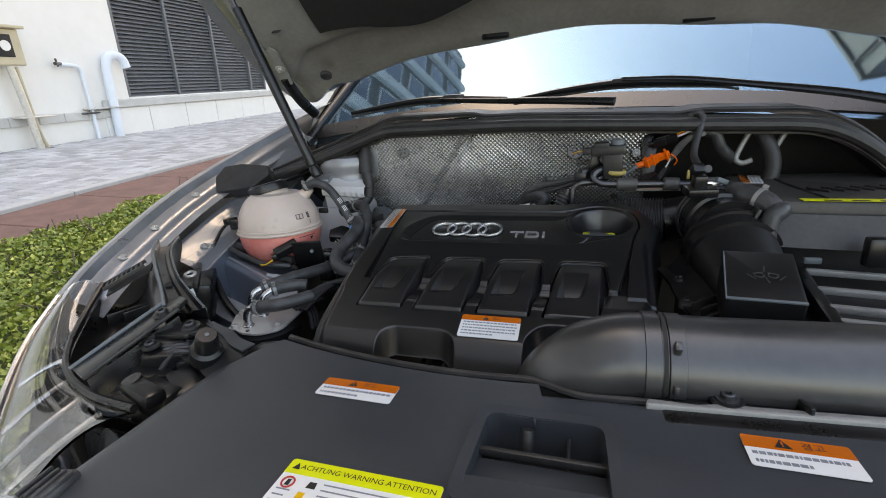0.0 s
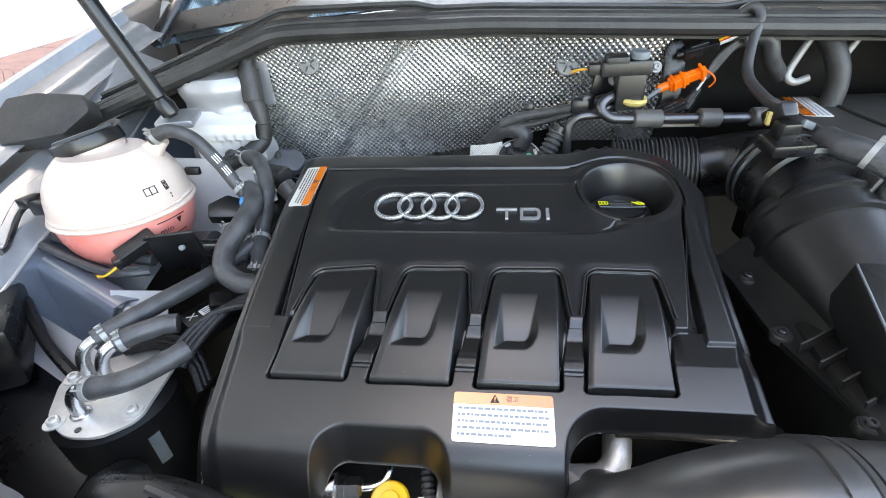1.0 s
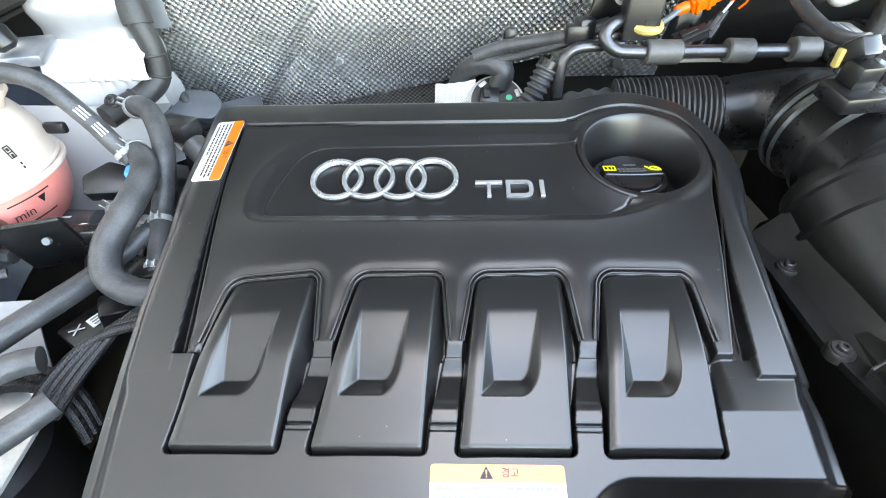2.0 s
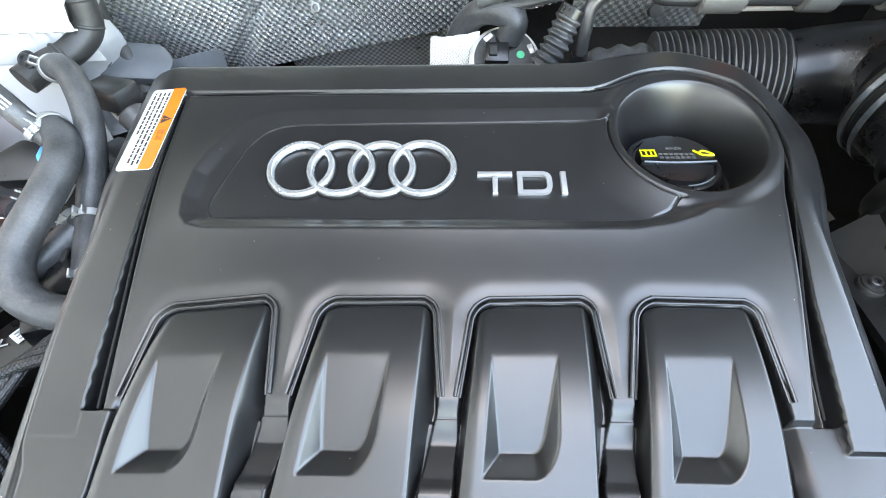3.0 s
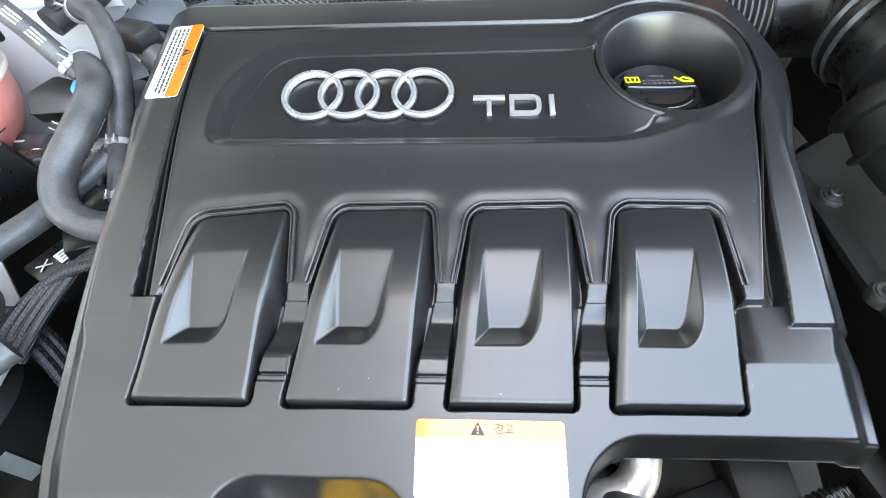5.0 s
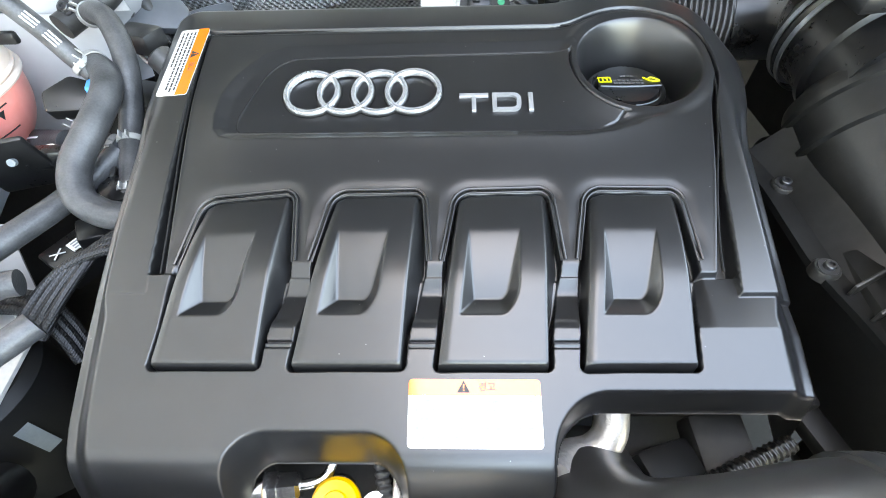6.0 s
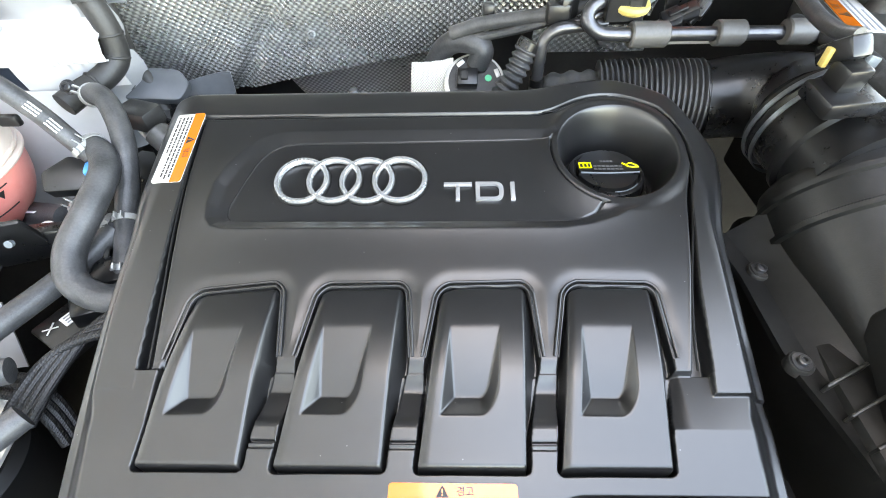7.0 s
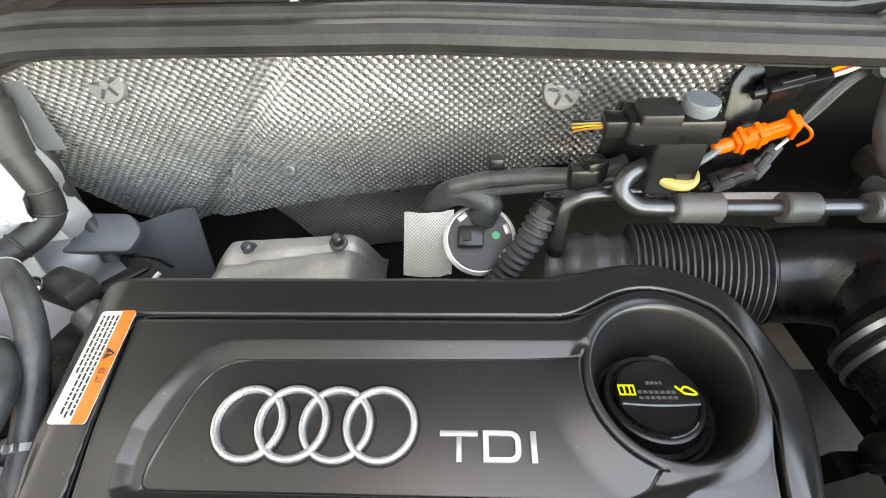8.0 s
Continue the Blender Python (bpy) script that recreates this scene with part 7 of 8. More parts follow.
# fuel filter
def fuel_filter():
    t = thing("fuel_filter", (-0.375, 0.015, 0.78), "black fuel filter can with zinc top plate", "fuel filter")
    part("can", lathe((-0.372, 0.012, 0.76), (0, 0, 1), [(0, 0.050), (0.006, 0.055), (0.130, 0.058), (0.138, 0.052)], 40), MATTB, t)
    part("label", sheet(lambda u, v: (-0.372 + 0.0588 * math.cos(radians(-32 + 11 * u)), 0.012 + 0.0588 * math.sin(radians(-32 + 11 * u)), 0.872 - 0.040 * v), 6, 4, 0.0004), GREYP, t, "faded blue-grey label")
    part("top_plate", slab([(-0.437, 0.020), (-0.411, -0.026), (-0.376, -0.044), (-0.343, -0.042), (-0.318, -0.020), (-0.330, 0.082), (-0.352, 0.090), (-0.415, 0.050)], pose(0, 0, 0.899), 0.0035, 0.0008, 0.012), ZINC, t)
    for x, y in ((-0.398, -0.030), (-0.330, -0.012), (-0.424, 0.024), (-0.345, 0.068)):
        bolt(t, (x, y, 0.9025), (0, 0, 1), 0.0056, ZINC)
    part("screw", lathe((-0.368, -0.036, 0.9025), (0, 0, 1), [(0, 0.003), (0.0012, 0.003), (0.0012, 0.0015)], 12), TUBE, t)
    for pts in ([(-0.408, 0.028, 0.900), (-0.408, 0.028, 0.920), (-0.404, 0.034, 0.936), (-0.392, 0.046, 0.944)],
                [(-0.383, 0.024, 0.900), (-0.383, 0.024, 0.920), (-0.378, 0.030, 0.936), (-0.365, 0.042, 0.945)],
                [(-0.380, -0.018, 0.900), (-0.380, -0.018, 0.918), (-0.375, -0.015, 0.930), (-0.360, -0.012, 0.933)]):
        part("pipe_stub", tube(pts, 0.0065, 16), STEEL, t)
        part("stub_collar", lathe((pts[0][0], pts[0][1], 0.9025), (0, 0, 1), [(0, 0.0095), (0.002, 0.0090), (0.003, 0.007)], 20), STEEL, t)


fuel_filter()
hose("black fuel hose running to the engine", [(-0.396, 0.042, 0.942), (-0.380, 0.062, 0.946), (-0.360, 0.095, 0.948), (-0.335, 0.150, 0.946), (-0.318, 0.180, 0.950), (-0.30, 0.21, 0.958)], 0.0105, clips=(0.08,), name="fuel_hose")
hose("short black fuel hose on the filter", [(-0.370, 0.038, 0.943), (-0.352, 0.052, 0.945), (-0.335, 0.066, 0.944), (-0.322, 0.072, 0.942)], 0.0105, clips=(0.12,), name="fuel_hose")
hose("black fuel hose curving over the filter plate", [(-0.366, -0.014, 0.933), (-0.345, -0.012, 0.936), (-0.322, -0.002, 0.938), (-0.304, 0.020, 0.938), (-0.292, 0.038, 0.938)], 0.0105, clips=(0.10,), name="fuel_hose")
for k in range(4):
    o = 0.0072 * (k - 1.5)
    single("braided_cable", tube([(-0.232, 0.122 + o, 0.940), (-0.262, 0.119 + o, 0.940), (-0.285 + 0.5 * o, 0.108 + 0.85 * o, 0.938), (-0.300 + 0.9 * o, 0.088 + 0.5 * o, 0.932), (-0.312 + o, 0.062 + 0.2 * o, 0.922), (-0.322 + o, 0.042, 0.908)], 0.0043, 10, 8), BRAID, "black braided cable sleeve in a bundle of four", "cable", group="braided cables")
for k in range(3):
    o = 0.0075 * k
    single("braided_cable", tube([(-0.392, 0.062 + o, 0.906), (-0.365, 0.068 + o, 0.910), (-0.335, 0.066 + o, 0.908), (-0.312, 0.054 + o, 0.898), (-0.300, 0.040 + o, 0.875)], 0.0045, 10, 8), BRAID, "black braided cable sleeve crossing below the bundle", "cable", group="braided cables")


def loom_box():
    t = thing("plug_bracket", (-0.40, 0.19, 0.93), "black plug bracket with connectors below the tank", "bracket")
    part("plate", box((-0.395, 0.195, 0.955), (0.060, 0.006, 0.070), 0.003, (20, 0, 18)), BLACK, t)
    part("arm", box((-0.360, 0.215, 0.950), (0.055, 0.016, 0.020), 0.004, (0, 10, 20)), BLACK, t)
    part("lug", lathe((-0.378, 0.184, 0.968), (0.2, -1, 0.5), [(0, 0.0035), (0.004, 0.0035), (0.004, 0.0015)], 14), GREYP, t)
    part("connector", slab([(-0.024, -0.010), (0.024, -0.010), (0.024, 0.010), (-0.024, 0.010)], frame_at((-0.432, 0.178, 0.968), (-0.40, 0.215, 0.985), (0.1, -0.5, 0.85)) @ pose(0, 0, 0), 0.016, 0.002, 0.003), BLACK, t)
    part("connector_end", box((-0.448, 0.160, 0.962), (0.016, 0.016, 0.014), 0.002, (0, -20, 45)), BLACK, t)
    for k, mt in enumerate((BROWNW, OCHRE, YELLOWP)):
        part("wire", tube([(-0.452 + 0.002 * k, 0.156, 0.958), (-0.462, 0.148 - 0.002 * k, 0.950), (-0.475, 0.145, 0.945 + 0.002 * k)], 0.0012, 6, 4), mt, t)
    part("round_plug", cyl((-0.350, 0.212, 0.948), (-0.325, 0.216, 0.943), 0.011, 18, 0.002), BLACK, t)
    for p in ((-0.362, 0.205, 0.915), (-0.335, 0.165, 0.895)):
        part("socket", box(p, (0.034, 0.028, 0.024), 0.004, (10, 10, 30)), BLACK, t)


def label_module():
    t = thing("relay_module", (-0.36, 0.16, 0.86), "flat black module with a white printed label between the hoses", "module")
    m = frame_at((-0.352, 0.166, 0.8895), (-0.338, 0.190, 0.8905), (0.05, -0.15, 1))
    part("case", slab([(-0.040, -0.022), (0.038, -0.022), (0.038, 0.020), (-0.040, 0.020)], m @ pose(0, 0, -0.026), 0.025, 0.002, 0.004), BLACK, t)
    lab = part("white_label", slab([(-0.018, -0.0065), (0.018, -0.0065), (0.018, 0.0065), (-0.018, 0.0065)], m, 0.0008, 0, 0.001), WHITE, t, "small white printed label")
    for k in range(3):
        part("print_bar", slab([(-0.015, -0.0045 + 0.0036 * k), (0.010 - 0.004 * k, -0.0045 + 0.0036 * k), (0.010 - 0.004 * k, -0.0028 + 0.0036 * k), (-0.015, -0.0028 + 0.0036 * k)], m @ pose(0, 0, 0.0008), 0.0002), GREYINK, lab)
    for a in (35, -35):
        part("cross_mark", slab([(-0.007, -0.0007), (0.007, -0.0007), (0.007, 0.0007), (-0.007, 0.0007)], m @ pose(-0.028, 0.004, 0.0, 0, 0, a), 0.0005), WHITEINK, t)


label_module()


def hose_shroud():
    """Black plastic trough behind the hoses with a module box under it."""
    t = thing("hose_shroud", (-0.30, 0.28, 0.93), "black plastic trough holding the coolant hoses", "bracket")
    part("back_wall", sheet(lambda u, v: (-0.322 + 0.060 * u, 0.352 - 0.010 * u - 0.016 * v + 0.004 * math.sin(5 * u), 0.996 - 0.060 * v - 0.012 * u), 14, 10, 0.003), BLACK, t)
    part("floor", sheet(lambda u, v: (-0.345 + 0.085 * u, 0.350 - 0.130 * v, 0.948 - 0.018 * u + 0.006 * math.sin(6 * v)), 14, 14, 0.003), BLACK, t)
    part("side_wall", sheet(lambda u, v: (-0.276 + 0.010 * v, 0.345 - 0.120 * u, 0.986 - 0.070 * v - 0.014 * u), 14, 8, 0.003), BLACK, t)
    part("rim", tube([(-0.324, 0.352, 0.998), (-0.296, 0.350, 0.992), (-0.276, 0.340, 0.986), (-0.274, 0.300, 0.978), (-0.272, 0.250, 0.970)], 0.0028, 8, 5), BLACK, t)
    part("wedge_arm", slab([(-0.030, -0.016), (0.022, -0.012), (0.030, 0.010), (-0.012, 0.022), (-0.034, 0.004)], frame_at((-0.345, 0.262, 0.975), (-0.315, 0.268, 0.970), (0.1, -0.5, 0.85)), 0.016, 0.002, 0.004), BLACK, t)
    part("ear", slab([(-0.020, -0.006), (0.024, -0.007), (0.030, 0.0), (0.024, 0.007), (-0.020, 0.006)], frame_at((-0.315, 0.395, 0.962), (-0.290, 0.415, 0.967), (0, -0.4, 0.9)), 0.004, 0.001, 0.004), BLACK, t)
    part("strap_end", tube([(-0.320, 0.300, 1.000), (-0.312, 0.285, 0.985), (-0.306, 0.270, 0.968)], 0.0085, 10, 5, flat=0.5), RUBBER, t, "wrinkled grey tape end")
    b = thing("control_module", (-0.285, 0.20, 0.90), "black control module box with slots beside the engine cover", "module")
    part("case", box((-0.288, 0.200, 0.926), (0.066, 0.098, 0.040), 0.005, (6, -4, 14)), BLACK, b)
    part("lid", box((-0.288, 0.200, 0.948), (0.056, 0.086, 0.008), 0.003, (6, -4, 14)), BLACK, b)
    for x, y in ((-0.296, 0.222), (-0.284, 0.204), (-0.298, 0.186)):
        part("slot", box((x, y, 0.9535), (0.004, 0.013, 0.0025), 0.0008, (6, -4, 14)), DUSTY, b)
    part("pale_clip", box((-0.312, 0.156, 0.940), (0.010, 0.014, 0.008), 0.003, (0, 0, 30)), CLIPG, b, "pale metal hose clip end")


hose_shroud()


def outlet_stub():
    t = thing("outlet_hose", (-0.43, 0.262, 0.92), "short black outlet hose clamped below the coolant tank", "hose")
    pts = [(-0.486, 0.282, 0.916), (-0.450, 0.270, 0.926), (-0.412, 0.255, 0.936), (-0.375, 0.243, 0.944)]
    part("hose", tube(pts, 0.0135, 18, 8), RUBBER, t)
    for f in (0.06, 0.20):
        p = Vector(pts[0]).lerp(Vector(pts[3]), f)
        part("clamp_ring", torus(p, Vector(pts[3]) - Vector(pts[0]), 0.0140, 0.0022, 28, 8), BLACK, t)
    part("clamp_ear", box((-0.478, 0.266, 0.914), (0.010, 0.008, 0.018), 0.002, (0, 15, -20)), BLACK, t)
    bolt(t, (-0.376, 0.218, 0.950), (0.1, -0.6, 0.8), 0.0058, ZINC)
    part("print_bar", box((-0.420, 0.2495, 0.9465), (0.026, 0.003, 0.0008), 0.0002, (0, -14, -18)), WHITEINK, t)


outlet_stub()


loom_box()


def tank_sensor():
    t = thing("level_sensor_plug", (-0.585, 0.205, 1.0), "black sensor plug beside the coolant tank", "connector")
    part("plug", box((-0.560, 0.200, 1.018), (0.036, 0.020, 0.020), 0.003, (0, -8, -12)), BLACK, t)
    part("head", box((-0.585, 0.206, 1.022), (0.020, 0.024, 0.014), 0.003, (0, -8, -12)), BLACK, t)
    part("cable", tube([(-0.592, 0.208, 1.018), (-0.606, 0.200, 1.005), (-0.605, 0.175, 0.985), (-0.585, 0.150, 0.985), (-0.570, 0.13, 0.99)], 0.0035, 8), BLACK, t)


tank_sensor()
wire("rail_cable", [(-0.585, 0.190, 0.965), (-0.53, 0.172, 0.955), (-0.480, 0.160, 0.945), (-0.445, 0.158, 0.945), (-0.425, 0.17, 0.94)], 0.0055, RUBBER, "black cable along the rail")
wire("rail_cable", [(-0.59, 0.215, 0.965), (-0.52, 0.198, 0.958), (-0.46, 0.190, 0.950), (-0.43, 0.19, 0.945)], 0.009, RUBBER, "black corrugated cable sleeve along the rail")
hose("black hose hooked over the painted rail", [(-0.600, 0.235, 0.985), (-0.612, 0.205, 0.975), (-0.612, 0.178, 0.958), (-0.608, 0.166, 0.925), (-0.605, 0.160, 0.87)], 0.0085, SEALR, name="drain_hose")
single("seal_corner", slab([(-0.070, -0.034), (0.020, -0.040), (0.060, -0.014), (0.055, 0.014), (-0.010, 0.034), (-0.052, 0.036), (-0.074, 0.010)], frame_at((-0.632, 0.347, 1.087), (-0.532, 0.377, 1.102), (0.12, -0.72, 0.62)), 0.030, 0.004, 0.005), SEALR, "black moulded rubber corner of the bulkhead seal", "seal")
single("strut_bracket", box((-0.428, 0.325, 1.092), (0.05, 0.05, 0.012), 0.004, (8, 0, 15)), SILVER, "silver bracket holding the gas strut", "bracket")
def tower_fold():
    """A pressed fold at the foot of the tower, its lower lip crimped into small pleats."""
    t = thing("tower_flange", (-0.40, 0.38, 1.04), "pale pressed flange with crimped pleats below the strut tower", "flange")
    a, b = Vector((-0.446, 0.362, 1.056)), Vector((-0.358, 0.400, 1.044))

    def fn(u, v):
        k = [(0.0, 0.020, 0.030), (0.0, 0.008, 0.022), (0.0, -0.004, 0.016), (0.0, -0.008, 0.004), (0.0, -0.006, -0.004), (0.0, 0.004, -0.008), (0.0, 0.006, -0.022), (0.0, 0.010, -0.040)]
        f = v * (len(k) - 1)
        i = min(int(f), len(k) - 2)
        q = Vector(k[i]).lerp(Vector(k[i + 1]), f - i)
        pleat = 0.0022 * math.sin(u * 46) * math.exp(-((v - 0.62) / 0.16) ** 2) * (1 if u > 0.35 else 0.2)
        return a.lerp(b, u) + q + Vector((0, -pleat, pleat * 0.6))
    part("pressing", sheet(fn, 60, 35, 0.002), LITP, t)
    bolt(t, (-0.384, 0.352, 1.030), (0.1, -0.7, 0.7), 0.0048, TUBE)


tower_fold()


# ---- headlamp ----
def headlamp():
    t = thing("headlamp", (-0.52, -0.1, 0.80), "car headlamp with clear lens and black housing", "headlamp")

    def front(s):
        p = spline([(-0.722, -0.062, 0.951), (-0.675, -0.150, 0.915), (-0.605, -0.232, 0.882), (-0.525, -0.300, 0.864), (-0.455, -0.338, 0.858), (-0.385, -0.352, 0.874)], 8)
        f = s * (len(p) - 1)
        i = min(int(f), len(p) - 2)
        return p[i].lerp(p[i + 1], f - i)

    def inner(s):
        p = spline([(-0.690, -0.015, 0.950), (-0.632, -0.100, 0.926), (-0.575, -0.165, 0.913), (-0.515, -0.208, 0.905), (-0.435, -0.236, 0.902), (-0.345, -0.252, 0.908)], 8)
        f = s * (len(p) - 1)
        i = min(int(f), len(p) - 2)
        return p[i].lerp(p[i + 1], f - i)

    def lens(u, v):
        a, b = inner(u), front(u)
        if v < 0.6:
            f = v / 0.6
            return a.lerp(b, f) + Vector((0, 0, 0.018 * math.sin(math.pi * f)))
        f = (v - 0.6) / 0.4
        return b + Vector((-0.035 * f, -0.05 * f, -0.20 * f + 0.02 * math.sin(math.pi * f)))
    g = part("lens", sheet(lens, 50, 30, 0.003), LENS, t, "clear curved lens")
    g.visible_shadow = False

    def chrome(u, v):
        return inner(u).lerp(front(u), 0.10 + 0.78 * v) + Vector((0.005, 0.005, -0.035 - 0.06 * math.sin(math.pi * v) + 0.010 * math.sin(u * 38)))
    part("reflector", sheet(chrome, 60, 16, 0.002), BEZEL, t, "dark grey bezel with ribs")
    for s in (0.35, 0.52, 0.68, 0.82):
        a, b = inner(s) + Vector((0, 0, -0.02)), front(s) + Vector((0, 0, -0.01))
        part("bezel_fin", tube([a, a.lerp(b, 0.5) + Vector((0, 0, 0.004)), b], 0.004, 8, 5), STEEL, t)
    part("rim", tube([inner(k / 12) + Vector((0, 0, 0.006)) for k in range(13)], 0.005, 8, 4), BLACK, t)
    part("bright_trim", tube([front(k / 12) + Vector((-0.004, -0.006, 0.0)) for k in range(13)], 0.0045, 8, 4), STEEL, t)
    # black housing behind the lens
    def house(u, v):
        a = inner(0.02 + 0.96 * u)
        c = band(1.0 - u, 0.0) + Vector((0, 0, -0.012))
        p = a.lerp(c, v)
        return p + Vector((0, 0, -0.008 - 0.055 * math.sin(math.pi * min(1, v * 1.1)) ** 0.8))

    def band(u, v):
        """The curved shelf between the lamp and the dark recess: v from the lamp's side to the recess."""
        a = spline([(-0.437, -0.115, 0.968), (-0.478, -0.079, 0.980), (-0.551, -0.020, 0.990), (-0.632, 0.048, 0.995), (-0.690, 0.110, 0.998)], 6)
        b = spline([(-0.369, -0.104, 0.967), (-0.427, -0.072, 0.976), (-0.492, -0.030, 0.985), (-0.597, 0.060, 0.993), (-0.655, 0.135, 0.998)], 6)
        f = u * (len(a) - 1)
        i = min(int(f), len(a) - 2)
        return a[i].lerp(a[i + 1], f - i).lerp(b[i].lerp(b[i + 1], f - i), v)
    part("housing", sheet(house, 48, 30, 0.003), BLACK, t)

    def shelf(u, v):
        k = [(0, -0.030), (0, 0.002), (0.06, 0.006), (0.14, 0.002), (0.16, -0.005), (0.62, -0.005), (0.70, 0.000), (0.86, 0.001), (0.92, 0.007), (1.0, 0.004), (1.0, -0.020), (0.98, -0.090)]
        f = v * (len(k) - 1)
        i = min(int(f), len(k) - 2)
        c, z = k[i][0] + (k[i + 1][0] - k[i][0]) * (f - i), k[i][1] + (k[i + 1][1] - k[i][1]) * (f - i)
        return band(u, c) + Vector((0, 0, z))
    part("curved_shelf", sheet(shelf, 60, 44, 0.0015), BLACK, t, "curved black shelf with raised pale edges")
    part("shelf_edge", tube([band(k / 20, 0.06) + Vector((0, 0, 0.007)) for k in range(21)], 0.0026, 8, 3), GREYP, t)
    part("shelf_edge", tube([band(k / 20, 0.96) + Vector((0, 0, 0.007)) for k in range(21)], 0.0022, 8, 3), GREYP, t)
    part("slot", box(band(0.38, 0.42) + Vector((0, 0, -0.003)), (0.020, 0.010, 0.004), 0.001, (0, 0, -40)), DARK, t)
    part("corner_plate", slab([(-0.465, -0.112), (-0.369, -0.100), (-0.352, -0.118), (-0.362, -0.150), (-0.400, -0.158), (-0.445, -0.150)], pose(0, 0, 0.948), 0.006, 0.0012, 0.006), BLACK, t)
    # flat carrier arm with its bolts
    arm = slab([(0, -0.026), (0.130, -0.022), (0.150, -0.012), (0.150, 0.012), (0.130, 0.022), (0, 0.026)], frame_at((-0.462, -0.228, 0.927), (-0.420, -0.120, 0.970), (-0.2, -0.35, 0.9)), 0.005, 0.001, 0.004)
    part("carrier_arm", arm, BLACK, t)
    part("arm_lip", tube([(-0.486, -0.222, 0.930), (-0.462, -0.165, 0.955), (-0.441, -0.108, 0.977)], 0.0028, 8, 4), GREYP, t)
    part("arm_skirt", sheet(lambda u, v: Vector((-0.443, -0.232, 0.925)).lerp(Vector((-0.402, -0.122, 0.966)), u) + Vector((0.006 * v, 0, -0.030 * v)), 10, 4, 0.003), BLACK, t)
    for p, r in (((-0.417, -0.132, 0.971), 0.0075), ((-0.373, -0.131, 0.955), 0.0075), ((-0.400, -0.172, 0.945), 0.007)):
        part("washer", lathe(p, (0, -0.2, 1), [(0, r * 1.5), (0.0025, r * 1.45), (0.003, r * 1.1)], 24), DUSTY, t)
        bolt(t, p, (0, -0.2, 1), r, TUBE)
    # ribs in the shell beside the arm
    for k in range(3):
        part("rib", box(Vector((-0.525 + 0.020 * k, -0.180 + 0.028 * k, 0.905 + 0.006 * k)), (0.060, 0.0045, 0.014), 0.0012, (0, 0, 52)), BLACK, t)
    for k in range(2):
        part("upright_rib", box(Vector((-0.560 + 0.020 * k, -0.075 + 0.012 * k, 0.935)), (0.004, 0.060, 0.018), 0.0012, (0, 0, -20)), BLACK, t)
    # ladder-like vent at the wing end
    v0, v1 = Vector((-0.648, -0.036, 0.962)), Vector((-0.598, 0.006, 0.992))
    m = frame_at(v0, v1, (-0.1, -0.25, 0.95))
    part("grille_frame", slab([(-0.004, -0.015), (0.070, -0.013), (0.070, -0.010), (-0.004, -0.011)], m, 0.006, 0.001), DUSTY, t)
    part("grille_frame", slab([(-0.004, 0.011), (0.070, 0.010), (0.070, 0.013), (-0.004, 0.015)], m, 0.006, 0.001), DUSTY, t)
    for k in range(8):
        part("grille_bar", slab([(0.0088 * k, -0.012), (0.0088 * k + 0.0035, -0.012), (0.0088 * k + 0.0035, 0.012), (0.0088 * k, 0.012)], m, 0.005, 0.0008), DUSTY, t)
    part("grille_back", slab([(-0.006, -0.018), (0.075, -0.016), (0.075, 0.016), (-0.006, 0.018)], m @ pose(0, 0, -0.010), 0.003), DARK, t)
    # lamp's back: caps, plugs and wires
    for c, s, r in (((-0.385, -0.150, 0.915), (0.075, 0.050, 0.05), (8, 6, 30)), ((-0.345, -0.145, 0.905), (0.05, 0.045, 0.05), (0, -12, 15)), ((-0.395, -0.185, 0.905), (0.05, 0.045, 0.03), (0, 10, 40)), ((-0.33, -0.185, 0.90), (0.05, 0.05, 0.04), (12, 0, 60)), ((-0.35, -0.215, 0.900), (0.06, 0.03, 0.04), (0, 5, -10))):
        part("plug", box(c, s, 0.005, r), BLACK, t)
    part("plug_lid", box((-0.392, -0.147, 0.942), (0.036, 0.022, 0.008), 0.003, (8, 6, 30)), DUSTY, t)
    part("bulb_cap", lathe((-0.318, -0.166, 0.935), (0.45, -0.25, 0.82), [(0, 0.020), (0.018, 0.019), (0.022, 0.0145), (0.044, 0.0130), (0.047, 0.0110), (0.047, 0.0001)], 32), BLACK, t)
    part("cap_dot", lathe((-0.2965, -0.178, 0.9740), (0.45, -0.25, 0.82), [(0, 0.0025), (0.002, 0.0025), (0.002, 0.0012)], 14), GREYP, t)
    for k in range(4):
        part("wire", tube([(-0.43 + 0.012 * k, -0.19, 0.900), (-0.40 + 0.01 * k, -0.170, 0.935), (-0.375 + 0.008 * k, -0.14 - 0.008 * k, 0.938), (-0.34, -0.12, 0.92)], 0.0035, 8, 5), RUBBER, t)
    part("triangle_gusset", slab([(-0.485, -0.139), (-0.440, -0.150), (-0.385, -0.195), (-0.430, -0.215)], pose(0, 0, 0.900), 0.005, 0.001), DUSTY, t)
    part("corner_hook", box((-0.352, -0.232, 0.922), (0.060, 0.026, 0.020), 0.006, (0, 5, -15)), BLACK, t)
    part("lug", lathe((-0.372, -0.226, 0.926), (-0.1, -0.2, 1), [(0, 0.012), (0.008, 0.011), (0.008, 0.005)], 20), BLACK, t)
    # bent strip towards the front panel
    strip = spline([(-0.357, -0.108, 0.953), (-0.335, -0.116, 0.952), (-0.313, -0.122, 0.950), (-0.290, -0.133, 0.946), (-0.262, -0.140, 0.944)], 5)
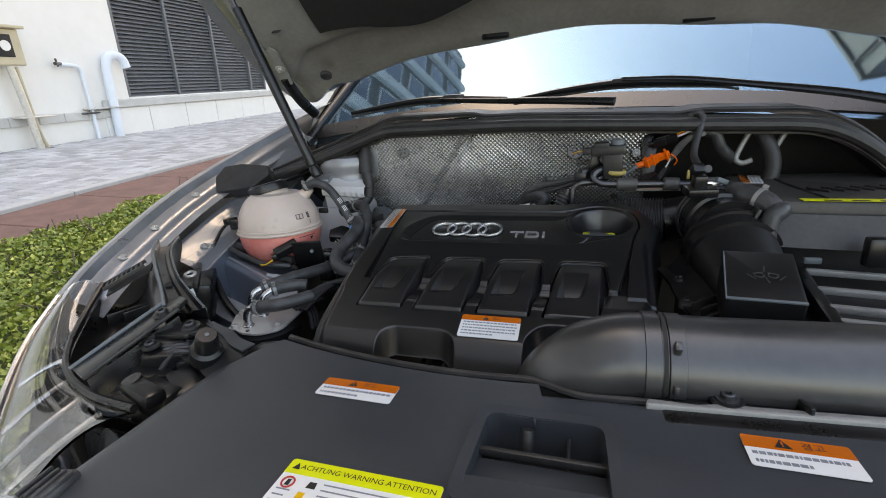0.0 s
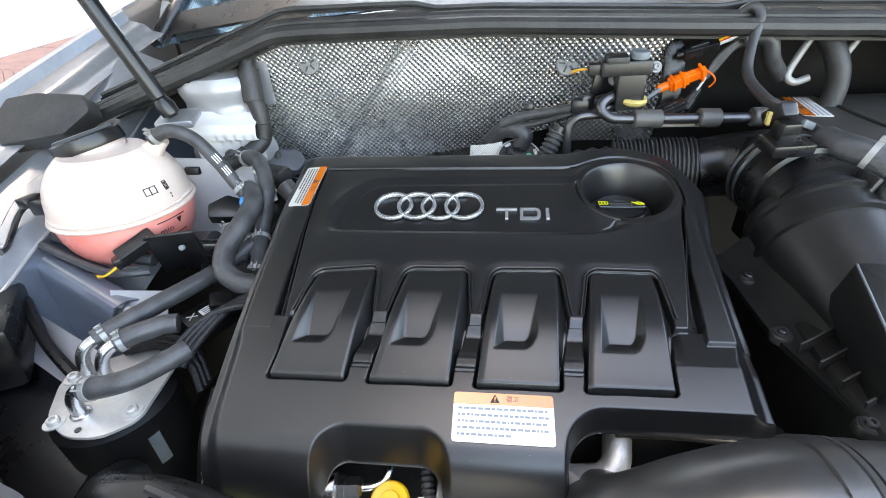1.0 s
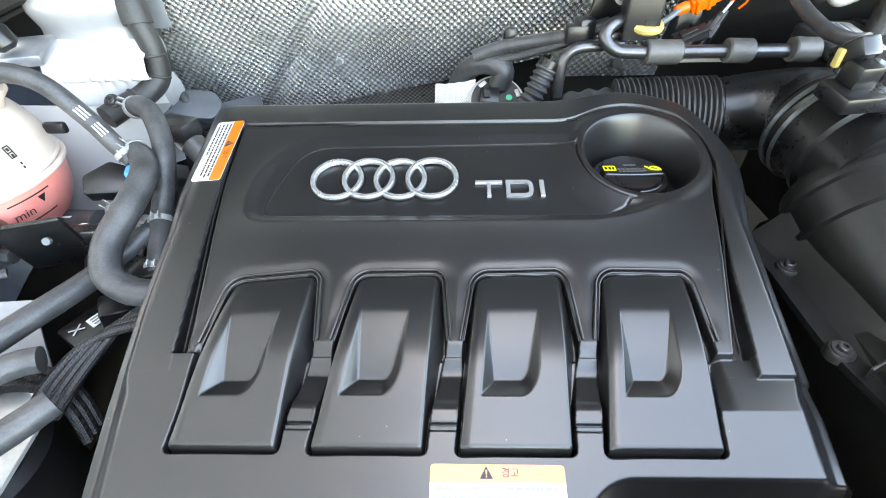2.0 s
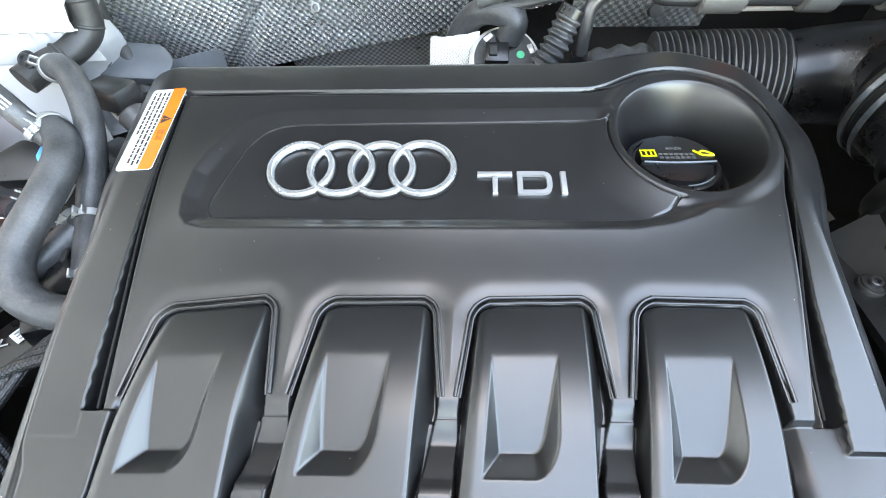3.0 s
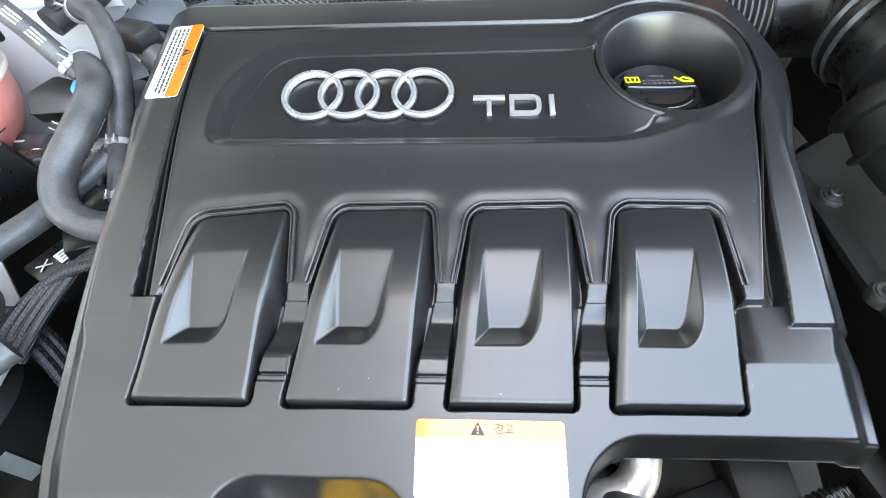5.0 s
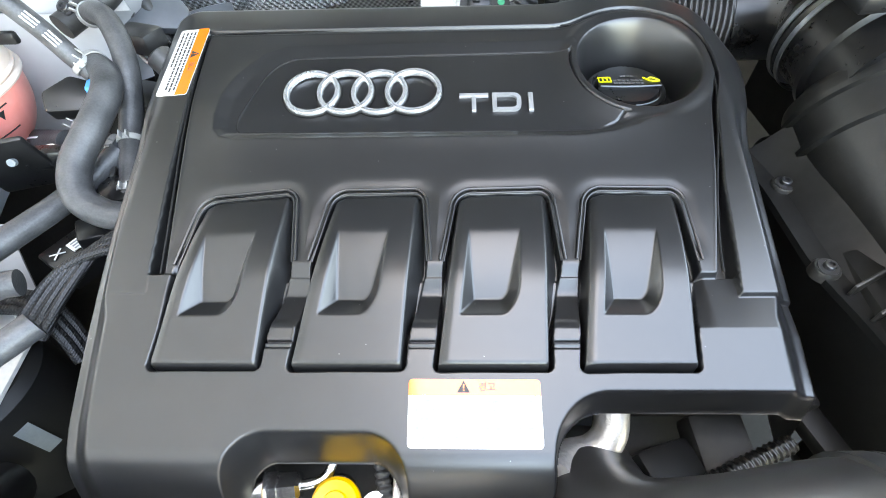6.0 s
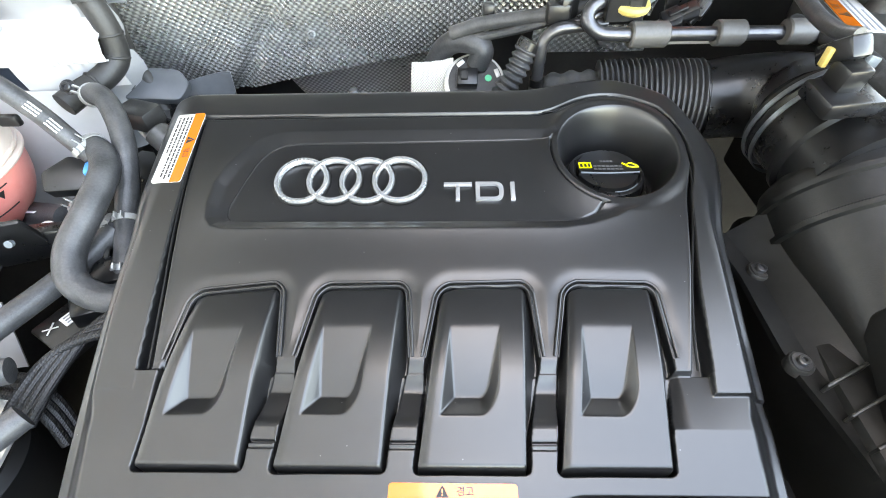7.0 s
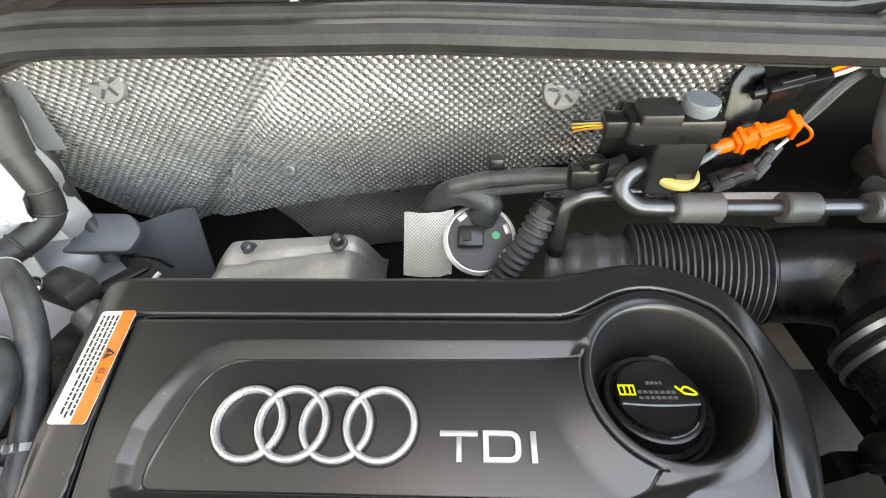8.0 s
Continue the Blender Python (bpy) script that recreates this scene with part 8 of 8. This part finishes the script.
    part("bent_strip", sheet(lambda u, v: strip[int(round(u * (len(strip) - 1)))] + Vector((-0.002, -0.010, 0.0)) * v * (1 + u), len(strip) - 1, 2, 0.002), PANEL, t, "bent grey edge strip")
    part("strip_web", sheet(lambda u, v: strip[int(round(u * (len(strip) - 1)))] + Vector((-0.01 * v, -0.012 - 0.045 * v, -0.003 - 0.020 * v)), len(strip) - 1, 6, 0.002), DUSTY, t)


headlamp()


def washer_stuff():
    t = thing("service_box", (-0.55, 0.06, 0.80), "black service box with a white triangle label in the dark recess", "service box")
    part("box", box((-0.600, 0.075, 0.905), (0.10, 0.14, 0.08), 0.008, (0, 6, 38)), BLACK, t)
    part("lid_edge", box((-0.552, 0.062, 0.950), (0.010, 0.120, 0.012), 0.003, (6, 0, 40)), BLACK, t)
    lab = part("label", slab([(-0.014, -0.011), (0.014, -0.011), (0.014, 0.011), (-0.014, 0.011)], frame_at((-0.520, 0.002, 0.935), (-0.495, 0.027, 0.942), (0.62, -0.55, 0.55)), 0.001), WHITE, t, "white printed label")
    part("triangle_sign", slab([(-0.006, -0.004), (0.006, -0.004), (0, 0.006)], frame_at((-0.519, 0.001, 0.938), (-0.494, 0.026, 0.945), (0.62, -0.55, 0.55)), 0.0016), INK, lab)
    part("ring", torus((-0.532, 0.029, 0.967), (0.1, -0.2, 1), 0.0085, 0.0028, 24, 8), ZINC, t)
    part("ring_core", lathe((-0.532, 0.029, 0.963), (0.1, -0.2, 1), [(0, 0.007), (0.003, 0.007), (0.003, 0.0001)], 18), DARK, t)
    part("floor_shell", sheet(lambda u, v: (-0.62 + 0.24 * u, -0.03 + 0.16 * v - 0.08 * u, 0.845 - 0.02 * u + 0.02 * math.sin(3 * v)), 12, 12, 0.004), BLACK, t)
    part("rib", tube([(-0.585, 0.135, 0.915), (-0.520, 0.085, 0.890), (-0.440, 0.040, 0.870)], 0.007, 8, 5), BLACK, t)


washer_stuff()
hose("black radiator hose behind the front panel", [(-0.33, -0.055, 0.850), (-0.295, -0.092, 0.892), (-0.24, -0.100, 0.902), (-0.18, -0.112, 0.895), (-0.12, -0.13, 0.86)], 0.024, BLACK, name="radiator_hose", n=20)
hose("black cable duct beside the cover front", [(-0.266, -0.05, 0.80), (-0.262, -0.035, 0.84), (-0.262, -0.010, 0.875), (-0.268, 0.03, 0.890)], 0.0085, BLACK, name="cable_duct")

# ---- outdoors: building, pavement, hedge ----
OUT = Matrix.Rotation(radians(6), 4, "Z")


def outbm(bm):
    bmesh.ops.transform(bm, matrix=OUT, verts=bm.verts)
    return bm


def obox(x0, x1, y0, y1, z0, z1, bevel=0.01):
    return outbm(box(((x0 + x1) / 2, (y0 + y1) / 2, (z0 + z1) / 2), (x1 - x0, y1 - y0, z1 - z0), bevel, seg=1))


def ground():
    bm = B()
    bmesh.ops.create_grid(bm, x_segments=2, y_segments=2, size=400)
    single("ground", bm, ASPHALT, "pale grey concrete yard ground", "ground", car=False, kind="structure")


ground()


def building():
    t = thing("building", (-9.4, 7.0, 0.0), "white-painted building with grey louvres and a tall windowed block", "building", car=False, kind="structure")
    L0, L1, LZ0, LZ1 = 8.65, 14.2, 0.82, 3.6
    part("wall", obox(-9.15, -8.75, -54, L0, 0, 4.4), CONC, t, "white rendered wall")
    part("wall", obox(-9.15, -8.75, L1, 40, 0, 4.4), CONC, t)
    part("wall", obox(-9.15, -8.75, L0, L1, 0, LZ0), CONC, t)
    part("wall", obox(-9.15, -8.75, L0, L1, LZ1, 4.4), CONC, t)
    # ledge band and plinth with joints
    part("ledge", obox(-8.75, -8.66, 7.9, 40, 0.62, 0.79, 0.02), KERB, t, "stained concrete ledge")
    y = -14.0
    while y < 7.9:
        part("ledge", obox(-8.75, -8.69, y + 0.004, y + 0.496, 0.44, 0.60, 0.01), KERB, t)
        y += 0.5
    y = 7.9
    while y < 30:
        part("plinth_panel", obox(-8.75, -8.72, y + 0.006, y + 1.19, 0.01, 0.61, 0.006), CONC, t)
        y += 1.2
    lv = part("louvre", obox(-9.10, -9.05, L0, L1, LZ0, LZ1), LOUV, t, "dark grey louvre screen")
    shared = None
    n = 34
    for k in range(n):
        z = LZ0 + 0.04 + (LZ1 - LZ0 - 0.06) * k / n
        if shared is None:
            ob = part("slat", outbm(box((-8.83, (L0 + L1) / 2, 0), (0.10, L1 - L0, 0.010), 0.002, (0, 42, 0), seg=1)), LOUV, lv)
            shared = ob.data
        else:
            ob = new("slat", shared)
            ob.parent = lv
        ob.location.z = z
    for y in (L0 + 0.02, 10.22, 11.85, 13.4, L1 - 0.02):
        part("mullion", obox(-8.83, -8.74, y - 0.035, y + 0.035, LZ0, LZ1), LOUV, lv)
    # tall block above with its window grid, ending short of the street corner
    # its unseen length and upper storeys are added to hold off sun and sky light
    part("upper_wall", obox(-14.0, -9.0, -54.0, 25.0, 4.4, 30.0), FACADE, t, "tall stone-clad block")
    part("upper_wall", obox(-14.0, -9.02, -54.0, 5.0, 30.0, 48.0), FACADE, t)
    pane = frm = sill = None
    for s in range(8):
        for c in range(14):
            y, z = -20.0 + 3.2 * c, 6.0 + 3.1 * s
            if pane is None:
                w = part("window_frame", outbm(box((-8.98, 0, 0), (0.10, 1.9, 2.1), 0.01, seg=1)), CONC, t)
                frm = w.data
                g = part("pane", outbm(box((-8.93, 0, 0), (0.03, 1.6, 1.8), 0.005, seg=1)), GLASS, w)
                pane = g.data
            else:
                w = new("window_frame", frm)
                w.parent = t
                g = new("pane", pane)
                g.parent = w
            w.location = Vector((0, 0, 0)) - BASES[t] + OUT @ Vector((0, y, z))
    for c in range(15):
        part("pilaster", obox(-9.0, -8.70, -21.85 + 3.2 * c, -21.15 + 3.2 * c, 4.4, 30.0), CONC, t)


building()


def grey_block():
    t = thing("grey_building", (19.0, 25.0, 0.0), "tall plain grey block across the yard, seen mirrored in the windscreen", "building", car=False, kind="structure")
    part("wall", obox(15.0, 23.0, 17.0, 34.0, 0.0, 34.0, 0.05), FACADE, t)
    part("roof_edge", obox(14.8, 23.2, 16.8, 34.2, 34.0, 34.5, 0.05), FACADE, t)
    part("wall_pipe", outbm(cyl((14.8, 18.5, 0.0), (14.8, 18.5, 34.0), 0.12, 12)), FACADE, t)


grey_block()


def drain_pipes():
    t = thing("drain_pipe", tuple(OUT @ Vector((-8.64, 8.03, 0))), "white painted drain pipe bent over at the top", "pipe", car=False)
    part("pipe", outbm(tube([(-8.62, 8.05, 0.0), (-8.62, 8.06, 0.5), (-8.62, 8.08, 1.0), (-8.62, 8.10, 1.38), (-8.61, 8.17, 1.60), (-8.58, 8.33, 1.66), (-8.55, 8.47, 1.58), (-8.54, 8.52, 1.42)], 0.085, 20, 8)), PIPEW, t)
    for z in (0.64,):
        part("bracket", obox(-8.75, -8.52, 7.90, 8.20, z, z + 0.03), KERB, t)
    t = thing("tap_pipe", tuple(OUT @ Vector((-8.68, 7.55, 0))), "thin grey water pipe with a tap", "pipe", car=False)
    part("pipe", outbm(tube([(-8.68, 7.60, 0.0), (-8.68, 7.59, 0.6), (-8.68, 7.58, 1.2), (-8.68, 7.55, 1.40), (-8.68, 7.40, 1.45), (-8.68, 7.18, 1.46)], 0.035, 12, 8)), PIPEW, t)
    part("tap", outbm(join(cyl((-8.68, 7.20, 1.47), (-8.60, 7.02, 1.47), 0.03, 12), cyl((-8.64, 7.10, 1.42), (-8.64, 7.08, 1.56), 0.018, 10))), TUBE, t)
    part("bracket", obox(-8.75, -8.62, 7.35, 7.72, 0.55, 0.58), TUBE, t)
    part("bracket", obox(-8.75, -8.60, 7.45, 8.0, 0.63, 0.66), KERB, t)


drain_pipes()


def meter():
    t = thing("meter_box", tuple(OUT @ Vector((-8.5, 6.2, 0))), "beige metal meter box on a steel post", "meter box", car=False)
    part("post", outbm(tube([(-8.48, 6.22, 0.0), (-8.48, 6.20, 0.5), (-8.48, 6.16, 1.05), (-8.48, 6.12, 1.42)], 0.055, 14)), ZINC, t)
    part("conduit", outbm(tube([(-8.52, 6.40, 0.02), (-8.52, 6.32, 0.3), (-8.50, 6.26, 0.9), (-8.48, 6.22, 1.40)], 0.03, 10)), BEIGE, t)
    part("foot", outbm(tube([(-8.45, 6.24, 0.03), (-8.42, 6.36, 0.05), (-8.40, 6.50, 0.02)], 0.02, 8)), TUBE, t)
    part("case", obox(-8.70, -8.40, 5.60, 6.36, 1.42, 1.98, 0.02), BEIGE, t)
    part("roof", obox(-8.74, -8.32, 5.55, 6.42, 1.98, 2.03, 0.01), BEIGE, t)
    w = part("dial_window", outbm(box((-8.395, 6.08, 1.72), (0.02, 0.24, 0.34), 0.09, seg=3)), DARK, t)
    part("dial", outbm(lathe((-8.384, 6.08, 1.72), (1, 0, 0), [(0, 0.08), (0.006, 0.08), (0.006, 0.0001)], 24)), WHITE, w)
    part("door_edge", obox(-8.40, -8.385, 5.66, 5.68, 1.45, 1.95, 0.004), KERB, t)
    part("cross_bar", obox(-8.75, -8.44, 6.05, 6.62, 0.58, 0.61), ZINC, t)


meter()

for nm, x0, x1, z1, mt, lb in (("kerb", -4.90, -4.79, 0.10, KERB, "pale kerb stones along the paved walk"), ("red_strip", -4.786, -3.36, 0.06, REDPAVE, "red-brown paved strip behind the hedge")):
    y = -14.0
    t = thing(nm, tuple(OUT @ Vector((x0, 4, 0))), lb, nm.split("_")[0], car=False, kind="structure")
    first = None
    while y < 34:
        if first is None:
            ob = part("stone", outbm(box(((x0 + x1) / 2, 0, z1 / 2 - 0.02), (x1 - x0, 0.985, z1 + 0.04), 0.008, seg=1)), mt, t)
            first = ob.data
        else:
            ob = new("stone", first)
            ob.parent = t
        ob.location = -BASES[t] + OUT @ Vector((0, y, 0))
        y += 1.0


def hedge():
    t = thing("hedge", tuple(OUT @ Vector((-2.3, 3, 0))), "low clipped green hedge with yellowish young leaves", "hedge", car=False, kind="stuff")
    rnd = random.Random(7)

    def top(x, y):
        e = min(x + 3.30, -1.15 - x)
        return 0.33 * min(1, max(0.15, e / 0.22)) ** 0.5 + 0.05 * noise.noise(Vector((x * 2.2, y * 2.2, 0))) + 0.03 * noise.noise(Vector((x * 7, y * 7, 3)))
    # dark green sheet below the leaf tops stands in for the shade between leaves
    dark_core = B()
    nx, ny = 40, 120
    V = [[dark_core.verts.new((-3.30 + 2.15 * i / nx, -4 + 14.0 * j / ny, max(0.02, top(-3.30 + 2.15 * i / nx, -4 + 14.0 * j / ny) - 0.07))) for i in range(nx + 1)] for j in range(ny + 1)]
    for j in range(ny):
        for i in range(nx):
            dark_core.faces.new((V[j][i], V[j][i + 1], V[j + 1][i + 1], V[j + 1][i]))
    part("shaded_core", outbm(dark_core), HEDGECORE, t)
    vs, fs = [], []
    for k in range(110000):
        x, y = rnd.uniform(-3.34, -1.12), rnd.uniform(-2.0, 8.5)
        bald = noise.noise(Vector((x * 1.1 + 5, y * 1.1, 9))) > 0.34 and y < 2.6
        if bald and rnd.random() < 0.55:
            continue
        z = top(x, y) - abs(rnd.gauss(0, 0.035))
        c = Vector((x, y, max(0.03, z)))
        a = Vector((rnd.gauss(0, 1), rnd.gauss(0, 1), rnd.gauss(0.35, 0.6))).normalized()
        b = a.cross(Vector((rnd.gauss(0, 1), rnd.gauss(0, 1), rnd.gauss(0, 1)))).normalized()
        l, w = rnd.uniform(0.018, 0.034), rnd.uniform(0.006, 0.012)
        n = a.cross(b)
        o = len(vs)
        vs += [tuple(OUT @ q) for q in (c - a * l * 0.5, c + b * w + n * 0.004, c + a * l * 0.6, c - b * w + n * 0.004)]
        fs.append((o, o + 1, o + 2, o + 3))
    part("leaves", (vs, [], fs), LEAF, t)
    tw = B()
    for k in range(420):
        x, y = rnd.uniform(-3.25, -1.2), rnd.uniform(-2.0, 5.5)
        h = top(x, y)
        p = Vector((x, y, 0.02))
        q = p + Vector((rnd.gauss(0, 0.10), rnd.gauss(0, 0.10), h * rnd.uniform(0.75, 1.12)))
        m = p.lerp(q, 0.55) + Vector((rnd.gauss(0, 0.05), rnd.gauss(0, 0.05), 0.02))
        bmt = tube([p, m, q], 0.0035, 4, 2)
        tmp = bpy.data.meshes.new("tmp")
        bmt.to_mesh(tmp)
        bmt.free()
        tw.from_mesh(tmp)
        bpy.data.meshes.remove(tmp)
    part("twigs", outbm(tw), TWIG, t)


hedge()


def pavement():
    t = thing("pavement", tuple(OUT @ Vector((-6.8, 4, 0))), "pale grey block paving laid in herringbone", "pavement", car=False, kind="structure")
    part("bed", obox(-8.75, -4.90, -14, 34, -0.02, 0.052, 0.0), JOINT, t, "sandy joints")
    c, gap = 0.125, 0.010

    def brick_bm(hor):
        return box((0, 0, 0), ((2 * c if hor else c) - gap, (c if hor else 2 * c) - gap, 0.03), 0.004, seg=1)
    made = {}
    count = 0
    vs, fs = [], []
    rnd = random.Random(3)
    for i in range(-70, -39):
        for j in range(-48, 150):
            r = (i - j) % 4
            if r not in (0, 3):
                continue
            hor = r == 0
            x, y = i * c + (c if hor else c / 2), j * c + (c / 2 if hor else c)
            if not (-8.73 < x < -4.96):
                continue
            z = 0.047 + rnd.uniform(-0.0015, 0.0015)
            if count < 300 and 2.6 < y < 5.4 and x > -6.6:
                if hor not in made:
                    bm = brick_bm(hor)
                    bmesh.ops.rotate(bm, matrix=OUT.to_3x3(), verts=bm.verts)
                    ob = part("paving_block", bm, PAVER, t)
                    made[hor] = ob.data
                else:
                    ob = new("paving_block", made[hor])
                    ob.parent = t
                ob.location = -BASES[t] + OUT @ Vector((x, y, z))
                count += 1
                continue
            hx, hy = ((2 * c if hor else c) - gap) / 2, ((c if hor else 2 * c) - gap) / 2
            o = len(vs)
            for zz, s in ((z - 0.012, 1.0), (z + 0.015, 0.975)):
                vs += [tuple(OUT @ Vector((x + sx * hx * s, y + sy * hy * s, zz))) for sx, sy in ((-1, -1), (1, -1), (1, 1), (-1, 1))]
            fs += [(o + 4, o + 5, o + 6, o + 7)] + [(o + a, o + (a + 1) % 4, o + 4 + (a + 1) % 4, o + 4 + a) for a in range(4)]
    rest = part("far_blocks", (vs, [], fs), PAVER, t)
    rest.data.polygons.foreach_set("use_smooth", [False] * len(rest.data.polygons))
    tagged(rest, kind="stuff")


pavement()
